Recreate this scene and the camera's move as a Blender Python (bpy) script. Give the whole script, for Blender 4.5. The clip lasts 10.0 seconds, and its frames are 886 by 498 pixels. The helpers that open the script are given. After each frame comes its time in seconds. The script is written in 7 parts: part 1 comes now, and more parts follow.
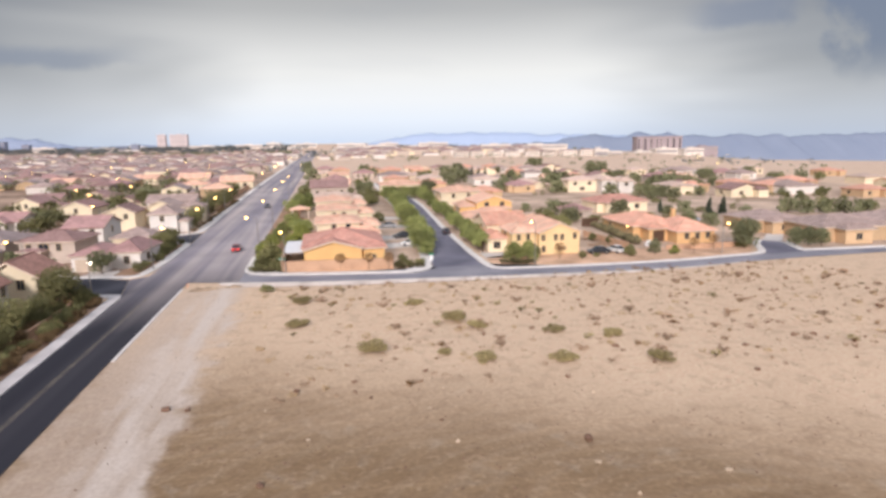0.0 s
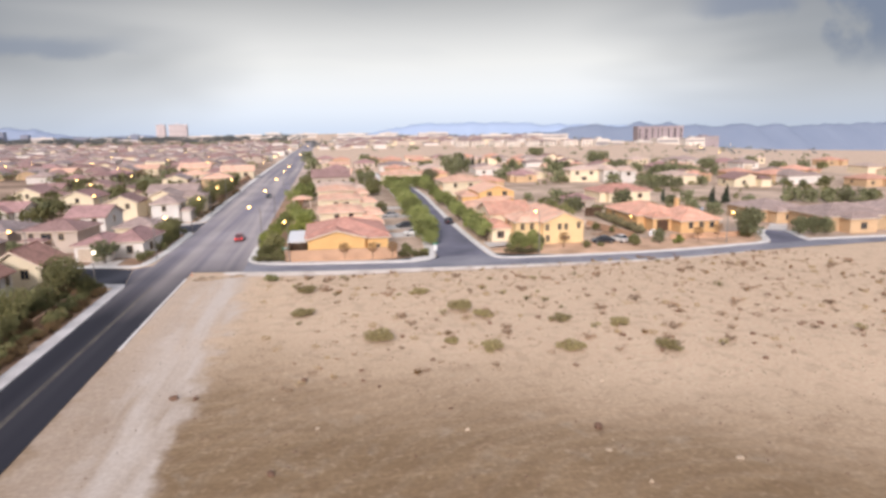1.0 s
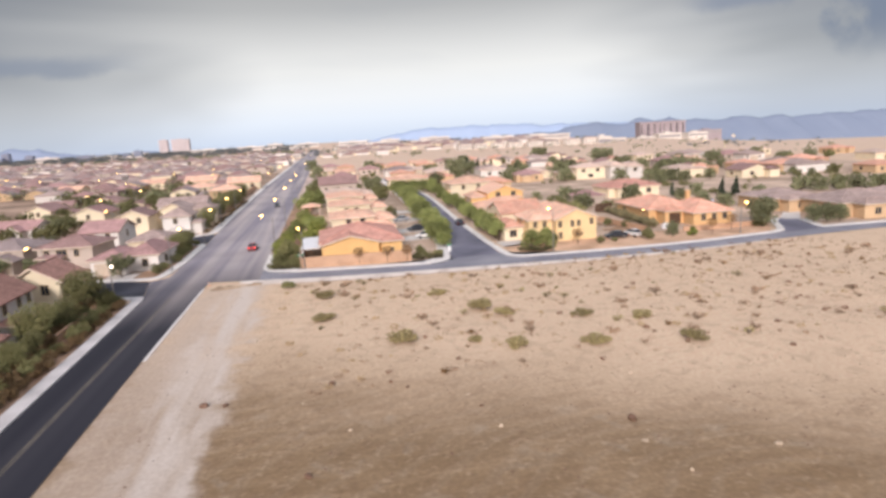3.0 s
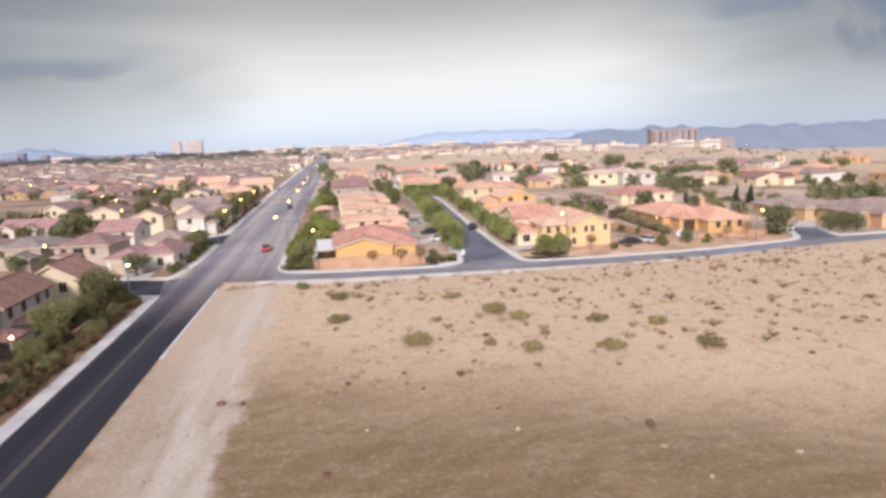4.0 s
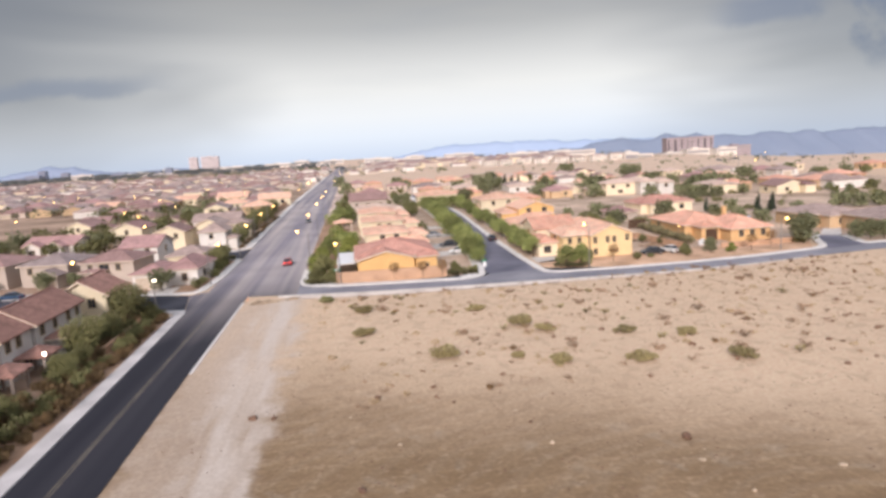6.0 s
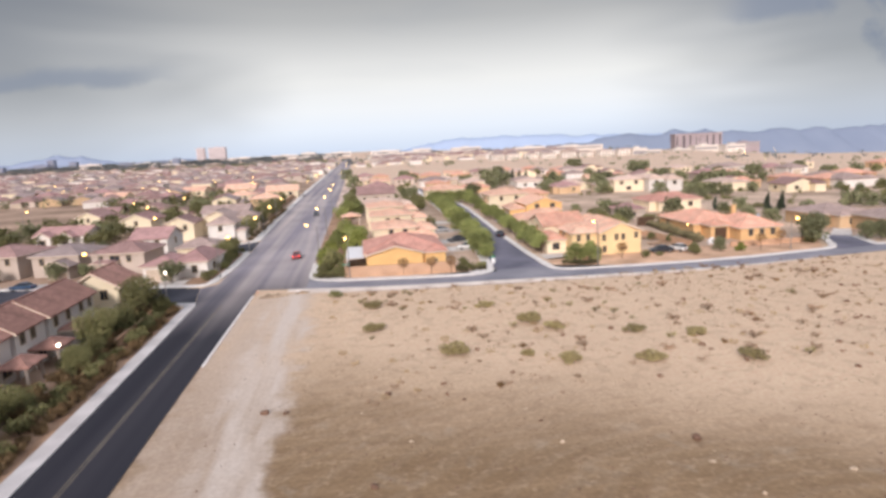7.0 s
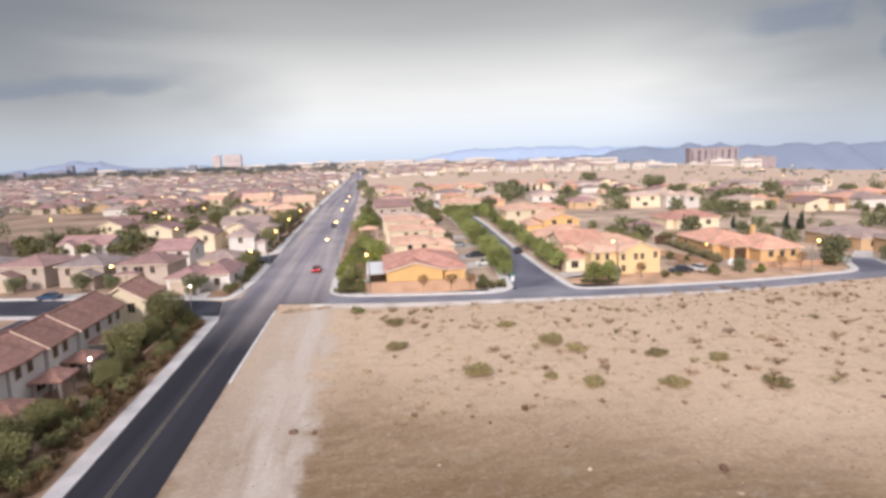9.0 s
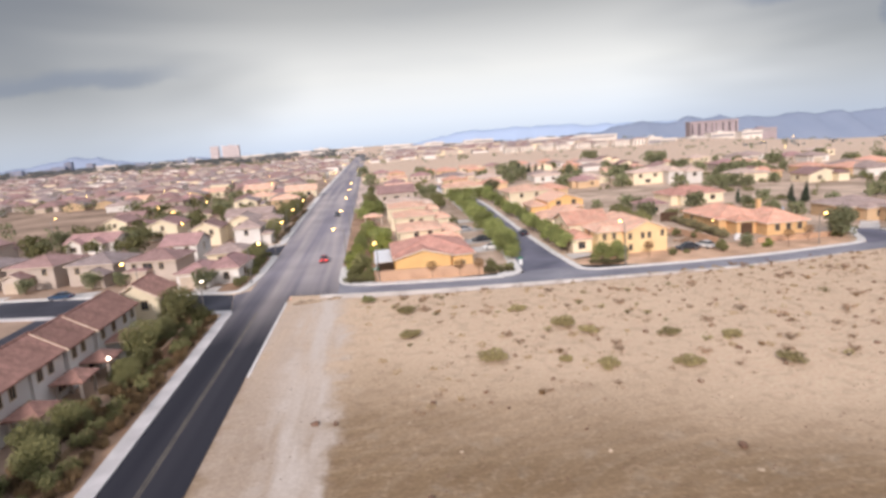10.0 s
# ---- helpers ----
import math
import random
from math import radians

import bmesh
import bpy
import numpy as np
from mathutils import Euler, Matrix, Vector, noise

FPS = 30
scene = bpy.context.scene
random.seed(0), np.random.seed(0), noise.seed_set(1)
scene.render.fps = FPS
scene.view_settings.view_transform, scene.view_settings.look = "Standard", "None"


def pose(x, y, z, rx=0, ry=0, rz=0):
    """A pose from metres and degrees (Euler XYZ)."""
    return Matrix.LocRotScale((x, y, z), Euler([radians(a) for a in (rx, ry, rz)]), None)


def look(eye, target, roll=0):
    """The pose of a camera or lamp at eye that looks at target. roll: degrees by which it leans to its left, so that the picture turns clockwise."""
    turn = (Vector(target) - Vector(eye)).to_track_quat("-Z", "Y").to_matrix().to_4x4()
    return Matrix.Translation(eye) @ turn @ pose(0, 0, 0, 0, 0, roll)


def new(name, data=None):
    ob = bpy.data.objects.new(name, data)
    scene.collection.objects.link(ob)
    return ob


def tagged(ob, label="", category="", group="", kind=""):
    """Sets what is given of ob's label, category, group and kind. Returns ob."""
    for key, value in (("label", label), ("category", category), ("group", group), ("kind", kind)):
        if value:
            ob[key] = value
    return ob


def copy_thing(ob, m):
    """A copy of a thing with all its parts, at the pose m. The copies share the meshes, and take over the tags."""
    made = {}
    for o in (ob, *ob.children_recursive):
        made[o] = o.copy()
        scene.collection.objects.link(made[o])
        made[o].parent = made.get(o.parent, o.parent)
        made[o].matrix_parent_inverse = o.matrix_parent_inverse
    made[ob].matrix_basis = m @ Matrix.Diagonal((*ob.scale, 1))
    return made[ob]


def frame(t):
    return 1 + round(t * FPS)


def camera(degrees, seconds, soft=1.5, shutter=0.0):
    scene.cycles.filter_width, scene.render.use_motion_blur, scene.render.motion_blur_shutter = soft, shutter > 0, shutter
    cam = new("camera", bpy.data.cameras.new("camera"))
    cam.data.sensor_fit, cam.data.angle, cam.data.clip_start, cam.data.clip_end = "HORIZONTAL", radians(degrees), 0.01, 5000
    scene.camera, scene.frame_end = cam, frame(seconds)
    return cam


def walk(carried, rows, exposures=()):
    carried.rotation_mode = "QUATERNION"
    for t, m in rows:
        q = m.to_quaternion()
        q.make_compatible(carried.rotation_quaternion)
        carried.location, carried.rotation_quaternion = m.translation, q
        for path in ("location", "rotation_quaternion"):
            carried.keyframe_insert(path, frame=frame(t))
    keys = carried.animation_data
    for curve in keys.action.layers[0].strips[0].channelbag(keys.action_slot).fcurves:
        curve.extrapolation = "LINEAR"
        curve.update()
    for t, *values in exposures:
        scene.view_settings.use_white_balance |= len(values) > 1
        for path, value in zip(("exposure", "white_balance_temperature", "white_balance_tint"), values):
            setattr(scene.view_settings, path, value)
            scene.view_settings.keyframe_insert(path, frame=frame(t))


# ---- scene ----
cam = camera(71.5, 10.0, soft=3.2)
PATH = [
    (0, (0.18, 0.85, 22.51), (1.996, 10.525, 20.752), -0.92),
    (0.5, (-0.14, 1.06, 22.45), (1.676, 10.750, 20.775), -1.24),
    (1, (-0.49, 1.26, 22.30), (1.320, 10.907, 20.388), -0.95),
    (1.5, (-0.91, 1.42, 22.18), (0.867, 11.073, 20.266), -1.87),
    (2, (-1.31, 1.48, 22.04), (0.465, 11.167, 20.304), -3.23),
    (2.5, (-1.69, 1.48, 21.94), (0.097, 11.192, 20.362), -2.50),
    (2.7, (-1.84, 1.48, 21.90), (-0.086, 11.142, 20.013), -3.09),
    (3.8, (-2.74, 1.47, 21.70), (-1.106, 11.199, 20.064), -2.88),
    (4, (-2.88, 1.50, 21.67), (-1.288, 11.214, 19.909), -2.55),
    (4.5, (-3.23, 1.59, 21.62), (-1.689, 11.335, 19.987), -3.25),
    (5, (-3.57, 1.74, 21.62), (-2.118, 11.486, 19.916), -3.38),
    (5.2, (-3.70, 1.76, 21.65), (-2.275, 11.527, 20.043), -3.38),
    (6.3, (-4.31, 1.63, 21.98), (-2.961, 11.415, 20.419), -3.29),
    (6.5, (-4.44, 1.60, 22.07), (-3.126, 11.385, 20.479), -2.82),
    (7, (-4.72, 1.61, 22.35), (-3.441, 11.387, 20.685), -2.80),
    (7.5, (-5.03, 1.55, 22.65), (-3.785, 11.336, 21.010), -3.13),
    (8, (-5.39, 1.44, 22.99), (-4.225, 11.229, 21.311), -2.58),
    (8.5, (-5.78, 1.28, 23.39), (-4.648, 11.104, 21.905), -2.42),
    (9, (-6.23, 1.18, 23.83), (-5.129, 11.006, 22.331), -2.05),
    (9.5, (-6.74, 1.15, 24.18), (-5.698, 10.954, 22.507), -3.62),
    (10, (-7.25, 1.14, 24.48), (-6.198, 10.926, 22.710), -4.18),
]
walk(cam, [(t, look(eye, target, roll)) for t, eye, target, roll in PATH])

# ---- sky, sun and exposure ----
scene.view_settings.exposure = 0.37
SUN_ELEV, SUN_TURN = radians(24), radians(202)
world = bpy.data.worlds.new("dusk_sky")
scene.world = world
world.use_nodes = True
wn, wl = world.node_tree.nodes, world.node_tree.links
wn.clear()
w_out, w_bg = wn.new("ShaderNodeOutputWorld"), wn.new("ShaderNodeBackground")
w_sky = wn.new("ShaderNodeTexSky")
w_sky.sky_type, w_sky.sun_disc, w_sky.sun_elevation, w_sky.sun_rotation = "NISHITA", False, SUN_ELEV, SUN_TURN
w_gain = wn.new("ShaderNodeVectorMath")
w_gain.operation = "SCALE"
w_gain.inputs["Scale"].default_value = 0.10
wl.new(w_sky.outputs[0], w_gain.inputs[0])
w_co = wn.new("ShaderNodeTexCoord")
w_sep = wn.new("ShaderNodeSeparateXYZ")
wl.new(w_co.outputs["Generated"], w_sep.inputs[0])
# the overcast deck: pale blue at the horizon, white above it, then a grey that takes in the lens vignette
w_deck = wn.new("ShaderNodeValToRGB")
el = w_deck.color_ramp.elements
el[0].position, el[0].color = 0.0, (0.78, 0.88, 1.07, 1)
el[1].position, el[1].color = 1.0, (1.14, 1.17, 1.32, 1)
for at, col in ((0.03, (0.92, 0.99, 1.12, 1)), (0.06, (1.0, 1.02, 1.07, 1)), (0.10, (0.99, 0.98, 0.97, 1)), (0.13, (0.86, 0.85, 0.84, 1)), (0.19, (0.55, 0.545, 0.54, 1)), (0.27, (0.36, 0.355, 0.35, 1)), (0.45, (0.90, 0.92, 1.0, 1))):
    e = el.new(at)
    e.color = col
wl.new(w_sep.outputs["Z"], w_deck.inputs[0])
# long streaks of darker cloud
w_map = wn.new("ShaderNodeMapping")
w_map.inputs["Scale"].default_value = (1.6, 1.6, 9.0)
w_map.inputs["Location"].default_value = (0.35, 0.2, 0.1)
wl.new(w_co.outputs["Generated"], w_map.inputs[0])
w_noise = wn.new("ShaderNodeTexNoise")
w_noise.inputs["Scale"].default_value, w_noise.inputs["Detail"].default_value = 2.2, 7.0
w_noise.inputs["Distortion"].default_value = 0.5
wl.new(w_map.outputs[0], w_noise.inputs["Vector"])
w_ramp = wn.new("ShaderNodeValToRGB")
w_ramp.color_ramp.elements[0].position, w_ramp.color_ramp.elements[1].position = 0.5, 0.72
wl.new(w_noise.outputs["Fac"], w_ramp.inputs[0])
w_mul = wn.new("ShaderNodeMath")
w_mul.operation = "MULTIPLY"
w_high = wn.new("ShaderNodeMapRange")
w_high.inputs["From Min"].default_value, w_high.inputs["From Max"].default_value = 0.05, 0.16
wl.new(w_sep.outputs["Z"], w_high.inputs["Value"])
wl.new(w_ramp.outputs[0], w_mul.inputs[0])
wl.new(w_high.outputs[0], w_mul.inputs[1])
w_soft = wn.new("ShaderNodeMath")
w_soft.operation, w_soft.inputs[1].default_value = "MULTIPLY", 0.12
wl.new(w_mul.outputs[0], w_soft.inputs[0])
w_cloud = wn.new("ShaderNodeMixRGB")
w_cloud.inputs[2].default_value = (0.30, 0.34, 0.43, 1)
wl.new(w_soft.outputs[0], w_cloud.inputs[0])
wl.new(w_deck.outputs[0], w_cloud.inputs[1])
# heavier blue-grey cloud to the west and the east of the avenue, deepened to carry corner vignetting
w_off = wn.new("ShaderNodeMath")
w_off.operation, w_off.inputs[1].default_value = "SUBTRACT", 0.09
wl.new(w_sep.outputs["X"], w_off.inputs[0])
w_abs = wn.new("ShaderNodeMath")
w_abs.operation = "ABSOLUTE"
wl.new(w_off.outputs[0], w_abs.inputs[0])
w_wave = wn.new("ShaderNodeTexNoise")
w_wave.inputs["Scale"].default_value, w_wave.inputs["Detail"].default_value, w_wave.inputs["Distortion"].default_value = 1.6, 3.0, 0.4
w_map2 = wn.new("ShaderNodeMapping")
w_map2.inputs["Scale"].default_value = (1.0, 1.0, 3.6)
w_map2.inputs["Location"].default_value = (0.6, 0.0, 0.35)
wl.new(w_co.outputs["Generated"], w_map2.inputs[0])
wl.new(w_map2.outputs[0], w_wave.inputs["Vector"])
w_bump = wn.new("ShaderNodeMath")
w_bump.operation, w_bump.inputs[1].default_value = "MULTIPLY_ADD", 0.55
wl.new(w_wave.outputs["Fac"], w_bump.inputs[0])
wl.new(w_abs.outputs[0], w_bump.inputs[2])
w_side = wn.new("ShaderNodeMapRange")
w_side.interpolation_type = "SMOOTHSTEP"
w_side.inputs["From Min"].default_value, w_side.inputs["From Max"].default_value = 0.46, 0.86
w_side.inputs["To Max"].default_value = 0.74
wl.new(w_bump.outputs[0], w_side.inputs["Value"])
w_low = wn.new("ShaderNodeMapRange")
w_low.inputs["From Min"].default_value, w_low.inputs["From Max"].default_value = 0.0, 0.10
w_low.inputs["To Min"].default_value = 0.45
wl.new(w_sep.outputs["Z"], w_low.inputs["Value"])
w_sf = wn.new("ShaderNodeMath")
w_sf.operation = "MULTIPLY"
wl.new(w_side.outputs[0], w_sf.inputs[0])
wl.new(w_low.outputs[0], w_sf.inputs[1])
w_heavy = wn.new("ShaderNodeMixRGB")
w_heavy.inputs[2].default_value = (0.18, 0.20, 0.245, 1)
wl.new(w_sf.outputs[0], w_heavy.inputs[0])
wl.new(w_cloud.outputs[0], w_heavy.inputs[1])


def w_math(op, *args):
    x = wn.new("ShaderNodeMath")
    x.operation = op
    for sock, val in zip(x.inputs, args):
        if isinstance(val, (int, float)):
            sock.default_value = val
        else:
            wl.new(val, sock)
    return x.outputs[0]


def w_step(src, lo, hi):
    x = wn.new("ShaderNodeMapRange")
    x.interpolation_type = "SMOOTHSTEP"
    x.inputs["From Min"].default_value, x.inputs["From Max"].default_value = lo, hi
    wl.new(src, x.inputs["Value"])
    return x.outputs[0]


# ragged gaps of dark blue between the clouds in the east, a thin dark streak low in the west
w_rag = wn.new("ShaderNodeTexNoise")
w_rag.inputs["Scale"].default_value, w_rag.inputs["Detail"].default_value, w_rag.inputs["Distortion"].default_value = 9.0, 5.0, 0.3
wl.new(w_co.outputs["Generated"], w_rag.inputs["Vector"])
w_gapq = w_math("MULTIPLY_ADD", w_rag.outputs["Fac"], 0.26, w_math("MULTIPLY_ADD", w_sep.outputs["Z"], 0.9, w_sep.outputs["X"]))
w_gap = w_math("MULTIPLY", w_math("MULTIPLY", w_step(w_gapq, 0.90, 0.935), w_step(w_sep.outputs["Z"], 0.45, 0.3)), w_step(w_sep.outputs["Z"], 0.05, 0.12))
w_blue = wn.new("ShaderNodeMixRGB")
w_blue.inputs[2].default_value = (0.20, 0.24, 0.34, 1)
wl.new(w_math("MULTIPLY", w_gap, 0.85), w_blue.inputs[0])
wl.new(w_heavy.outputs[0], w_blue.inputs[1])
w_lift = w_math("MULTIPLY_ADD", w_rag.outputs["Fac"], 0.05, w_math("MULTIPLY_ADD", w_sep.outputs["X"], -0.06, w_sep.outputs["Z"]))
w_thin = w_math("MULTIPLY", w_math("SUBTRACT", w_step(w_lift, 0.142, 0.154), w_step(w_lift, 0.160, 0.178)), w_step(w_sep.outputs["X"], -0.22, -0.34))
w_streak = wn.new("ShaderNodeMixRGB")
w_streak.inputs[2].default_value = (0.25, 0.29, 0.39, 1)
wl.new(w_math("MULTIPLY", w_thin, 0.6), w_streak.inputs[0])
wl.new(w_blue.outputs[0], w_streak.inputs[1])
# a second, smaller gap beside the eastern one
w_rise = w_math("MULTIPLY_ADD", w_rag.outputs["Fac"], 0.06, w_sep.outputs["Z"])
w_rift = w_math("MULTIPLY", w_math("SUBTRACT", w_step(w_rise, 0.176, 0.192), w_step(w_rise, 0.205, 0.225)), w_math("SUBTRACT", w_step(w_sep.outputs["X"], 0.50, 0.56), w_step(w_sep.outputs["X"], 0.60, 0.645)))
w_patch = wn.new("ShaderNodeMixRGB")
w_patch.inputs[2].default_value = (0.22, 0.26, 0.37, 1)
wl.new(w_math("MULTIPLY", w_rift, 0.6), w_patch.inputs[0])
wl.new(w_streak.outputs[0], w_patch.inputs[1])
w_mix = wn.new("ShaderNodeMixRGB")
w_mix.inputs[0].default_value = 0.93
wl.new(w_gain.outputs[0], w_mix.inputs[1])
wl.new(w_patch.outputs[0], w_mix.inputs[2])
wl.new(w_mix.outputs[0], w_bg.inputs[0])
w_bg.inputs["Strength"].default_value = 0.72
wl.new(w_bg.outputs[0], w_out.inputs[0])

sun = new("sun", bpy.data.lights.new("sun", "SUN"))
sun.data.energy, sun.data.angle, sun.data.color = 2.6, radians(14), (1.0, 0.885, 0.85)
sun.matrix_world = look((-40, -100, 48), (0, 0, 0))


# ---- materials ----
def node_mat(name, rough=0.85, metal=0.0):
    m = bpy.data.materials.new(name)
    m.use_nodes = True
    nt = m.node_tree
    b = nt.nodes["Principled BSDF"]
    b.inputs["Roughness"].default_value, b.inputs["Metallic"].default_value = rough, metal
    b.inputs["Specular IOR Level"].default_value = 0.25
    return m, nt, b


def rgb(c, k=1.0):
    return (c[0] * k, c[1] * k, c[2] * k, 1)


def surface(name, col, col2=None, scale=0.6, fine=12.0, rough=0.85, bump=0.15, spread=0.18, per_object=0.0, wash=0.10, metal=0.0, bump_dist=0.05):
    """A surface with blotches (scale), grain (fine) and relief."""
    m, nt, b = node_mat(name, rough, metal)
    n, l = nt.nodes, nt.links
    co = n.new("ShaderNodeTexCoord")
    big, small = n.new("ShaderNodeTexNoise"), n.new("ShaderNodeTexNoise")
    big.inputs["Scale"].default_value, big.inputs["Detail"].default_value = scale, 5
    small.inputs["Scale"].default_value, small.inputs["Detail"].default_value = fine, 3
    for t in (big, small):
        l.new(co.outputs["Object"], t.inputs["Vector"])
    ramp = n.new("ShaderNodeValToRGB")
    ramp.color_ramp.elements[0].position, ramp.color_ramp.elements[1].position = 0.33, 0.68
    ramp.color_ramp.elements[0].color = rgb(col, 1 - spread)
    ramp.color_ramp.elements[1].color = rgb(col2 or col, 1 + spread)
    l.new(big.outputs["Fac"], ramp.inputs[0])
    mix = n.new("ShaderNodeMixRGB")
    mix.blend_type, mix.inputs[0].default_value = "OVERLAY", wash * 3
    l.new(ramp.outputs[0], mix.inputs[1])
    l.new(small.outputs["Fac"], mix.inputs[2])
    last = mix.outputs[0]
    if per_object:
        info, hsv, mr = n.new("ShaderNodeObjectInfo"), n.new("ShaderNodeHueSaturation"), n.new("ShaderNodeMapRange")
        mr.inputs["To Min"].default_value, mr.inputs["To Max"].default_value = 1 - per_object, 1 + per_object
        l.new(info.outputs["Random"], mr.inputs["Value"])
        l.new(mr.outputs[0], hsv.inputs["Value"])
        l.new(last, hsv.inputs["Color"])
        last = hsv.outputs[0]
    l.new(last, b.inputs["Base Color"])
    if bump:
        bp = n.new("ShaderNodeBump")
        bp.inputs["Strength"].default_value, bp.inputs["Distance"].default_value = bump, bump_dist
        l.new(small.outputs["Fac"], bp.inputs["Height"])
        l.new(bp.outputs[0], b.inputs["Normal"])
    return m


def roof_tiles(name, col, per_object=0.12):
    """Clay barrel tiles: courses down the slope in the relief, each tile a shade of its own."""
    m, nt, b = node_mat(name, 0.8)
    n, l = nt.nodes, nt.links
    co = n.new("ShaderNodeTexCoord")
    wave = n.new("ShaderNodeTexWave")
    wave.wave_type, wave.bands_direction = "BANDS", "Z"
    wave.inputs["Scale"].default_value, wave.inputs["Distortion"].default_value = 3.2, 0.6
    l.new(co.outputs["Object"], wave.inputs["Vector"])
    vor = n.new("ShaderNodeTexVoronoi")
    vor.inputs["Scale"].default_value = 2.6
    l.new(co.outputs["Object"], vor.inputs["Vector"])
    big = n.new("ShaderNodeTexNoise")
    big.inputs["Scale"].default_value, big.inputs["Detail"].default_value = 0.5, 5
    l.new(co.outputs["Object"], big.inputs["Vector"])
    ramp = n.new("ShaderNodeValToRGB")
    ramp.color_ramp.elements[0].position, ramp.color_ramp.elements[1].position = 0.3, 0.7
    ramp.color_ramp.elements[0].color, ramp.color_ramp.elements[1].color = rgb(col, 0.84), rgb(col, 1.16)
    l.new(big.outputs["Fac"], ramp.inputs[0])
    tint = n.new("ShaderNodeMixRGB")
    tint.blend_type, tint.inputs[0].default_value = "OVERLAY", 0.22
    l.new(ramp.outputs[0], tint.inputs[1])
    grey = n.new("ShaderNodeRGBToBW")
    l.new(vor.outputs["Color"], grey.inputs[0])
    l.new(grey.outputs[0], tint.inputs[2])
    info, hsv, mr = n.new("ShaderNodeObjectInfo"), n.new("ShaderNodeHueSaturation"), n.new("ShaderNodeMapRange")
    mr.inputs["To Min"].default_value, mr.inputs["To Max"].default_value = 1 - per_object, 1 + per_object
    l.new(info.outputs["Random"], mr.inputs["Value"])
    l.new(mr.outputs[0], hsv.inputs["Value"])
    l.new(tint.outputs[0], hsv.inputs["Color"])
    l.new(hsv.outputs[0], b.inputs["Base Color"])
    bp = n.new("ShaderNodeBump")
    bp.inputs["Strength"].default_value, bp.inputs["Distance"].default_value = 0.5, 0.08
    l.new(wave.outputs["Fac"], bp.inputs["Height"])
    l.new(bp.outputs[0], b.inputs["Normal"])
    return m


def foliage(name, dark, light, rough=0.7):
    m, nt, b = node_mat(name, rough)
    n, l = nt.nodes, nt.links
    geo, ramp = n.new("ShaderNodeNewGeometry"), n.new("ShaderNodeValToRGB")
    ramp.color_ramp.elements[0].color, ramp.color_ramp.elements[1].color = rgb(dark), rgb(light)
    info, hsv, mr = n.new("ShaderNodeObjectInfo"), n.new("ShaderNodeHueSaturation"), n.new("ShaderNodeMapRange")
    mr.inputs["To Min"].default_value, mr.inputs["To Max"].default_value = 0.72, 1.25
    l.new(geo.outputs["Random Per Island"], ramp.inputs[0])
    l.new(info.outputs["Random"], mr.inputs["Value"])
    l.new(mr.outputs[0], hsv.inputs["Value"])
    l.new(ramp.outputs[0], hsv.inputs["Color"])
    l.new(hsv.outputs[0], b.inputs["Base Color"])
    return m


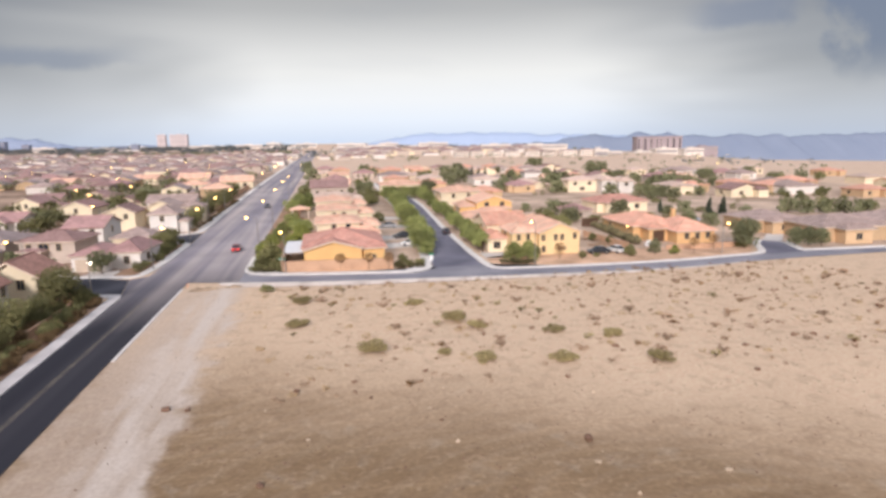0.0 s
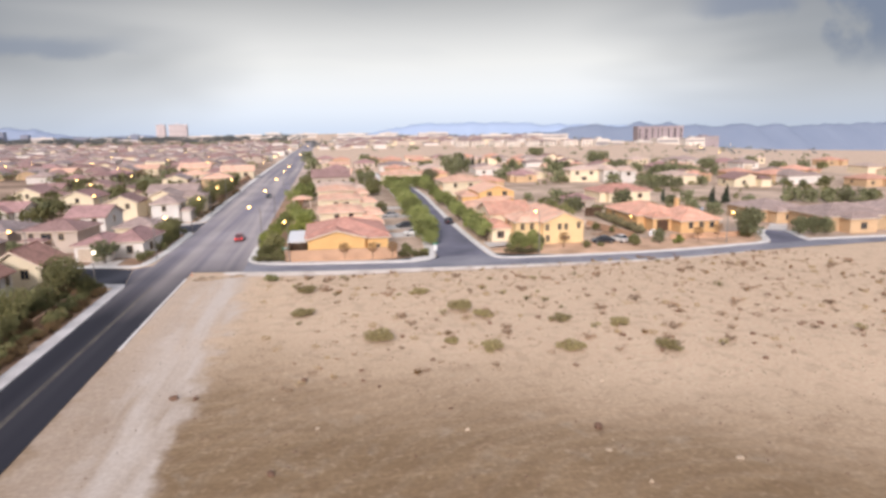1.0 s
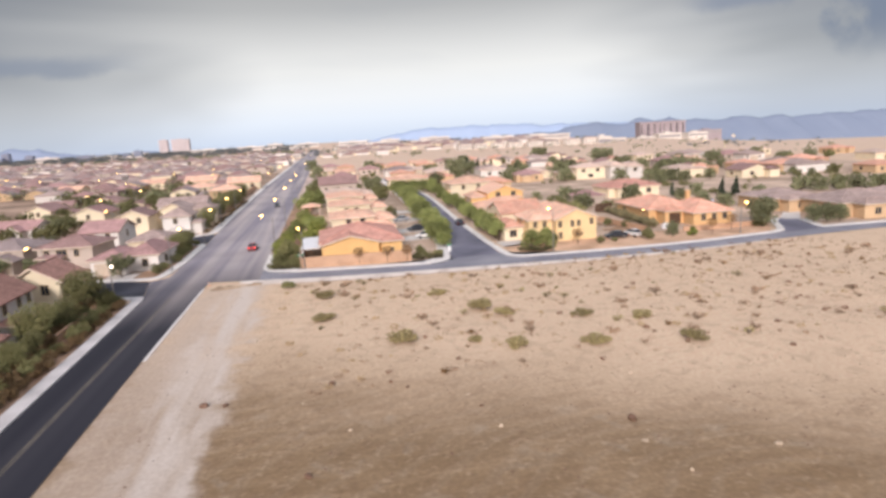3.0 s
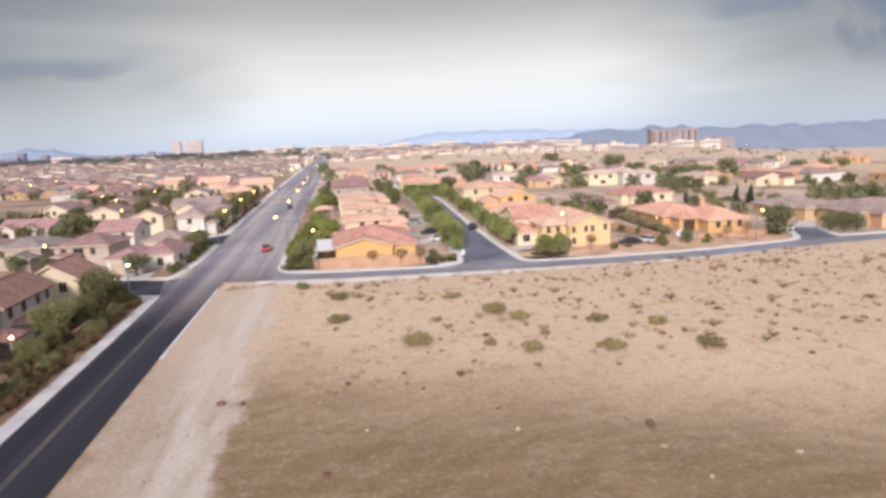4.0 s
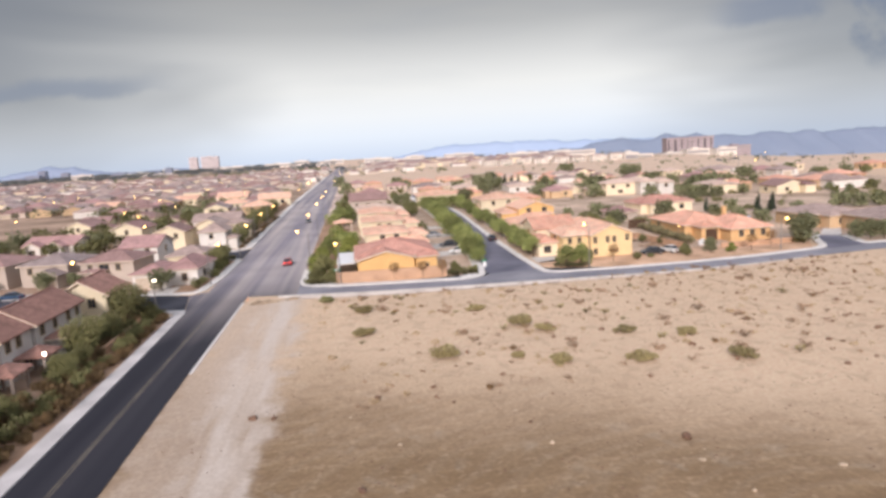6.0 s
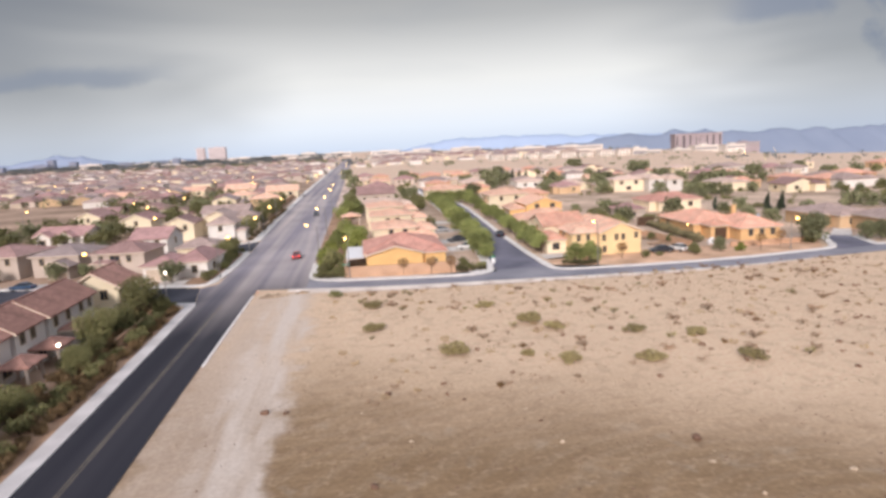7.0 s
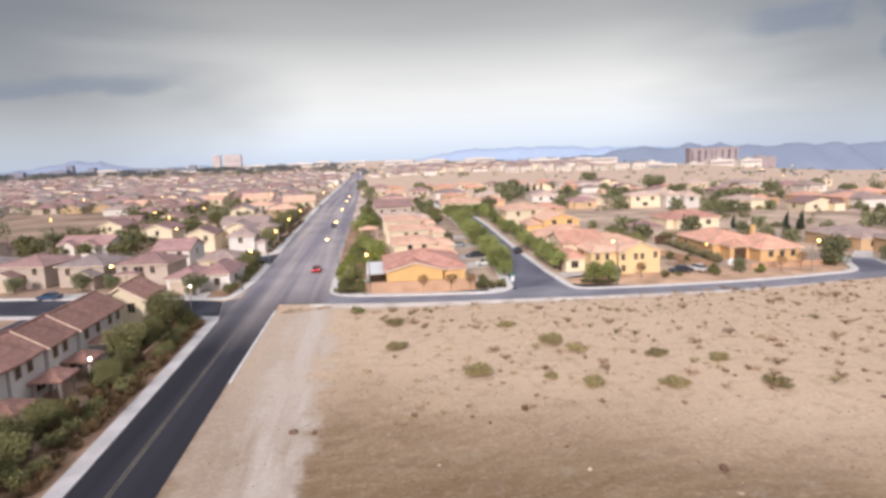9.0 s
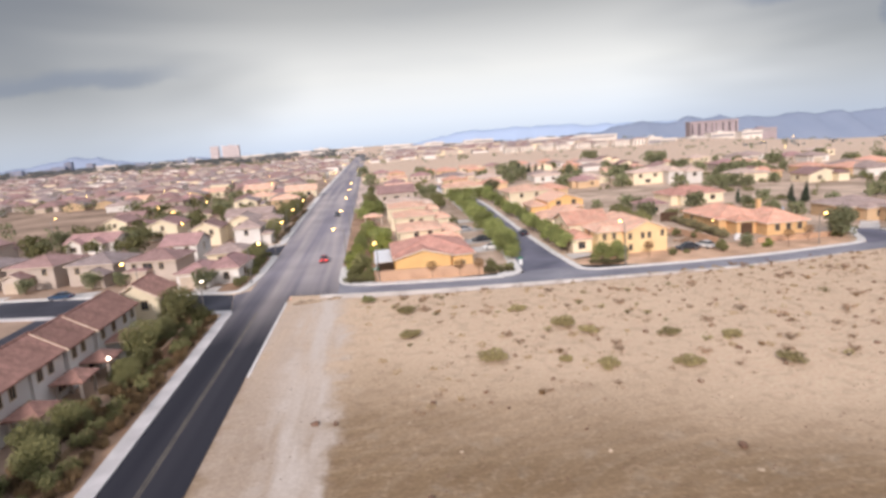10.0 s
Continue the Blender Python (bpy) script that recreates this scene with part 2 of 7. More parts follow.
def desert(name):
    """Tan sand with pale crust, brown patches, pebbles and a compacted, paler vehicle track beside the road."""
    m, nt, b = node_mat(name, 0.95)
    n, l = nt.nodes, nt.links
    co = n.new("ShaderNodeTexCoord")

    def noise_tex(scale, detail, dist=0.0):
        t = n.new("ShaderNodeTexNoise")
        t.inputs["Scale"].default_value, t.inputs["Detail"].default_value, t.inputs["Distortion"].default_value = scale, detail, dist
        l.new(co.outputs["Object"], t.inputs["Vector"])
        return t

    def mixed(fac, a, c, kind="MIX"):
        x = n.new("ShaderNodeMixRGB")
        x.blend_type = kind
        for sock, val in zip(x.inputs, (fac, a, c)):
            if isinstance(val, (int, float)):
                sock.default_value = val
            elif isinstance(val, tuple):
                sock.default_value = val
            else:
                l.new(val, sock)
        return x.outputs[0]

    def ramped(src, lo, hi):
        r = n.new("ShaderNodeMapRange")
        r.interpolation_type = "SMOOTHSTEP"
        r.inputs["From Min"].default_value, r.inputs["From Max"].default_value = lo, hi
        l.new(src, r.inputs["Value"])
        return r.outputs[0]

    def worked(op, a, c, d=None):
        x = n.new("ShaderNodeMath")
        x.operation = op
        for sock, val in zip(x.inputs, (a, c, d)):
            if isinstance(val, (int, float)):
                sock.default_value = val
            elif val is not None:
                l.new(val, sock)
        return x.outputs[0]

    wide, mid, fine, spots = noise_tex(0.045, 6, 0.6), noise_tex(0.33, 6, 0.4), noise_tex(2.6, 5), noise_tex(0.9, 3)
    c = mixed(ramped(wide.outputs["Fac"], 0.35, 0.68), (0.30, 0.205, 0.135, 1), (0.375, 0.270, 0.185, 1))
    c = mixed(ramped(mid.outputs["Fac"], 0.52, 0.75), c, (0.43, 0.33, 0.24, 1))
    c = mixed(ramped(spots.outputs["Fac"], 0.62, 0.78), c, (0.225, 0.15, 0.10, 1))
    # the graded ground, browner and ribbed with old tracks, ends in a ragged line before the brush; lens vignetting is
    # put into its brown as well
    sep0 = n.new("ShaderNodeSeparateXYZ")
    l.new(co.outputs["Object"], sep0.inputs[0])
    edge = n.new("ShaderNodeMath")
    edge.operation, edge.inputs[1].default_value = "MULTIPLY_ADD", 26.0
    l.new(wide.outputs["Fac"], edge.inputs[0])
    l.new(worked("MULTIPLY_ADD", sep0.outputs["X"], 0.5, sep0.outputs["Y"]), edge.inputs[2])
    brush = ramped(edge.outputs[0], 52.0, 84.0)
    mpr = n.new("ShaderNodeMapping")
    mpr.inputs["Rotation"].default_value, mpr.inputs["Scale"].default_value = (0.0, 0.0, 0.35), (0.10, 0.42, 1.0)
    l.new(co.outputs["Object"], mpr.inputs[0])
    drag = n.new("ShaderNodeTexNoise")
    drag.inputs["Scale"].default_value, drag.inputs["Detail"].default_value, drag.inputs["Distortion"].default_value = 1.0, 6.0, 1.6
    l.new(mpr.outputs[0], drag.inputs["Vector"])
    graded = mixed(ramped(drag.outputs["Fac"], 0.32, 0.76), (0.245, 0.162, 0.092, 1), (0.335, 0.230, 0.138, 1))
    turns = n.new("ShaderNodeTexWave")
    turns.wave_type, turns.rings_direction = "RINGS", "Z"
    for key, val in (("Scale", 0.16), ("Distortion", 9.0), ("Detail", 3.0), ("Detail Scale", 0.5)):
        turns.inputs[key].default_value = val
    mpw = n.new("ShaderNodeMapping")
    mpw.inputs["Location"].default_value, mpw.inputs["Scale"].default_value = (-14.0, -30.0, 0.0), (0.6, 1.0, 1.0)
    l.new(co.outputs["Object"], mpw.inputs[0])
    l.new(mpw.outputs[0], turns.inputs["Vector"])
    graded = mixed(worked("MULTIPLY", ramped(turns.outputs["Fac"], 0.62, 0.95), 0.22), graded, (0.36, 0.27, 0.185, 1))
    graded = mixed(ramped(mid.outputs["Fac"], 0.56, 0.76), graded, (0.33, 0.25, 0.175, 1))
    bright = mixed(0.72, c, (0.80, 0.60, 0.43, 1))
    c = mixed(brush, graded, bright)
    # crusted specks and darker scuffs, a hand to a stride across
    mottle, scuff = noise_tex(1.3, 9, 0.2), noise_tex(0.55, 8, 0.5)
    c = mixed(worked("MULTIPLY", ramped(mottle.outputs["Fac"], 0.54, 0.68), 0.16), c, (0.62, 0.47, 0.34, 1))
    c = mixed(worked("MULTIPLY", ramped(scuff.outputs["Fac"], 0.50, 0.34), 0.20), c, (0.19, 0.115, 0.07, 1))
    c = mixed(0.35, c, fine.outputs["Fac"], "OVERLAY")
    sep = n.new("ShaderNodeSeparateXYZ")
    l.new(co.outputs["Object"], sep.inputs[0])
    # the compacted track beside the road, with a paler, wheel-worn streak along its far side
    mpt = n.new("ShaderNodeMapping")
    mpt.inputs["Scale"].default_value = (0.55, 0.05, 1.0)
    l.new(co.outputs["Object"], mpt.inputs[0])
    ruts = n.new("ShaderNodeTexNoise")
    ruts.inputs["Scale"].default_value, ruts.inputs["Detail"].default_value, ruts.inputs["Distortion"].default_value = 1.0, 5.0, 0.4
    l.new(mpt.outputs[0], ruts.inputs["Vector"])

    wob = worked("MULTIPLY_ADD", mid.outputs["Fac"], 5.0, worked("MULTIPLY_ADD", wide.outputs["Fac"], 7.0, sep.outputs["X"]))
    near = ramped(sep.outputs["Y"], 102.0, 98.0)
    band = worked("SUBTRACT", ramped(wob, -18.5, -15.0), ramped(wob, -8.0, -5.2))
    band = worked("MULTIPLY", worked("MULTIPLY", band, near), worked("MULTIPLY_ADD", ruts.outputs["Fac"], 0.8, 0.30))
    c = mixed(band, c, mixed(0.3, (0.54, 0.43, 0.35, 1), fine.outputs["Fac"], "OVERLAY"))
    streak = worked("SUBTRACT", ramped(wob, -13.6, -10.4), ramped(wob, -7.9, -5.8))
    streak = worked("MULTIPLY", worked("MULTIPLY", streak, near), ramped(ruts.outputs["Fac"], 0.25, 0.62))
    c = mixed(worked("MULTIPLY", streak, 0.7), c, mixed(0.25, (0.68, 0.60, 0.54, 1), fine.outputs["Fac"], "OVERLAY"))
    # distance haze put into the soil's colour: paler out in the valley
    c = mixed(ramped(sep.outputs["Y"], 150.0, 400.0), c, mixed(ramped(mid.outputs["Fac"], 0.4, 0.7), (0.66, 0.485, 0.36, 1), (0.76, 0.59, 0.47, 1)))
    l.new(c, b.inputs["Base Color"])
    add = n.new("ShaderNodeMath")
    add.operation = "ADD"
    l.new(fine.outputs["Fac"], add.inputs[0])
    l.new(spots.outputs["Fac"], add.inputs[1])
    bp = n.new("ShaderNodeBump")
    bp.inputs["Strength"].default_value, bp.inputs["Distance"].default_value = 0.45, 0.15
    l.new(add.outputs[0], bp.inputs["Height"])
    l.new(bp.outputs[0], b.inputs["Normal"])
    return m


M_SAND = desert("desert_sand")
M_ROAD = surface("asphalt", (0.048, 0.049, 0.066), (0.064, 0.064, 0.082), 0.12, 5.0, 0.8, 0.2, 0.2)
def avenue_asphalt(name):
    """Grey worn asphalt with long pale wheel tracks and dust along the road."""
    m, nt, b = node_mat(name, 0.85)
    n, l = nt.nodes, nt.links
    co = n.new("ShaderNodeTexCoord")
    mp = n.new("ShaderNodeMapping")
    mp.inputs["Scale"].default_value = (0.24, 0.006, 1.0)
    l.new(co.outputs["Object"], mp.inputs[0])
    long_n, big, fine = n.new("ShaderNodeTexNoise"), n.new("ShaderNodeTexNoise"), n.new("ShaderNodeTexNoise")
    for t, sc, src in ((long_n, 1.0, mp.outputs[0]), (big, 0.07, co.outputs["Object"]), (fine, 4.0, co.outputs["Object"])):
        t.inputs["Scale"].default_value, t.inputs["Detail"].default_value = sc, 4
        l.new(src, t.inputs["Vector"])
    r = n.new("ShaderNodeValToRGB")
    r.color_ramp.elements[0].position, r.color_ramp.elements[1].position = 0.40, 0.66
    r.color_ramp.elements[0].color, r.color_ramp.elements[1].color = (0.265, 0.245, 0.285, 1), (0.52, 0.455, 0.44, 1)
    l.new(long_n.outputs["Fac"], r.inputs[0])
    mx = n.new("ShaderNodeMixRGB")
    mx.blend_type, mx.inputs[0].default_value = "OVERLAY", 0.35
    l.new(r.outputs[0], mx.inputs[1])
    l.new(big.outputs["Fac"], mx.inputs[2])
    # the newer, darker surface laid at the south end wears into the old one; vignette dimming is partly put into its
    # black
    sep, edge, fresh, mx2 = n.new("ShaderNodeSeparateXYZ"), n.new("ShaderNodeMath"), n.new("ShaderNodeMapRange"), n.new("ShaderNodeMixRGB")
    l.new(co.outputs["Object"], sep.inputs[0])
    edge.operation, edge.inputs[1].default_value = "MULTIPLY_ADD", 16.0
    l.new(long_n.outputs["Fac"], edge.inputs[0])
    l.new(sep.outputs["Y"], edge.inputs[2])
    fresh.inputs["From Min"].default_value, fresh.inputs["From Max"].default_value = 88.0, 134.0
    l.new(edge.outputs[0], fresh.inputs["Value"])
    l.new(fresh.outputs[0], mx2.inputs[0])
    new_r = n.new("ShaderNodeValToRGB")
    new_r.color_ramp.elements[0].position, new_r.color_ramp.elements[1].position = 0.4, 0.66
    new_r.color_ramp.elements[0].color, new_r.color_ramp.elements[1].color = (0.024, 0.024, 0.034, 1), (0.046, 0.044, 0.055, 1)
    l.new(long_n.outputs["Fac"], new_r.inputs[0])
    l.new(new_r.outputs[0], mx2.inputs[1])
    l.new(mx.outputs[0], mx2.inputs[2])
    l.new(mx2.outputs[0], b.inputs["Base Color"])
    bp = n.new("ShaderNodeBump")
    bp.inputs["Strength"].default_value, bp.inputs["Distance"].default_value = 0.2, 0.03
    l.new(fine.outputs["Fac"], bp.inputs["Height"])
    l.new(bp.outputs[0], b.inputs["Normal"])
    return m


M_ROAD_OLD = avenue_asphalt("worn_asphalt")
M_STREET = surface("grey_asphalt", (0.15, 0.15, 0.20), (0.185, 0.18, 0.225), 0.12, 5.0, 0.8, 0.2, 0.2)
M_DUSTY = surface("dusty_asphalt", (0.23, 0.23, 0.275), (0.29, 0.28, 0.31), 0.1, 5.0, 0.85, 0.2, 0.18)
M_KERB = surface("concrete", (0.76, 0.72, 0.69), None, 0.5, 9.0, 0.85, 0.15, 0.10)
M_PAVE = surface("weathered_concrete", (0.60, 0.565, 0.56), None, 0.3, 7.0, 0.9, 0.15, 0.14)
M_PAINT = surface("road_paint", (0.17, 0.145, 0.115), None, 0.4, 6.0, 0.7, 0.1, 0.25)
M_GRAVEL = surface("yard_gravel", (0.33, 0.195, 0.125), (0.40, 0.26, 0.175), 0.2, 8.0, 0.95, 0.4, 0.2)
M_BED = surface("tan_gravel", (0.58, 0.365, 0.24), (0.67, 0.45, 0.31), 0.2, 8.0, 0.95, 0.4, 0.2)
M_LOT = surface("bare_earth", (0.30, 0.205, 0.15), (0.41, 0.29, 0.215), 0.05, 2.0, 0.95, 0.3, 0.25)
M_VERGE = surface("pale_dirt", (0.58, 0.44, 0.37), (0.68, 0.54, 0.47), 0.1, 4.0, 0.95, 0.3, 0.2)
M_YARD = surface("yard_earth", (0.46, 0.335, 0.25), (0.58, 0.44, 0.34), 0.07, 3.0, 0.95, 0.3, 0.25)
M_BLOCK = surface("tan_block_wall", (0.57, 0.365, 0.245), None, 0.4, 6.0, 0.9, 0.2, 0.12)
M_ORANGE = surface("orange_stucco", (0.80, 0.525, 0.235), None, 0.3, 20.0, 0.9, 0.2, 0.08)
M_YELLOW = surface("yellow_stucco", (0.82, 0.62, 0.35), None, 0.3, 20.0, 0.9, 0.2, 0.08)
M_CREAM = surface("cream_stucco", (0.80, 0.70, 0.52), None, 0.3, 20.0, 0.9, 0.2, 0.08, 0.08)
# bluish haze toward the west is mixed into this beige
M_BEIGE = surface("beige_stucco", (0.53, 0.45, 0.39), None, 0.3, 20.0, 0.9, 0.2, 0.08, 0.15)
M_PALE = surface("pale_stucco", (0.74, 0.70, 0.66), None, 0.3, 20.0, 0.9, 0.2, 0.07, 0.1)
M_TAN = surface("tan_stucco", (0.60, 0.43, 0.27), None, 0.3, 20.0, 0.9, 0.2, 0.08, 0.12)
M_OCHRE = surface("ochre_stucco", (0.72, 0.47, 0.24), None, 0.3, 20.0, 0.9, 0.2, 0.08)
M_WHITE = surface("white_metal", (0.82, 0.82, 0.84), None, 0.5, 10.0, 0.5, 0.05, 0.05)
R_RED = roof_tiles("red_clay_tiles", (0.58, 0.305, 0.245))
R_CORAL = roof_tiles("coral_clay_tiles", (0.75, 0.415, 0.305))
R_SALMON = roof_tiles("salmon_clay_tiles", (0.81, 0.51, 0.375))
# R_PINK, R_BROWN, R_TAN, R_GREY: bluish west haze is put into the colour
R_PINK = roof_tiles("dusty_pink_tiles", (0.43, 0.26, 0.25), 0.16)
R_BROWN = roof_tiles("brown_concrete_tiles", (0.35, 0.22, 0.205), 0.16)
R_TOWN = roof_tiles("red_brown_tiles", (0.395, 0.215, 0.175), 0.14)
R_TAN = roof_tiles("tan_concrete_tiles", (0.43, 0.325, 0.295), 0.16)
R_PALE = roof_tiles("pale_rose_tiles", (0.66, 0.50, 0.42), 0.14)
R_GREY = roof_tiles("grey_brown_tiles", (0.33, 0.262, 0.255), 0.12)
M_FASCIA = surface("fascia_paint", (0.74, 0.62, 0.50), None, 1.0, 9.0, 0.7, 0.05, 0.1)
M_GLASS = surface("window_glass", (0.035, 0.04, 0.05), None, 1.0, 3.0, 0.12, 0.0, 0.1)
M_FRAME = surface("window_frame_paint", (0.50, 0.38, 0.24), None, 2.0, 9.0, 0.6, 0.05, 0.08)
M_DOOR = surface("door_wood", (0.10, 0.06, 0.04), None, 1.0, 14.0, 0.6, 0.1, 0.15)
M_GARAGE = surface("garage_door_paint", (0.58, 0.48, 0.38), None, 1.0, 10.0, 0.6, 0.05, 0.06)
M_BARK = surface("bark", (0.11, 0.08, 0.055), None, 3.0, 20.0, 0.95, 0.5, 0.2)
F_STREET = foliage("street_tree_leaves", (0.14, 0.175, 0.055), (0.37, 0.385, 0.145))
F_LIME = foliage("lime_leaves", (0.15, 0.18, 0.045), (0.38, 0.40, 0.11))
F_OLIVE = foliage("olive_leaves", (0.125, 0.125, 0.052), (0.28, 0.265, 0.118))
F_DARK = foliage("dark_leaves", (0.125, 0.132, 0.072), (0.285, 0.29, 0.155))
F_VERGE = foliage("dry_verge_leaves", (0.11, 0.075, 0.04), (0.24, 0.155, 0.075))
F_PINE = foliage("pine_needles", (0.035, 0.05, 0.035), (0.09, 0.11, 0.07))
F_SCRUB = foliage("creosote_leaves", (0.16, 0.12, 0.065), (0.47, 0.40, 0.19))
F_STRAW = foliage("straw_brush", (0.42, 0.29, 0.15), (0.62, 0.46, 0.26))
F_REDBRUSH = foliage("red_brush", (0.15, 0.07, 0.045), (0.29, 0.15, 0.095))
F_DRY = foliage("dry_brush", (0.27, 0.178, 0.118), (0.46, 0.315, 0.212))
F_HEDGE = foliage("hedge_leaves", (0.075, 0.07, 0.035), (0.15, 0.13, 0.06))
F_GREY = foliage("grey_olive_leaves", (0.17, 0.15, 0.085), (0.34, 0.30, 0.17))
# the blue-grey of distance haze is put into these far leaves
F_WOODS = foliage("hazed_wood_leaves", (0.10, 0.115, 0.12), (0.21, 0.225, 0.225))
F_RUST = foliage("rust_leaves", (0.19, 0.105, 0.045), (0.36, 0.215, 0.10))


# ---- mesh helpers ----
def finish(name, bm, mat, smooth=False):
    me = bpy.data.meshes.new(name)
    bm.to_mesh(me)
    bm.free()
    for mt in mat if isinstance(mat, (list, tuple)) else [mat]:
        me.materials.append(mt)
    if smooth:
        for p in me.polygons:
            p.use_smooth = True
    return me


def part(name, bm, mat, parent=None, label="", smooth=False):
    ob = new(name, finish(name, bm, mat, smooth))
    if parent is not None:
        ob.parent = parent
    if label:
        ob["label"] = label
    return ob


def root(name, m, label, category, group="", kind=""):
    ob = new(name)
    ob.matrix_basis = m
    return tagged(ob, label, category, group, kind)


def box(bm, x0, y0, z0, x1, y1, z1):
    v = [bm.verts.new(p) for p in ((x0, y0, z0), (x1, y0, z0), (x1, y1, z0), (x0, y1, z0), (x0, y0, z1), (x1, y0, z1), (x1, y1, z1), (x0, y1, z1))]
    for f in ((3, 2, 1, 0), (4, 5, 6, 7), (0, 1, 5, 4), (1, 2, 6, 5), (2, 3, 7, 6), (3, 0, 4, 7)):
        bm.faces.new([v[i] for i in f])
    return v


def tube(bm, pts, radii, sides=7):
    """A tapered limb through points."""
    rings = []
    for i, p in enumerate(pts):
        p = Vector(p)
        d = (Vector(pts[min(i + 1, len(pts) - 1)]) - Vector(pts[max(i - 1, 0)])).normalized()
        a = d.orthogonal().normalized()
        b = d.cross(a)
        rings.append([bm.verts.new(p + radii[i] * (math.cos(6.2832 * k / sides) * a + math.sin(6.2832 * k / sides) * b)) for k in range(sides)])
    for lo, hi in zip(rings, rings[1:]):
        for k in range(sides):
            bm.faces.new((lo[k], lo[(k + 1) % sides], hi[(k + 1) % sides], hi[k]))
    bm.faces.new(rings[0][::-1])
    bm.faces.new(rings[-1])


def offset_line(pts, d):
    """The polyline moved d metres to its left."""
    out = []
    for i, p in enumerate(pts):
        a = Vector(pts[max(i - 1, 0)]).to_2d() if i else None
        p2 = Vector(p).to_2d()
        n1 = (p2 - Vector(pts[i - 1]).to_2d()).normalized() if i else None
        n2 = (Vector(pts[i + 1]).to_2d() - p2).normalized() if i < len(pts) - 1 else None
        n1, n2 = n1 or n2, n2 or n1
        t = (n1 + n2).normalized()
        k = max(0.5, t.dot(n1))
        out.append((p2.x - t.y * d / k, p2.y + t.x * d / k))
    return out


def strip(bm, pts, width, z0, z1):
    """A slab along a polyline, width metres to its left, from z0 to z1."""
    other = offset_line(pts, width)
    rows = [[bm.verts.new((x, y, z)) for x, y, z in ((a[0], a[1], z0), (a[0], a[1], z1), (b[0], b[1], z1), (b[0], b[1], z0))] for a, b in zip(pts, other)]
    for p, q in zip(rows, rows[1:]):
        for k in range(3):
            bm.faces.new((p[k], q[k], q[k + 1], p[k + 1]))
    for r, flip in ((rows[0], 1), (rows[-1], 0)):
        bm.faces.new(r[::-1] if not flip else r)
    bmesh.ops.recalc_face_normals(bm, faces=bm.faces)


def sheet(bm, pts, z):
    bm.faces.new([bm.verts.new((x, y, z)) for x, y in pts])
    bmesh.ops.triangulate(bm, faces=bm.faces[:])
    bmesh.ops.recalc_face_normals(bm, faces=bm.faces)
    for f in bm.faces:
        if f.normal.z < 0:
            f.normal_flip()


def rounded(pts, r, n=6):
    """Corners of a polyline rounded off with radius about r."""
    out = [pts[0]]
    for a, p, c in zip(pts, pts[1:], pts[2:]):
        a, p, c = Vector(a), Vector(p), Vector(c)
        da, dc = (a - p), (c - p)
        k = min(r, da.length * 0.48, dc.length * 0.48)
        s, e = p + da.normalized() * k, p + dc.normalized() * k
        for i in range(n + 1):
            t = i / n
            out.append(tuple((1 - t) ** 2 * s + 2 * t * (1 - t) * p + t * t * e))
    return out + [pts[-1]]


# ---- the ground and the streets ----
def fall(x, y):
    """How far the valley has dropped away beyond the town to the east."""
    side = min(1.0, max(0.0, (x / max(y, 1.0) - 0.12) / 0.7)) if y > 300 else 0.0
    dip = min(1.0, max(0.0, (x / max(y, 1.0) - 0.45) / 0.25))
    return 0.050 * max(0.0, math.hypot(x, y) - 1080 + 430 * dip) * side


def ground():
    bm = bmesh.new()
    xs = [-5000, -2500, -1200, -600, -300, -150, -80] + [-50 + 2.5 * i for i in range(57)] + [130, 200, 320, 450, 600, 750, 900, 1200, 1700, 2500, 5000]
    ys = [-3000, -800, -200, -60] + [-20 + 2.5 * i for i in range(50)] + [120, 150, 220, 400, 600, 700, 800, 900, 1000, 1150, 1500, 2600, 5000]
    grid = []
    for y in ys:
        row = []
        for x in xs:
            field = -20 < x < 84 and 0 < y < 95
            h = 0.28 * noise.noise((x * 0.09, y * 0.09, 0.3)) + 0.13 * noise.noise((x * 0.33, y * 0.33, 4.1)) if field else 0.0
            row.append(bm.verts.new((x, y, h - 0.02 - fall(x, y))))
        grid.append(row)
    for a, b in zip(grid, grid[1:]):
        for i in range(len(xs) - 1):
            bm.faces.new((a[i], a[i + 1], b[i + 1], b[i]))
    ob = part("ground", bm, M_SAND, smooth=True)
    return tagged(ob, "tan desert sand with pale crust and brown patches", "ground", kind="structure")


ground()

W_KERB_S = [(-29.6, -30), (-29.8, 50), (-30.1, 75), (-30.5, 96.5)]
CROSS_S = [(-22.4, 105.4), (-14, 102.8), (-5, 101.0), (4, 99.6), (23, 97.7), (42, 95.9), (52, 95.4), (63, 95.7), (74, 97.0), (86, 98.0), (110, 98.6), (170, 97)]
KERB_M = rounded([(-14.8, 760), (-14.8, 330), (-15.0, 200), (-14.8, 107.9), (3.2, 104.7), (17.7, 102.7), (20.2, 125), (22.2, 150), (24.0, 215), (26, 330)], 5.5)
KERB_E = rounded([(33.5, 330), (31.7, 209), (28.4, 150), (27.4, 120), (27.4, 102.4), (44, 100.9), (56, 100.5), (66, 100.9), (74, 102.0), (82.6, 102.8), (88.3, 112.8), (91.8, 116.4)], 4.0)
KERB_NW = rounded([(-130, 131), (-72, 121.0), (-40, 112.6), (-31.4, 110.4), (-30.3, 124), (-30.3, 147.5), (-36, 150.5), (-60, 152.5)], 4.0)
KERB_NW2 = rounded([(-60, 163), (-36, 160.5), (-31.0, 164), (-31.8, 206), (-33.2, 327), (-33.2, 760)], 4.0)
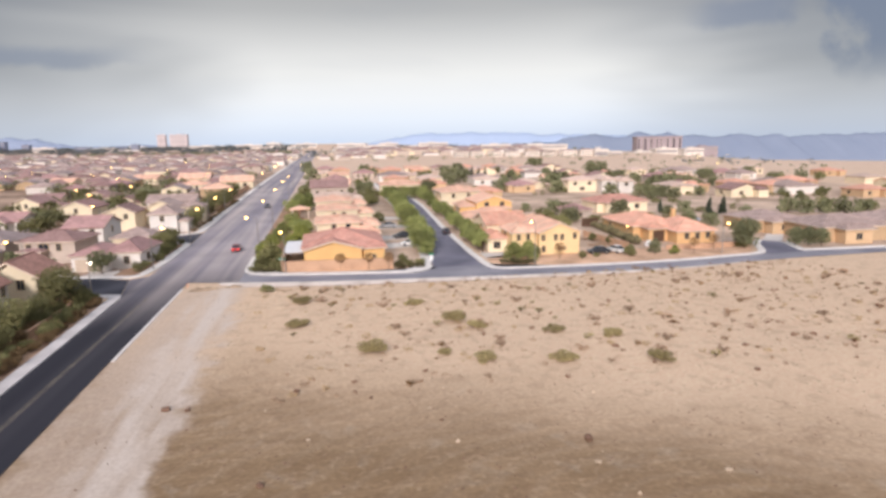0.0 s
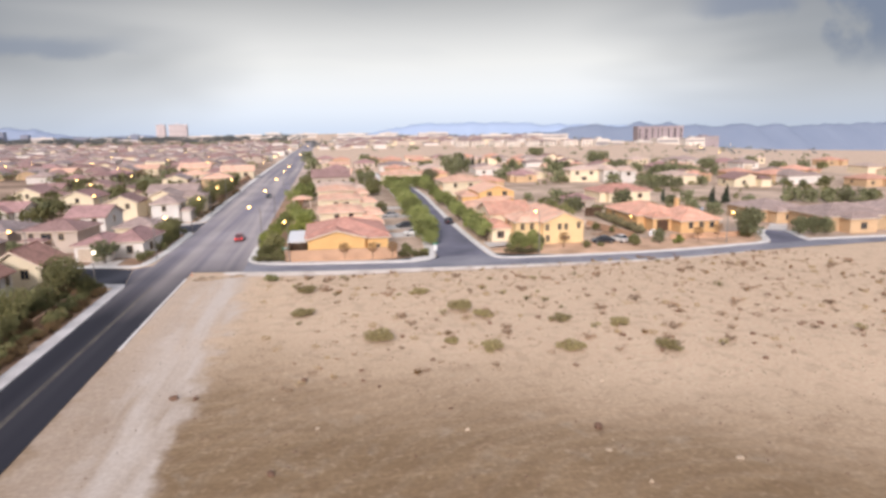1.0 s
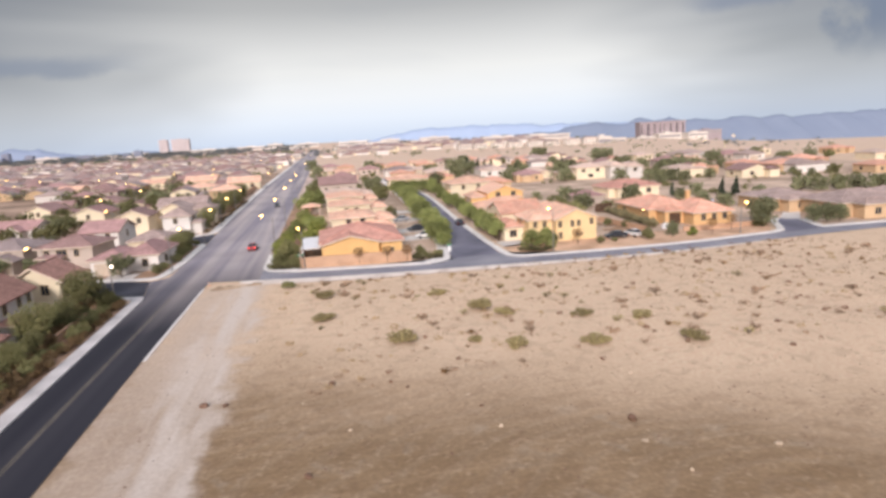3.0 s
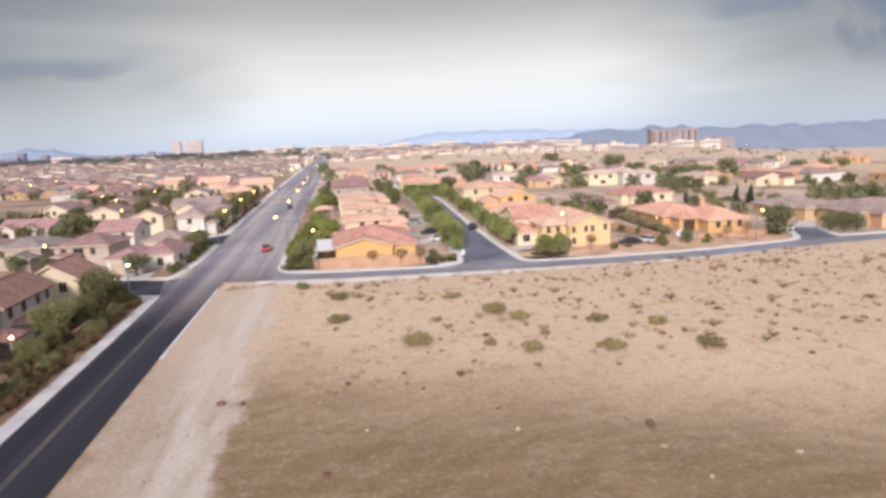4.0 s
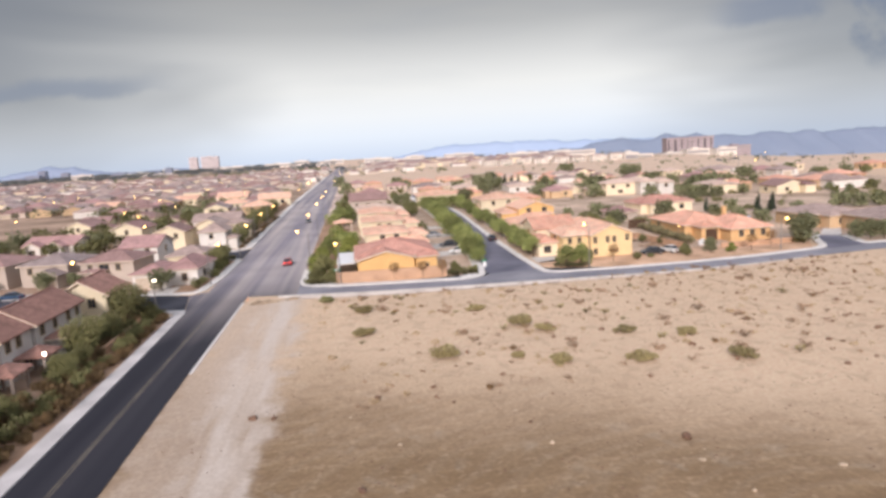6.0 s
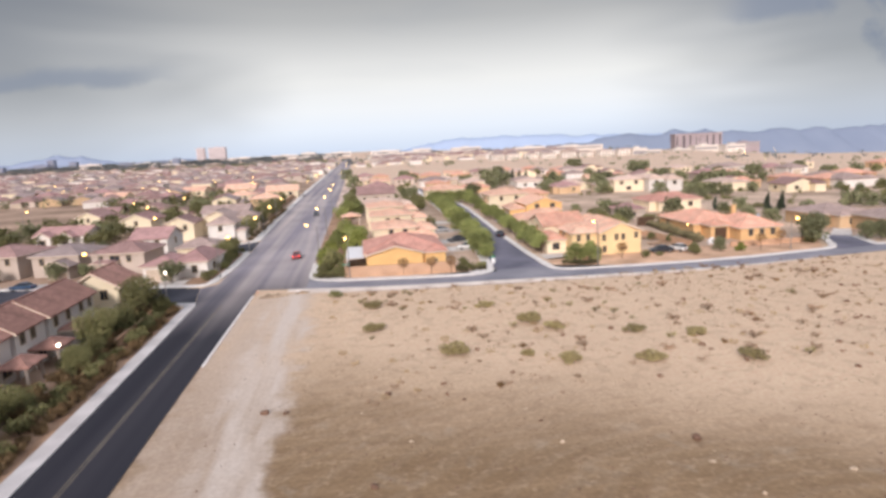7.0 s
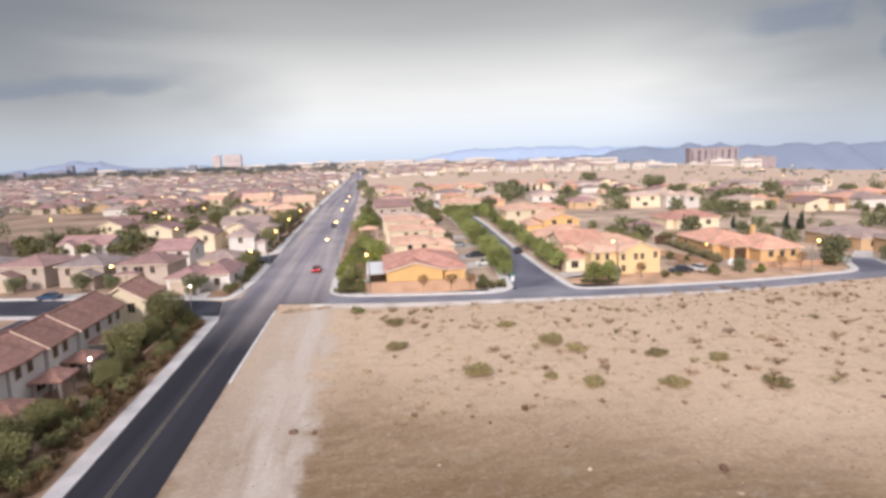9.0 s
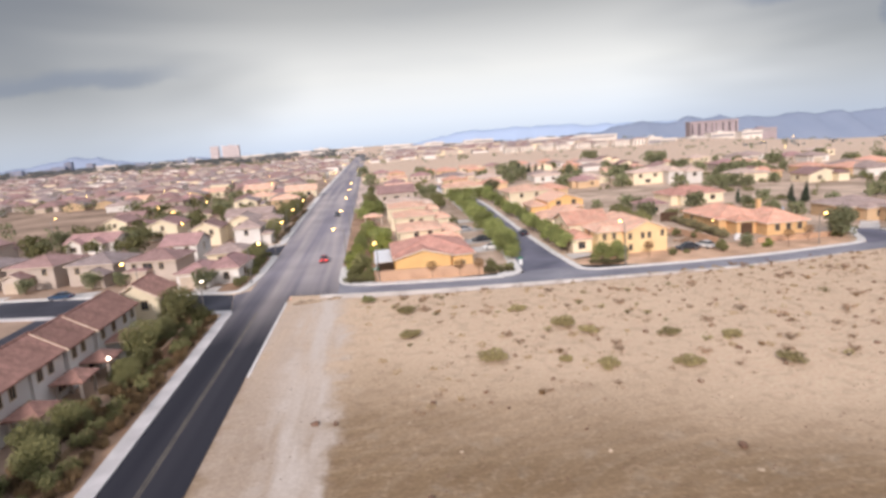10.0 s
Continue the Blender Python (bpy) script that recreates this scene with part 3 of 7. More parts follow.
KERB_SW = [(-30.4, 96.5), (-31.0, 98.6), (-40, 100.8), (-72, 109), (-130, 119)]
KERB_R = rounded([(93.7, 113.2), (90.2, 103.6), (110, 102.6), (170, 101.0)], 2.0)


def road(name, polys, mat, label, z=0.0):
    bm = bmesh.new()
    for k, p in enumerate(polys):
        b2 = bmesh.new()
        sheet(b2, p, z)
        me = bpy.data.meshes.new("tmp")
        b2.to_mesh(me)
        b2.free()
        bm.from_mesh(me)
        bpy.data.meshes.remove(me)
    return tagged(part(name, bm, mat), label, "road", kind="structure")


road("road_near", [[(-30.0, -30), (-22.9, -30), (-23.0, 60), (-22.9, 97), (-30.6, 97), (-30.1, 60)]], M_ROAD_OLD, "dark fresh asphalt of the half-built avenue", 0.03)
road("road_avenue", [[(-30.6, 97), (-22.9, 97), (-22.6, 104.9), (-14.6, 103), (-14.6, 330), (-14.6, 1500), (-33.4, 1500), (-33.4, 327), (-32, 206), (-30.5, 150), (-30.5, 112), (-33, 110), (-31, 98.6)]], M_ROAD_OLD, "grey worn asphalt of the wide avenue", 0.03)
road("road_west", [[(-31.1, 98.7), (-33.1, 110.1), (-40, 112.8), (-72, 121.2), (-130, 131.2), (-130, 118.8), (-72, 108.8), (-40, 100.6)]], M_ROAD, "dark asphalt of the side street", 0.034)
road("road_house_lane", [[(-57.5, 25), (-57.5, 104.4), (-63.5, 106.0), (-63.5, 25)]], M_ROAD, "dark asphalt of the lane behind the houses", 0.03)
road("road_west_lane", [[(-30.6, 148.2), (-36, 150.3), (-60, 152.3), (-60, 163.2), (-36, 160.7), (-30.9, 163.5)]], M_ROAD, "dark asphalt of a side lane", 0.034)
cross_n = [(170, 101.5), (110, 103.1), (91, 104.2), (83, 103.6), (74, 102.5), (66, 101.4), (56, 101.0), (44, 101.4), (32, 102.9), (27, 108), (20.6, 108), (18, 105.6), (4.5, 106.8), (-9, 109.8), (-14.6, 112)]
road("road_cross", [[(-14.6, 102.8)] + CROSS_S[2:] + cross_n], M_DUSTY, "grey dusty asphalt of the cross street", 0.038)
road("road_tree_street", [[(18.3, 106.6), (27.2, 106.6), (27.6, 120), (28.6, 150), (31.9, 209), (33.7, 330), (25.8, 330), (23.8, 215), (22, 150), (20.0, 125)]], M_STREET, "dark asphalt of the tree-lined street", 0.045)
road("road_east_street", [[(82.0, 102.4), (88.1, 113.0), (91.8, 116.4), (94.0, 113.2), (90.6, 103.2)]], M_STREET, "dark asphalt of the far side street", 0.05)


def pavement(name, line, width=1.9, mat=M_KERB):
    r = tagged(new(name), "pale concrete pavement with a raised kerb", "pavement", kind="structure")
    bm = bmesh.new()
    strip(bm, line, -0.28, -0.1, 0.17)
    part("kerb", bm, mat, r)
    bm = bmesh.new()
    strip(bm, offset_line(line, -0.284), -(width - 0.28), -0.1, 0.15)
    part("walk_slab", bm, mat, r)


pavement("pavement_middle", [p for p in KERB_M[::-1] if not (p[0] < -14 and p[1] > 128)] + [(-14.85, 126.0)], 1.9)
for spot, keep in (("pavement_corner_middle_west", lambda p: p[0] < -8.5 and p[1] < 117), ("pavement_corner_middle_east", lambda p: p[0] > 13.5 and p[1] < 113)):
    bm = bmesh.new()
    strip(bm, [p for p in KERB_M[::-1] if keep(p)], -3.1, -0.05, 0.175)
    tagged(part(spot, bm, M_KERB), "wide pale concrete ramp at the street corner", "pavement", kind="structure")
pavement("pavement_east", KERB_E[::-1], 1.3)
pavement("pavement_north_west", KERB_NW[::-1], 1.6)
pavement("pavement_far_west", KERB_NW2[::-1], 2.0)
pavement("pavement_south_west", (W_KERB_S + KERB_SW[1:])[::-1], 1.6, M_PAVE)
pavement("pavement_lane", [(-57.3, 26), (-57.3, 101.6)], 1.3)
pavement("pavement_corner_east", KERB_R[::-1], 1.6)

def bed(name, pts, label, mat=M_GRAVEL):
    bm = bmesh.new()
    sheet(bm, pts, 0.02)
    tagged(part(name, bm, mat), label, "gravel bed", kind="structure")


bed("gravel_bed_east", [(29.4, 113), (29.4, 107.2), (31.5, 105), (37, 103.2), (44, 102.4), (56, 102.0), (66, 102.4), (74, 103.5), (80, 104.3), (83, 108), (86, 113), (84, 114), (64, 114.5), (50, 115), (38, 116)], "tan-orange gravel before the garden wall", M_BED)
bed("gravel_bed_west", [(-31.2, 0), (-31.3, 50), (-31.6, 75), (-32.1, 95.5), (-35.1, 96.8), (-35.1, 0)], "red-brown gravel verge beside the pavement")
bed("gravel_bed_north_west", [(-32.0, 113.0), (-31.95, 124), (-31.95, 146.5), (-36, 148.8), (-36.5, 113.9)], "red-brown gravel verge beside the pavement")
bed("gravel_bed_middle", [(-12.8, 113), (-12.9, 126.2), (-14.5, 126.4), (-14.5, 232), (-8.5, 232), (-8.1, 111)], "red-brown gravel verge beside the avenue")
bed("dirt_verge_middle", [(-14.6, 232), (-14.6, 620), (-9.5, 620), (-8.4, 400), (-8.6, 232)], "pale dirt verge beside the avenue", M_VERGE)

def yard(name, pts, label, mat=M_YARD):
    bm = bmesh.new()
    sheet(bm, pts, 0.008)
    tagged(part(name, bm, mat), label, "yard", kind="structure")


yard("yard_west", [(-36, 24), (-35.6, 470), (-120, 500), (-260, 470), (-420, 505), (-560, 470), (-600, 430), (-330, 230), (-200, 120), (-120, 60), (-90, 24)], "brown earth of the west gardens", M_LOT)
bm = bmesh.new()
sheet(bm, [(-93, 209), (-90, 232), (-113, 288), (-132, 334), (-330, 334), (-205, 209)], 0.02)
tagged(part("bare_lot", bm, M_LOT), "bare brown earth inside the west estate", "ground", kind="structure")
yard("yard_middle", [(-8, 110), (15.5, 108.0), (19.5, 130), (22, 215), (24, 330), (10, 372), (-10, 400), (-13, 330), (-8, 200)], "brown earth of the middle block")
yard("yard_east", [(30, 108), (50, 113), (86, 113), (91.5, 118), (92.5, 113.5), (95, 106), (170, 104), (210, 140), (190, 168), (196, 196), (230, 240), (206, 275), (222, 310), (160, 352), (104, 336), (60, 366), (36, 340), (33.6, 215), (30, 150)], "brown earth of the east gardens")

# the pale dusty shoulder where the cross street meets the sand
M_SHOULDER = surface("pale_dust", (0.70, 0.60, 0.53), (0.80, 0.71, 0.64), 0.35, 5.0, 0.95, 0.3, 0.12)
line = [(-17.5, 103.7)] + CROSS_S[1:9]
wide = (1.8, 2.9, 3.1, 3.0, 2.5, 1.8, 1.3, 0.8, 0.25)
bm = bmesh.new()
sheet(bm, [(x, y + 0.1) for x, y in line] + [(x, y - w) for (x, y), w in zip(line, wide)][::-1], 0.052)
tagged(part("road_shoulder", bm, M_SHOULDER), "pale dusty shoulder of the cross street", "road shoulder", kind="structure")

# the broken edge of the near asphalt, its gutter strip and the yellow centre line
bm = bmesh.new()
strip(bm, [(-22.95, 68), (-22.93, 80), (-22.85, 100.5)], -0.32, -0.05, 0.06)
tagged(part("road_edge", bm, M_KERB), "pale concrete edge strip of the asphalt", "kerb", kind="structure")
bm = bmesh.new()
for x in (-26.64, -26.38):
    strip(bm, [(x, -30), (x, 96)], 0.12, 0.02, 0.036)
tagged(part("centre_line", bm, M_PAINT), "faded double yellow centre line", "road marking", kind="structure")


# ---- houses ----
WINDOWS = {}


def window_meshes(w, h):
    key = (round(w, 2), round(h, 2))
    if key not in WINDOWS:
        bm, t = bmesh.new(), 0.10
        for x0, z0, x1, z1 in ((-w / 2 - t, -h / 2 - t, w / 2 + t, -h / 2), (-w / 2 - t, h / 2, w / 2 + t, h / 2 + t), (-w / 2 - t, -h / 2, -w / 2, h / 2), (w / 2, -h / 2, w / 2 + t, h / 2), (-0.03, -h / 2, 0.03, h / 2)):
            box(bm, x0, -0.07, z0, x1, 0.02, z1)
        fr = finish("window", bm, M_FRAME)
        bm = bmesh.new()
        box(bm, -w / 2, -0.03, -h / 2, w / 2, 0.02, h / 2)
        WINDOWS[key] = (fr, finish("pane", bm, M_GLASS))
    return WINDOWS[key]


def roof_mesh(bm, x0, y0, x1, y1, eave, rise, kind, over=0.5):
    """A tiled roof: a hip or flat slab with a soffit, or two sloping slabs that leave the gables open."""
    x0, y0, x1, y1 = x0 - over, y0 - over, x1 + over, y1 + over
    zb, zt, zr = eave - 0.10, eave + 0.10, eave + rise
    cx, cy, w, d = (x0 + x1) / 2, (y0 + y1) / 2, x1 - x0, y1 - y0
    if kind in ("gx", "gy"):
        prof = [(-1, eave - 0.06), (0, zr), (1, eave - 0.06), (1, eave - 0.26), (0, zr - 0.24), (-1, eave - 0.26)]
        ends = [[bm.verts.new((cx + u * w / 2, y, z) if kind == "gy" else (x, cy + u * d / 2, z)) for u, z in prof] for x, y in ((x0, y0), (x1, y1))]
        for k in range(6):
            bm.faces.new((ends[0][k], ends[0][(k + 1) % 6], ends[1][(k + 1) % 6], ends[1][k]))
        for e in ends:
            bm.faces.new((e[0], e[1], e[4], e[5]))
            bm.faces.new((e[1], e[2], e[3], e[4]))
        bmesh.ops.recalc_face_normals(bm, faces=bm.faces)
        return
    low = [bm.verts.new(p) for p in ((x0, y0, zb), (x1, y0, zb), (x1, y1, zb), (x0, y1, zb))]
    top = [bm.verts.new(p) for p in ((x0, y0, zt), (x1, y0, zt), (x1, y1, zt), (x0, y1, zt))]
    bm.faces.new(low[::-1])
    for i in range(4):
        j = (i + 1) % 4
        bm.faces.new((low[i], low[j], top[j], top[i]))
    if kind == "flat":
        bm.faces.new(top)
    else:
        k = min(w, d) / 2
        if w >= d:
            a, b = bm.verts.new((x0 + k, cy, zr)), bm.verts.new((x1 - k + 0.01, cy, zr))
            for f in ((top[0], top[1], b, a), (top[1], top[2], b), (top[2], top[3], a, b), (top[3], top[0], a)):
                bm.faces.new(f)
        else:
            a, b = bm.verts.new((cx, y0 + k, zr)), bm.verts.new((cx, y1 - k + 0.01, zr))
            for f in ((top[0], top[1], a), (top[1], top[2], b, a), (top[2], top[3], b), (top[3], top[0], a, b)):
                bm.faces.new(f)


def gable_wall(bm, x0, y0, x1, y1, eave, rise, kind, over=0.5):
    """The stucco that fills a gable roof up to the underside of its slabs."""
    half = ((x1 - x0) if kind == "gy" else (y1 - y0)) / 2
    z0, ze = eave - 0.11, eave - 0.28 + rise * over / (half + over)
    zr = eave + rise - 0.26
    ze = max(ze, z0 + 0.01)
    prof = [(-half, z0), (half, z0), (half, ze), (0, zr), (-half, ze)]
    cx, cy = (x0 + x1) / 2, (y0 + y1) / 2
    ends = [[bm.verts.new((cx + u, y, z) if kind == "gy" else (x, cy + u, z)) for u, z in prof] for x, y in ((x0, y0), (x1, y1))]
    for k in range(5):
        bm.faces.new((ends[0][k], ends[0][(k + 1) % 5], ends[1][(k + 1) % 5], ends[1][k]))
    for e in ends:
        bm.faces.new(e)
    bmesh.ops.recalc_face_normals(bm, faces=bm.faces)


def ridge_mesh(bm, x0, y0, x1, y1, eave, rise, kind, over=0.5):
    """The half-round capping tiles along the ridge, and down the hips."""
    x0, y0, x1, y1 = x0 - over, y0 - over, x1 + over, y1 + over
    zt, zr, cx, cy, k = eave + 0.10, eave + rise, (x0 + x1) / 2, (y0 + y1) / 2, min(x1 - x0, y1 - y0) / 2
    if kind == "gy":
        a, b, hips = (cx, y0, zr), (cx, y1, zr), ()
    elif kind == "gx":
        a, b, hips = (x0, cy, zr), (x1, cy, zr), ()
    else:
        a, b = ((x0 + k, cy, zr), (x1 - k + 0.01, cy, zr)) if x1 - x0 >= y1 - y0 else ((cx, y0 + k, zr), (cx, y1 - k + 0.01, zr))
        near_a = ((x0, y0, zt), (x0, y1, zt)) if x1 - x0 >= y1 - y0 else ((x0, y0, zt), (x1, y0, zt))
        near_b = ((x1, y0, zt), (x1, y1, zt)) if x1 - x0 >= y1 - y0 else ((x0, y1, zt), (x1, y1, zt))
        hips = [(a, p) for p in near_a] + [(b, p) for p in near_b]
    if (Vector(a) - Vector(b)).length > 0.3:
        tube(bm, [a, b], [0.13, 0.13], 6)
    for p, q in hips:
        tube(bm, [p, q], [0.11, 0.11], 6)


def fascia_mesh(bm, x0, y0, x1, y1, eave, over=0.5):
    """The painted board round the eaves of a hip roof, one closed ring."""
    x0, y0, x1, y1 = x0 - over, y0 - over, x1 + over, y1 + over
    rings = [[bm.verts.new(p) for p in ((x0 - t, y0 - t, z), (x1 + t, y0 - t, z), (x1 + t, y1 + t, z), (x0 - t, y1 + t, z))]
             for t, z in ((0.003, eave - 0.13), (0.035, eave - 0.13), (0.035, eave + 0.06), (0.003, eave + 0.06))]
    for a, b in zip(rings, rings[1:] + rings[:1]):
        for k in range(4):
            bm.faces.new((a[k], a[(k + 1) % 4], b[(k + 1) % 4], b[k]))
    bmesh.ops.recalc_face_normals(bm, faces=bm.faces)


def rake_mesh(bm, x0, y0, x1, y1, eave, rise, kind, end, over=0.5):
    """The painted board under one gable's edge, both slopes in one piece."""
    x0, y0, x1, y1 = x0 - over, y0 - over, x1 + over, y1 + over
    cx, cy, zl, zr = (x0 + x1) / 2, (y0 + y1) / 2, eave - 0.10, eave + rise - 0.04
    sides = []
    for d in (-0.03, 0.03):
        row = []
        for u, z in ((-1, zl), (0, zr), (1, zl), (1, zl - 0.24), (0, zr - 0.24), (-1, zl - 0.24)):
            row.append(bm.verts.new((cx + u * (x1 - x0) / 2, (y0, y1)[end] + d, z) if kind == "gy" else ((x0, x1)[end] + d, cy + u * (y1 - y0) / 2, z)))
        bm.faces.new((row[0], row[1], row[4], row[5]))
        bm.faces.new((row[1], row[2], row[3], row[4]))
        sides.append(row)
    for k in range(6):
        bm.faces.new((sides[0][k], sides[0][(k + 1) % 6], sides[1][(k + 1) % 6], sides[1][k]))
    bmesh.ops.recalc_face_normals(bm, faces=bm.faces)


def house(m, label, wall, roof, blocks, openings=(), chimneys=(), group="", name="house", trim=True):
    """blocks: (x0, y0, x1, y1, eave, rise, roof kind). openings: (block, side, metres along, height of middle, width, height, what)."""
    r = root(name, m, label, "house", group)
    for x0, y0, x1, y1, eave, rise, kind in blocks:
        bm = bmesh.new()
        box(bm, x0, y0, -0.3, x1, y1, eave - 0.11)
        if kind in ("gx", "gy"):
            gable_wall(bm, x0, y0, x1, y1, eave, rise, kind)
        part("wall", bm, wall, r)
        bm = bmesh.new()
        roof_mesh(bm, x0, y0, x1, y1, eave, rise, kind)
        top = part("roof", bm, roof, r)
        if trim:
            if kind in ("hip", "flat"):
                bm = bmesh.new()
                fascia_mesh(bm, x0, y0, x1, y1, eave)
                part("fascia", bm, M_FASCIA, top)
            else:
                for end in (0, 1):
                    bm = bmesh.new()
                    rake_mesh(bm, x0, y0, x1, y1, eave, rise, kind, end)
                    part("rake_board", bm, M_FASCIA, top)
            if kind != "flat" and rise > 0.8:
                bm = bmesh.new()
                ridge_mesh(bm, x0, y0, x1, y1, eave, rise, kind)
                part("ridge_cap", bm, roof, top)
    for b, side, u, zc, w, h, what in openings:
        x0, y0, x1, y1 = blocks[b][:4]
        px, py, turn = {"s": (x0 + u, y0, 0), "n": (x1 - u, y1, 180), "e": (x1, y0 + u, 90), "w": (x0, y1 - u, -90)}[side]
        if what == "window":
            fr, pane = window_meshes(w, h)
            wob = new("window", fr)
            wob.parent, wob.matrix_basis = r, pose(px, py, zc, 0, 0, turn)
            pob = new("pane", pane)
            pob.parent = wob
        else:
            bm = bmesh.new()
            if what == "garage_door":
                n = 4
                for k in range(n):
                    box(bm, -w / 2, -0.06, -h / 2 + h * k / n + 0.02, w / 2, 0.02, -h / 2 + h * (k + 1) / n - 0.02)
                ob = part("garage_door", bm, M_GARAGE, r)
            else:
                box(bm, -w / 2, -0.07, -h / 2, w / 2, 0.02, h / 2)
                box(bm, -w / 2 + 0.15, -0.10, -h / 2 + 0.2, w / 2 - 0.15, -0.07, -0.1)
                box(bm, -w / 2 + 0.15, -0.10, 0.1, w / 2 - 0.15, -0.07, h / 2 - 0.2)
                ob = part("door", bm, M_DOOR, r)
            ob.matrix_basis = pose(px, py, zc, 0, 0, turn)
    for x, y, z0, z1 in chimneys:
        bm = bmesh.new()
        box(bm, x - 0.4, y - 0.4, z0, x + 0.4, y + 0.4, z1)
        box(bm, x - 0.5, y - 0.5, z1, x + 0.5, y + 0.5, z1 + 0.18)
        part("chimney", bm, wall, r)
    return r


def at(x, y, turn=0.0, s=1.0):
    m = pose(x, y, 0, 0, 0, turn)
    return m @ Matrix.Scale(s, 4) if s != 1.0 else m


W1, W2, W3 = (1.3, 1.3), (0.9, 1.3), (1.9, 1.3)


def win(b, side, u, zc, size=W1):
    return (b, side, u, zc, size[0], size[1], "window")


# the corner house with the orange front
house(at(-4.3, 111.2), "single-storey orange stucco house with a red clay tile roof", M_ORANGE, R_RED,
      [(0, 1.2, 14.2, 16.5, 3.6, 2.4, "hip"), (0.2, 0, 10.2, 9, 3.55, 1.45, "gy"), (10.6, 0.4, 14.4, 8, 3.3, 0.9, "hip")],
      [win(2, "s", 1.9, 1.7, (0.6, 0.6)), win(0, "w", 4, 1.6), win(0, "w", 9, 1.6)])
bm = bmesh.new()
box(bm, -3.3, -6.5, 2.55, 0, 6.5, 2.72)
pc = root("patio_cover", at(-4.7, 120.5), "flat white metal patio cover beside the orange house", "patio cover")
part("cover", bm, M_WHITE, pc)
for px, py in ((-3.1, -6.3), (-3.1, 0), (-3.1, 6.3)):
    bm = bmesh.new()
    box(bm, px - 0.07, py - 0.07, 0, px + 0.07, py + 0.07, 2.55)
    part("post", bm, M_WHITE, pc)
# the row behind it
ROW_LABEL = "two-storey cream stucco house with a salmon tile roof"
house(at(-2.2, 132.5), ROW_LABEL, M_CREAM, R_SALMON, [(0, 0, 9.0, 11, 5.3, 1.15, "hip"), (9.0, 1.5, 13.2, 10.5, 4.4, 1.0, "hip"), (5.5, -3.2, 12.8, 0.0, 3.3, 1.3, "hip")],
      [win(0, "s", 3.6, 4.4, W2), win(0, "s", 6.6, 4.4, W2), win(0, "w", 4, 4.2), win(1, "e", 3, 1.5)], group="houses of the middle block")
house(at(-2.2, 152.5), ROW_LABEL, M_CREAM, R_SALMON, [(0, 0, 9.6, 10.5, 5.9, 1.15, "hip"), (9.6, 1, 13.4, 9.5, 4.9, 1.0, "hip")],
      [win(0, "s", 3.9, 4.6, W2), win(0, "s", 6.3, 4.6, W2), win(0, "w", 4, 4.6)], group="houses of the middle block")
house(at(-2.8, 171), ROW_LABEL, M_CREAM, R_SALMON, [(0, 0, 9.6, 11, 6.3, 1.15, "hip"), (9.6, 1, 13.4, 9.5, 5.2, 1.0, "hip")],
      [win(0, "s", 3.9, 4.6, W2), win(0, "s", 6.3, 4.6, W2)], group="houses of the middle block")
house(at(-3.2, 190), ROW_LABEL, M_CREAM, R_PALE, [(0, 0, 10.4, 10.5, 5.9, 1.2, "hip"), (10.4, 1, 14, 9.5, 5.0, 1.0, "hip")],
      [win(0, "s", 3.9, 3.4, W2), win(0, "s", 7.0, 3.4, W2)], group="houses of the middle block")
house(at(-5.2, 226), "two-storey beige stucco house with a brown tile roof", M_BEIGE, R_BROWN, [(0, 0, 13, 12, 6.2, 2.4, "gx"), (1, -1.5, 12, 0, 2.9, 0.5, "flat")],
      [win(0, "s", 2.2, 4.3, W2), win(0, "s", 6.5, 4.3, W3), win(0, "s", 10.8, 4.3, W2)], group="houses of the middle block")
# the yellow two-storey corner house
WS = (0.62, 1.15)
house(at(33, 113.6, -1.5), "two-storey yellow stucco house with a salmon tile roof", M_YELLOW, R_SALMON,
      [(7.4, 0, 15.6, 12.5, 4.4, 1.9, "gy"), (2.4, 1.6, 7.4, 10, 4.3, 1.3, "hip"), (9.4, 12.5, 15, 22, 4.2, 1.5, "hip")],
      [win(1, "s", 1.3, 3.3, WS), win(1, "s", 3.2, 3.3, WS), win(0, "s", 0.8, 3.3, WS), win(0, "s", 3.3, 3.3, WS), win(0, "s", 4.6, 3.3, WS), win(0, "s", 7.2, 3.5, WS),
       win(0, "s", 0.9, 1.1, WS), win(0, "s", 4.6, 1.1, (1.5, 0.5)), (1, "s", 4.2, 1.0, 1.1, 2.0, "door"), win(1, "w", 3, 3.3), win(2, "e", 4, 3.2)])
house(at(33, 113.6, -1.5), "two-storey cream stucco house with a coral tile roof", M_CREAM, R_CORAL, [(0.2, 13.5, 9.2, 25, 4.5, 1.9, "gx"), (-1.6, 5, 2.3, 13.2, 2.7, 1.1, "hip"), (-2.2, 15, 0.2, 22, 2.8, 0.8, "hip")],
      [win(1, "s", 1.8, 1.4), (1, "w", 4, 1.15, 4.6, 2.2, "garage_door"), win(0, "w", 6, 3.3)], group="houses of the east block")
house(at(43, 174.5), "two-storey orange stucco house with a salmon tile roof", M_ORANGE, R_SALMON, [(0, 0, 10.5, 14, 4.3, 1.9, "gy"), (-4.5, 2, 0, 11, 2.9, 1.3, "hip"), (1, -2.2, 9.5, 0, 2.5, 0.6, "hip")],
      [win(0, "s", 3, 3.5), win(0, "s", 7.6, 3.5), (1, "w", 5, 1.2, 4.8, 2.3, "garage_door")], group="houses of the east block")
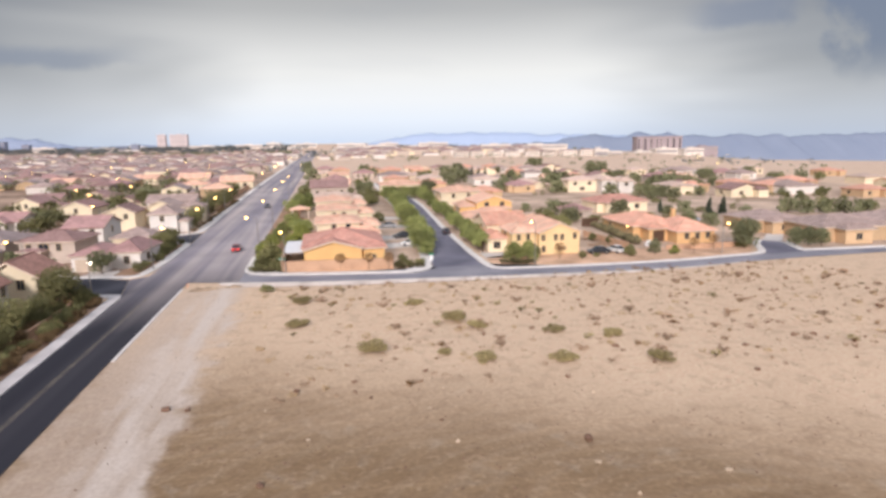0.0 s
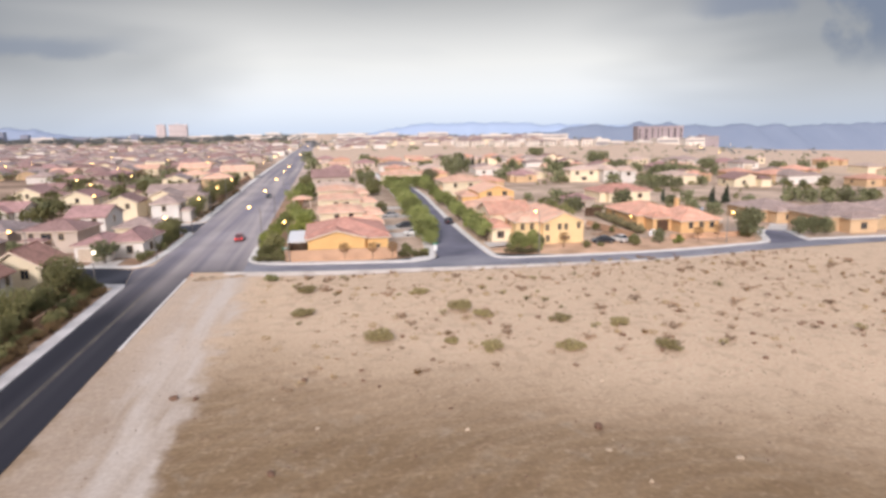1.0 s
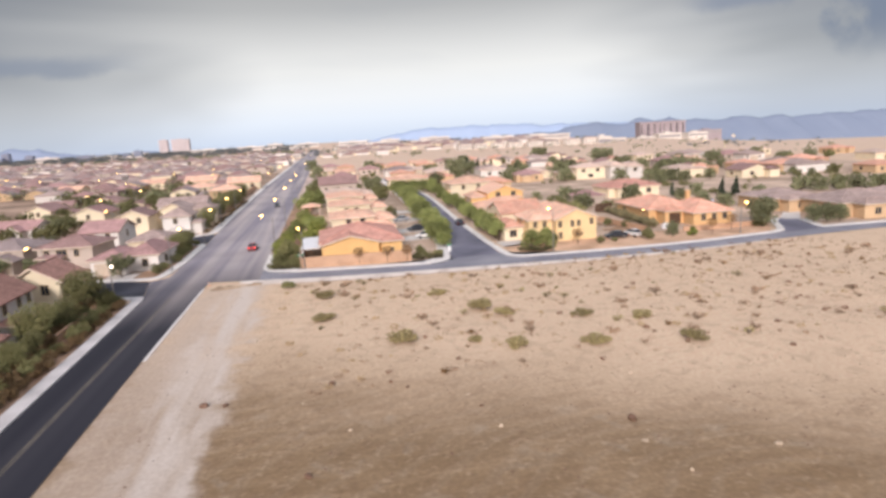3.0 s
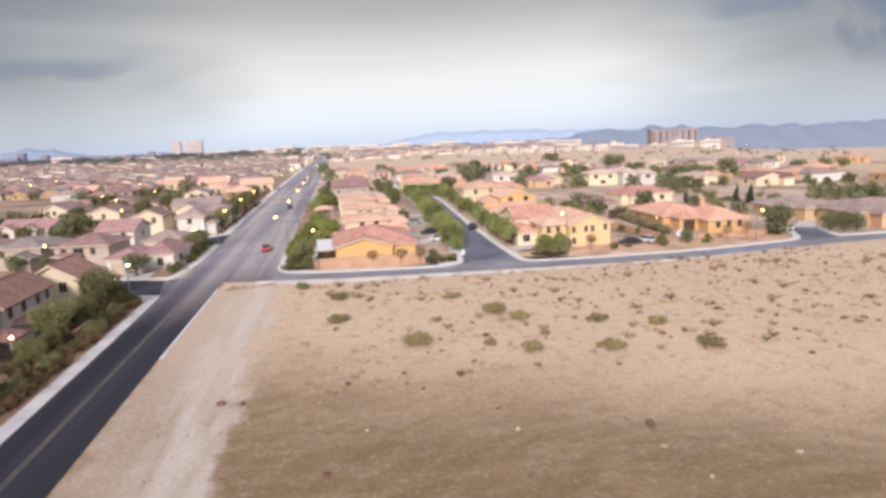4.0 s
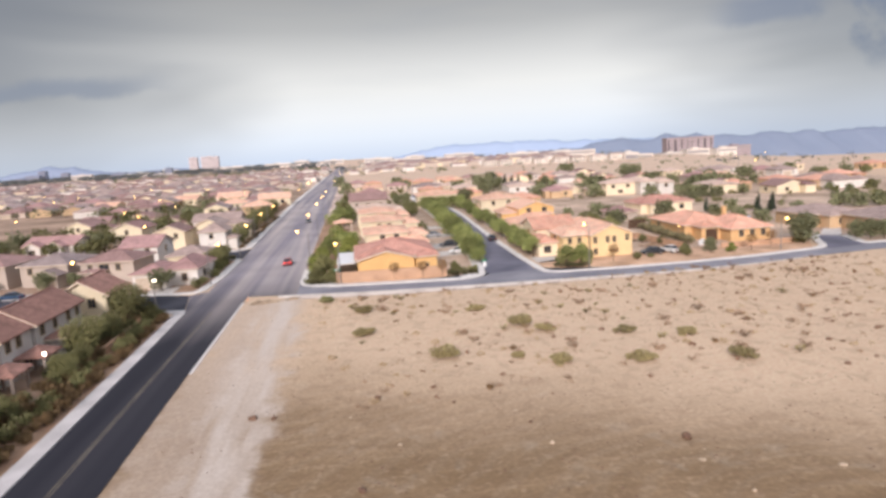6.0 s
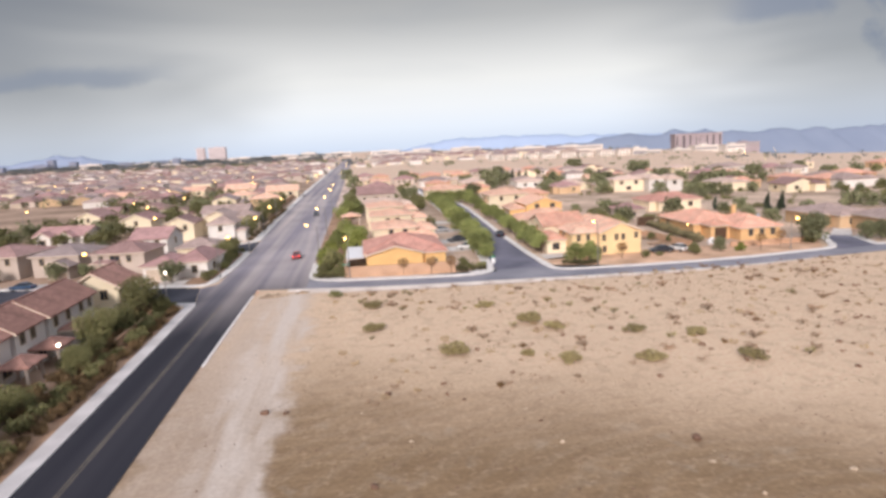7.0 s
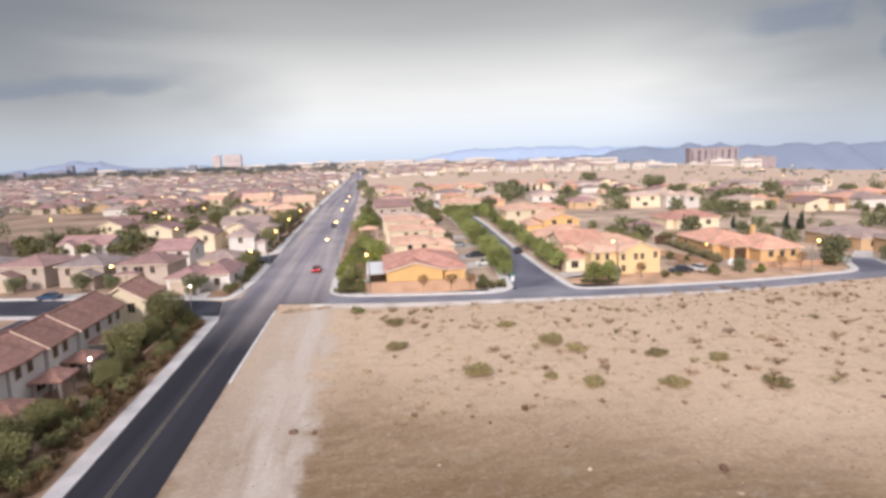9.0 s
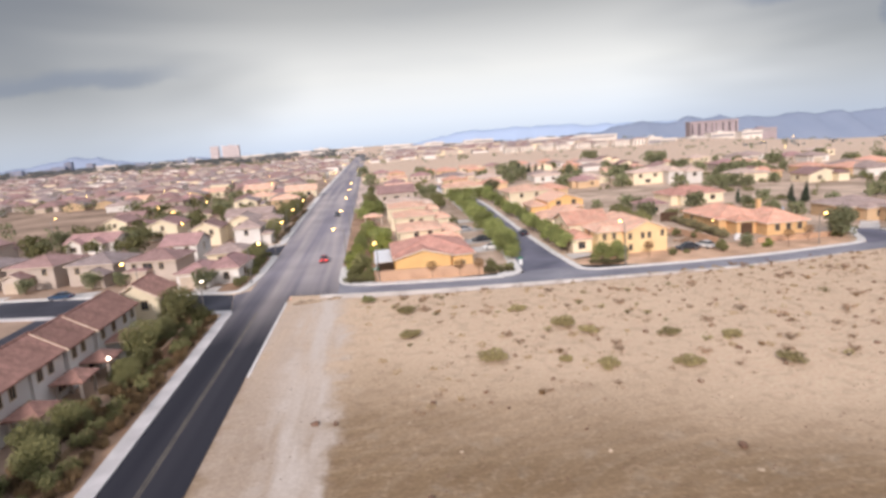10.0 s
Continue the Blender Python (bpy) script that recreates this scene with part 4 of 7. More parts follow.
house(at(36.5, 196), ROW_LABEL, M_CREAM, R_SALMON, [(0, 0, 14, 13, 5.6, 1.8, "hip"), (-2, 2, 0, 10, 3.0, 0.8, "hip")],
      [win(0, "s", 4, 4.4, W2), win(0, "s", 9, 4.4, W2), win(0, "w", 6, 4.4)], group="houses of the east block")
house(at(36, 148), "single-storey cream stucco house with a pale salmon roof", M_CREAM, R_SALMON, [(0, 0, 12, 13, 3.1, 1.8, "hip"), (-3, 2, 0, 9, 2.9, 1.0, "hip")],
      [win(0, "s", 4, 1.6), win(0, "s", 8, 1.6), (1, "w", 3.5, 1.2, 4.8, 2.3, "garage_door")], group="houses of the east block")
house(at(65, 117.5, -1.5), "long single-storey orange stucco house with a coral hip roof", M_OCHRE, R_CORAL,
      [(7.2, 0, 15.8, 12, 2.6, 2.3, "hip"), (1.3, 8, 12.6, 24, 2.9, 2.1, "hip"), (3.0, 4, 7.2, 8, 2.8, 1.2, "hip")],
      [win(0, "s", 2.2, 1.6, W2), win(0, "s", 4.6, 1.6, W2), win(0, "s", 7.0, 1.6, W2), (2, "s", 2.2, 1.2, 2.6, 2.3, "door"), win(1, "w", 4, 1.6)], [(14, 14, 3, 5.6)])


# ---- plants ----
def leaf_mesh(name, blobs, count, size, seed, mat, flat=0.0):
    """Leaf sprays scattered through lobes (x, y, z, radius, height)."""
    rng = np.random.default_rng(seed)
    blobs = np.array(blobs, float)
    vol = blobs[:, 3] ** 2 * blobs[:, 4]
    pick = rng.choice(len(blobs), count, p=vol / vol.sum())
    d = rng.normal(size=(count, 3))
    d /= np.linalg.norm(d, axis=1, keepdims=True)
    rad = rng.uniform(0.25, 1.0, count) ** 0.45 * rng.uniform(0.85, 1.12, count)
    c = blobs[pick, :3] + d * rad[:, None] * np.stack([blobs[pick, 3], blobs[pick, 3], blobs[pick, 4]], 1)
    u = rng.normal(size=(count, 3))
    u /= np.linalg.norm(u, axis=1, keepdims=True)
    v = np.cross(u, rng.normal(size=(count, 3)))
    v /= np.linalg.norm(v, axis=1, keepdims=True)
    s = size * rng.uniform(0.6, 1.3, (count, 1))
    quads = np.stack([c - u * s, c - v * s * 0.55, c + u * s, c + v * s * 0.55], 1).reshape(-1, 3)
    me = bpy.data.meshes.new(name)
    me.from_pydata(quads.tolist(), [], np.arange(4 * count).reshape(-1, 4).tolist())
    me.materials.append(mat)
    return me


def tree(m, label, leaves, height=5.0, spread=2.0, trunk=1.6, count=1100, size=0.26, seed=1, lobes=9, shape="round", category="tree", group="", name="tree"):
    rng = random.Random(seed)
    r = root(name, m, label, category, group)
    bm = bmesh.new()
    top = height * 0.62
    lean = (rng.uniform(-0.15, 0.15), rng.uniform(-0.15, 0.15))
    tube(bm, [(0, 0, -0.2), (lean[0] * 0.4, lean[1] * 0.4, trunk * 0.6), (lean[0], lean[1], top)], [0.05 + 0.025 * height, 0.04 + 0.018 * height, 0.02 + 0.006 * height])
    blobs = []
    for i in range(lobes):
        a, k = 6.2832 * i / lobes + rng.uniform(-0.4, 0.4), rng.uniform(0.35, 0.72)
        if shape == "cone":
            z = trunk + (height - trunk) * (i + 0.5) / lobes
            w = spread * (1.05 - (i + 0.5) / lobes) * 0.9
            blobs.append((math.cos(a) * w * 0.25, math.sin(a) * w * 0.25, z, w * 0.85, (height - trunk) / lobes * 1.1))
            continue
        z = trunk + (height - trunk) * rng.uniform(0.10, 0.72)
        x, y = math.cos(a) * spread * k, math.sin(a) * spread * k
        rr = spread * rng.uniform(0.36, 0.55)
        blobs.append((x, y, z, rr, rr * rng.uniform(0.7, 0.95)))
        tube(bm, [(lean[0] * 0.5, lean[1] * 0.5, trunk * rng.uniform(0.7, 1.1)), (x * 0.5, y * 0.5, (trunk + z) / 2), (x, y, z)], [0.03 + 0.010 * height, 0.02 + 0.006 * height, 0.015], 5)
    if shape == "round":
        blobs.append((0, 0, trunk + (height - trunk) * 0.66, spread * 0.55, (height - trunk) * 0.36))
    part("trunk", bm, M_BARK, r)
    crown = new("crown", leaf_mesh("crown", blobs, count, size, seed, leaves))
    crown.parent = r
    return r


def shrub(m, label, leaves, spread=1.2, height=0.9, count=320, size=0.13, seed=1, category="shrub", group="", name="shrub"):
    rng = random.Random(seed)
    r = root(name, m, label, category, group)
    bm = bmesh.new()
    blobs = []
    for i in range(7):
        a, k = 6.2832 * i / 7 + rng.uniform(-0.4, 0.4), rng.uniform(0.3, 0.75)
        x, y, z = math.cos(a) * spread * k, math.sin(a) * spread * k, height * rng.uniform(0.4, 0.75)
        tube(bm, [(0, 0, -0.1), (x * 0.5, y * 0.5, z * 0.6), (x, y, z)], [0.035, 0.025, 0.01], 4)
        rr = spread * rng.uniform(0.3, 0.48)
        blobs.append((x, y, z, rr, height * rng.uniform(0.3, 0.45)))
    part("stem", bm, M_BARK, r)
    crown = new("foliage", leaf_mesh("foliage", blobs, count, size, seed, leaves))
    crown.parent = r
    return r


def scatter(first, places):
    """The thing as it stands, and copies of it at (x, y, turn, scale)."""
    for x, y, turn, s in places:
        copy_thing(first, at(x, y, turn, s))


rnd = random.Random(7)


def in_west_lot(x, y):
    """The bare brown ground inside the west estate."""
    return 208 < y < 335 and x < -92 - (y - 230) * 0.42


def in_lot(x, y):
    """The open sandy lot among the east gardens."""
    return 56 < x < 109 and 176 < y < 229


# the street trees, two rows
ST = "round green street tree in the planting strip"
street = [tree(at(19.6, 127.0), ST, F_STREET, 4.9, 3.1, 0.7, 1900, 0.24, 11, group="street trees"),
          tree(at(18.9, 122.6), ST, F_STREET, 4.6, 3.0, 0.7, 1900, 0.24, 12, group="street trees"),
          tree(at(31.0, 124.2), ST, F_STREET, 4.2, 2.3, 1.0, 1900, 0.24, 13, group="street trees")]
for i, y in enumerate(range(128, 236, 5)):
    scatter(street[i % 3], [(19.6 + (y - 116) * 0.045 + rnd.uniform(-0.5, 0.5), y + rnd.uniform(-1, 1), rnd.uniform(0, 360), rnd.uniform(0.85, 1.12))])
lolly = tree(at(30.9, 127.5), "small round street tree on a clear trunk", F_STREET, 4.7, 2.35, 1.5, 1500, 0.22, 14, group="street trees")
scatter(lolly, [(30.6, 119.6, 70, 0.9)])
for i, y in enumerate(range(133, 240, 6)):
    scatter(lolly if i % 4 else street[2], [(30.9 + (y - 124) * 0.048 + rnd.uniform(-0.4, 0.4), y + rnd.uniform(-1, 1), rnd.uniform(0, 360), rnd.uniform(0.82, 1.05))])

scatter(street[0], [(19.0, 118.0, 40, 0.6)])

# the planting along the avenue and at the corners
TREES = [
    (F_STREET, "green bushy tree behind the garden wall", 4.6, 2.6, [(-6.5, 148, 0.9), (-10.8, 143, 0.7), (-11.2, 156, 0.65), (-9.5, 168, 0.8), (-10.8, 202, 0.9), (-8, 207, 1.25), (-5.6, 212, 1.1), (-9.5, 222, 1.0), (34.2, 109.6, 0.72), (36.6, 109.0, 0.78)]),
    (F_LIME, "yellow-green leafy tree in a back garden", 4.4, 2.4, [(-6.2, 140, 0.95), (-7.5, 131, 0.8), (-5.6, 153, 0.9), (-12.2, 122, 0.75), (-12.0, 133, 0.8), (-8.4, 159, 0.8), (65.4, 107.1, 0.42)]),
    (F_OLIVE, "olive-green garden tree with an uneven crown", 4.4, 2.4, [(-10.6, 116.4, 1.05), (-12.0, 113.6, 0.6), (-9.0, 112.8, 0.55), (13.4, 112.4, 0.4), (13, 214, 1.0), (15.5, 217, 1.05), (11.5, 219, 0.9), (5, 209, 0.9), (12, 226, 1.0), (15.5, 232, 1.0), (14, 170, 0.7), (-12.8, 127, 0.7), (56.5, 107.6, 0.5), (47.0, 107.9, 0.36), (59.4, 122, 0.45), (57.0, 126, 0.4)]),
    (F_DARK, "dark green evergreen tree in a garden", 5.2, 2.5, [(14.5, 265, 1.3), (18, 262, 1.1), (40.8, 248, 1.3), (77, 261, 1.2), (82, 262, 1.1), (82.4, 109.4, 1.18), (84.6, 113.2, 0.85), (93.6, 109.0, 0.72), (96.0, 108.3, 0.8), (98.4, 107.6, 0.75), (106, 141, 0.9), (90, 141, 0.8), (62.0, 108.2, 0.55), (39.4, 112.2, 0.4)]),
]
for k, (leaf, lab, h, sp, spots) in enumerate(TREES):
    x, y, s = spots[0]
    first = tree(at(x, y, 0, s), lab, leaf, h, sp, 0.5, 1500, 0.25, 31 + k, group="garden trees")
    first.scale = (1, 1, 1)
    first.matrix_basis = at(x, y, 0, 1)
    scatter(first, [(x, y, rnd.uniform(0, 360), s * rnd.uniform(0.92, 1.08)) for x, y, s in spots[1:]])

# the wide evergreen clump and far trees of the east side
far_spots = [(101, 266, 1.5), (106, 268, 1.4), (111, 264, 1.3), (132, 271, 1.7), (137, 240, 1.5), (142, 238, 1.5), (147, 239, 1.4), (151, 236, 1.2), (133, 238, 1.2), (131, 156.5, 0.95), (135, 154, 0.9), (139, 151.5, 1.0),
             (143, 149, 0.95), (147.5, 147.5, 0.9), (172, 383, 1.6), (178, 381, 1.5), (158, 463, 1.6), (163, 461, 1.5), (76.6, 360, 1.7), (70, 362, 1.5), (82, 358, 1.2), (24, 398, 1.5), (30, 396, 1.3), (-12.8, 466, 1.8), (-8.5, 262, 1.0), (-7.6, 366, 1.6),
             (52, 330, 1.2), (60, 300, 1.2), (95, 300, 1.1), (118, 320, 1.3), (150, 300, 1.1), (190, 290, 1.2), (196, 292, 1.1), (205, 255, 1.2), (215, 250, 1.2), (225, 300, 1.3)]
far_first = tree(at(96, 264), "dark green tree among the far houses", F_DARK, 4.6, 2.8, 0.4, 420, 0.46, 51, 7, group="far trees")
scatter(far_first, [(x, y, rnd.uniform(0, 360), s * rnd.uniform(0.9, 1.1)) for x, y, s in far_spots])
pine_first = tree(at(78, 352), "dark pointed pine among the far houses", F_PINE, 8.5, 2.0, 0.8, 520, 0.42, 52, 8, "cone", group="far pines")
scatter(pine_first, [(84, 352, 20, 0.9), (88.5, 354, 60, 0.8), (93, 356, 100, 0.8), (104, 272, 40, 1.1), (107, 158, 30, 0.7), (110.5, 157, 70, 0.75), (113, 160, 70, 0.6), (97, 167, 10, 0.55)])

# planting through the east gardens
blobs = []
for _ in range(150):
    x, y = 52 + 150 * rnd.random(), 128 + 150 * rnd.random() ** 1.2
    if not (x > 84 and y < 152 + (x - 104) * 0.2) and not in_lot(x, y) and not (x < 66 and y < 140):
        blobs.append((x, y, 0.6, rnd.uniform(0.7, 2.0), rnd.uniform(0.6, 1.2)))
tagged(new("garden_shrubs", leaf_mesh("garden_shrubs", blobs, 16000, 0.26, 66, F_OLIVE)), "dusty olive shrubs through the east gardens", "shrubs", kind="stuff")
spare = [(56 + 160 * rnd.random(), 165 + 190 * rnd.random(), rnd.uniform(0, 360), rnd.uniform(0.55, 1.0)) for _ in range(24)]
scatter(far_first, [p for p in spare if not in_lot(p[0], p[1])])
scatter(far_first, [(66.0, 172.6, 0, 1.0), (69.5, 173.4, 70, 0.8), (64.0, 155.5, 30, 0.95), (60.4, 182, 0, 0.6), (84.0, 167.0, 20, 1.0), (93.8, 138, 10, 0.8), (105, 167.6, 40, 0.75), (97.1, 163.4, 200, 0.6), (116, 215, 0, 0.95), (119, 212.5, 60, 1.05), (122, 209.5, 90, 1.0), (125, 206, 20, 0.9), (106.5, 219, 0, 1.1), (93, 240, 10, 1.2), (73, 256, 80, 1.1), (143, 314, 10, 1.7), (69, 316, 0, 1.5)])

# bare young trees before the garden wall
for x, y in ((2.0, 108.2), (6.9, 107.7), (10.4, 107.2), (42.6, 108.4), (69.4, 106.8), (75.5, 109.6)):
    r = root("young_tree", at(x, y, rnd.uniform(0, 360)), "thin young tree with sparse dry leaves", "tree", "young trees")
    bm = bmesh.new()
    tube(bm, [(0, 0, -0.1), (0.05, 0, 1.4), (0, 0.05, 2.6)], [0.05, 0.04, 0.015], 6)
    for a in range(6):
        tube(bm, [(0.02, 0.02, 1.3 + 0.15 * a), (0.5 * math.cos(a * 1.1), 0.5 * math.sin(a * 1.1), 2.2 + 0.12 * a)], [0.025, 0.008], 4)
    part("trunk", bm, M_BARK, r)
    o = new("crown", leaf_mesh("crown", [(0, 0, 2.3, 1.0, 0.95)], 330, 0.13, 70, F_RUST))
    o.parent = r

# low shrubs on the corner beds
bed = shrub(at(-12.6, 111.2), "low green shrub in a planting bed", F_OLIVE, 1.2, 1.2, 520, 0.16, 61, group="bed shrubs")
scatter(bed, [(-10.2, 110.9, 30, 1.1), (-8.8, 110.4, 80, 0.9), (12.4, 109.4, 10, 0.8), (14.4, 109.6, 60, 0.9), (16.4, 110.4, 200, 0.9), 
              (50.2, 108.6, 10, 0.6), (82.5, 110.4, 0, 1.2), (85, 113.4, 60, 1.1)])
bed2 = shrub(at(-32.7, 94), "rust-brown dry shrub beside the pavement", F_VERGE, 1.0, 1.0, 800, 0.095, 62, group="verge shrubs")
scatter(bed2, [(-32.75 + rnd.uniform(-0.5, 0.3), y * 0.5 + rnd.uniform(-0.7, 0.7), rnd.uniform(0, 360), rnd.uniform(0.6, 1.15)) for y in range(60, 192, 3)])
bed3 = shrub(at(-33.6, 95.5), "olive-green shrub beside the pavement", F_OLIVE, 1.1, 1.3, 900, 0.10, 63, group="verge shrubs")
scatter(bed3, [(-33.9 + rnd.uniform(-0.6, 0.6), y + rnd.uniform(-1, 1), rnd.uniform(0, 360), rnd.uniform(0.8, 1.3)) for y in range(30, 94, 3)])
scatter(bed3, [(-32.9 + rnd.uniform(-0.4, 0.4), y + rnd.uniform(-1, 1), rnd.uniform(0, 360), rnd.uniform(0.8, 1.5)) for y in range(118, 148, 4)])
scatter(bed2, [(-33.6 + rnd.uniform(-0.4, 0.4), y + rnd.uniform(-1, 1), rnd.uniform(0, 360), rnd.uniform(0.8, 1.4)) for y in range(168, 250, 6)])

scatter(bed2, [(-36.6 + rnd.uniform(-1.6, 2.4), y + rnd.uniform(-1, 1), rnd.uniform(0, 360), rnd.uniform(0.9, 1.6)) for y in range(31, 92, 2)])
scatter(bed3, [(-37.0 + rnd.uniform(-1.8, 1.2), y + rnd.uniform(-1, 1), rnd.uniform(0, 360), rnd.uniform(0.8, 1.5)) for y in range(32, 90, 4)])
low = shrub(at(33.0, 106.4), "low dark brown-green hedge plant in a planting bed", F_HEDGE, 1.0, 1.0, 620, 0.11, 64, group="bed shrubs")
scatter(low, [(x, y, rnd.uniform(0, 360), rnd.uniform(0.7, 1.0)) for x, y in ((32.2, 106.9), (33.6, 106.0), (34.3, 105.9), (35.0, 105.7), (35.8, 105.6), (31.4, 107.6), (14.5, 107.7), (16, 107.3), (12.6, 108.0), (-12.2, 110.2), (-10.8, 109.9), (-9.4, 109.6))])
# trees behind the avenue's west wall
WT = "full olive-green tree in a back garden"
wt = tree(at(-36.4, 91.0), WT, F_OLIVE, 6.6, 3.5, 0.7, 5600, 0.155, 81, 11, group="west garden trees")
scatter(wt, [(-37.2, 78.5, 50, 0.8), (-36.6, 84, 120, 0.6), (-36.0, 74.5, 90, 0.42), (-36.0, 69.8, 200, 0.5), (-36.6, 57.5, 20, 0.55), (-34.4, 93.6, 20, 0.42), (-37.4, 53, 300, 0.62), (-35.6, 50, 80, 0.55), (-37.5, 44, 80, 0.7), (-36, 38, 10, 0.7), (-37.5, 31, 150, 0.8),
             (-34.0, 136, 40, 0.72), (-33.8, 142, 70, 0.7), (-35, 146, 10, 0.6), (-35.4, 172, 90, 0.8), (-36, 182, 40, 0.85), (-36.5, 198, 10, 0.9), (-37, 214, 80, 1.0), (-36, 228, 30, 1.0), (-36.5, 242, 160, 0.9), (-37, 262, 100, 1.0)])
wd = tree(at(-39.5, 116.8), "round dark green tree in a front garden", F_DARK, 4.2, 2.2, 1.0, 1300, 0.22, 82, group="west front trees")
scatter(wd, [(-63.6, 127.0, 40, 0.9), (-58.6, 127.4, 90, 0.75), (-51.0, 124.6, 10, 0.5), (-76.5, 128, 30, 0.8), (-78.8, 186, 0, 1.2), (-75.6, 189, 50, 1.1), (-73.5, 207, 90, 1.4), (-101, 196, 20, 1.3), (-78.5, 221, 0, 1.3), (-85, 203, 70, 1.1), (-66, 248, 20, 1.6), (-101, 187, 200, 1.0), (-96, 150, 10, 1.0), (-88, 152, 80, 0.9), (-66, 156, 120, 0.9), (-74, 214, 30, 1.3), (-66, 247, 60, 1.5), (-70, 206, 0, 1.1)])


# ---- garden walls ----
def block_wall(pts, height=1.8, label="tan block garden wall with a capping course"):
    r = tagged(new("garden_wall"), label, "wall", "garden walls")
    bm = bmesh.new()
    strip(bm, pts, 0.2, -0.2, height)
    part("wall_body", bm, M_BLOCK, r)
    bm = bmesh.new()
    strip(bm, offset_line(pts, -0.05), 0.3, height, height + 0.09)
    part("capping", bm, M_BLOCK, r)
    return r


block_wall([(-7.8, 108.9), (11.2, 107.5)], 1.95)
block_wall([(-8.0, 109.9), (-8.0, 150)], 1.75)
block_wall([(-8.2, 152), (-8.4, 240)], 1.75)
block_wall([(66.5, 111.8), (84, 111.2)], 0.9)
block_wall([(60.0, 114.6), (58.2, 133.5)], 1.2)
block_wall([(-35.2, 78), (-35.2, 94.5)], 0.9)
block_wall([(-34.8, 95), (-44, 97.4)], 1.8)
block_wall([(-34.6, 131), (-34.6, 147)], 1.8)
block_wall([(-37.2, 168), (-37.2, 320)], 1.8)

# ---- houses west of the avenue ----
WL = "two-storey pale stucco house with a red-brown tile roof"
house(at(-45.8, 91.6), WL, M_CREAM, R_TOWN, [(0, 0, 6.6, 7.6, 5.0, 2.2, "gy")], [win(0, "e", 2.2, 4.0, W2), win(0, "e", 5.4, 4.0, W2), win(0, "s", 4.6, 3.9, W2)], group="west houses")
house(at(-48.0, 76.7), WL, M_PALE, R_TOWN, [(0, 0, 6.4, 12.2, 5.0, 2.1, "gy"), (6.4, 2, 8.6, 6.5, 2.6, 0.7, "hip")], [win(0, "e", 1.6, 4.0, W2), win(0, "e", 4.8, 4.0, W2), win(0, "e", 8.4, 4.0, W2), win(0, "e", 11.0, 4.0, W2), win(0, "e", 9, 1.5, W3), win(0, "s", 4.5, 4.2, W2)], group="west houses")
sw = house(at(-48.3, 70.0), WL, M_PALE, R_TOWN, [(0, 0, 6.4, 6.4, 5.0, 2.1, "gy"), (-4, 0.5, 0, 6, 3.0, 1.2, "hip")], [win(0, "e", 1.4, 4.0, W2), win(0, "e", 3.6, 4.0, W2), win(0, "e", 5, 1.5, W3), win(0, "s", 4.6, 4.0, W2)], group="west houses")
scatter(sw, [(-48.6, 63.2, 0, 1.0), (-48.8, 56.2, 0, 1.02), (-48.8, 49.2, 0, 1.0), (-48.8, 42.2, 0, 1.0), (-48.8, 35.2, 0, 1.0)])
house(at(-45.2, 119.3, -5), "single-storey pale stucco corner house with a dusty pink tile roof", M_PALE, R_PINK, [(0, 0, 6, 9, 2.9, 1.5, "hip"), (5.2, 2.2, 11, 12.5, 3.0, 1.9, "hip")],
      [(0, "s", 2.8, 1.2, 4.4, 2.2, "garage_door"), win(1, "s", 3.4, 1.6, W2), win(1, "e", 4, 1.6)], group="west houses")
house(at(-58.2, 130.2, -8), "two-storey tan stucco house with a brown tile roof", M_BEIGE, R_BROWN, [(0, 0, 10.4, 9, 4.3, 1.8, "hip"), (1, -2, 5, 0, 2.7, 0.6, "hip")],
      [win(0, "s", 1.8, 3.2, W2), win(0, "s", 4.6, 3.2, W3), win(0, "s", 7.4, 3.2, W2), (1, "s", 2, 1.1, 3.4, 2.2, "garage_door")], group="west houses")
house(at(-70.2, 132.2, -10), "two-storey tan stucco house with a grey tile roof", M_BEIGE, R_GREY, [(0, 0, 9.6, 10, 4.3, 1.8, "hip"), (5, -3, 9.2, 0, 2.8, 1.0, "gy")],
      [win(0, "s", 2, 3.2, W2), (1, "s", 2.1, 1.1, 3.4, 2.2, "garage_door")], group="west houses")
house(at(-82.5, 133.5, -10), "two-storey beige stucco house with a brown tile roof", M_BEIGE, R_BROWN, [(0, 0, 10, 11, 4.6, 1.8, "hip"), (1, -3, 5.5, 0, 3.0, 1.0, "gy")], [win(0, "s", 8, 3.6, W2), (1, "s", 2.2, 1.1, 3.4, 2.2, "garage_door")], group="west houses")
house(at(-95.5, 136, -10), "two-storey beige stucco house with a grey tile roof", M_BEIGE, R_GREY, [(0, 0, 10, 11, 4.6, 1.8, "hip"), (5, -3, 9.5, 0, 3.0, 1.0, "gy")], [win(0, "s", 2, 3.6, W2), (1, "s", 2.2, 1.1, 3.4, 2.2, "garage_door")], group="west houses")
house(at(-56.0, 145.5, -4), "two-storey white stucco house with a dusty pink roof", M_PALE, R_PINK, [(0, 0, 8.0, 10, 5.0, 1.9, "gx")], [win(0, "s", 2.4, 3.8, W2), win(0, "s", 5.8, 3.8, W2), win(0, "e", 5, 3.8, W2)], group="west houses")
house(at(-44.6, 139.5), "single-storey cream stucco house with a tan roof", M_CREAM, R_TAN, [(0, 0, 8.0, 8.4, 3.0, 1.7, "hip")], [win(0, "s", 3, 1.6), win(0, "e", 4, 1.6)], group="west houses")
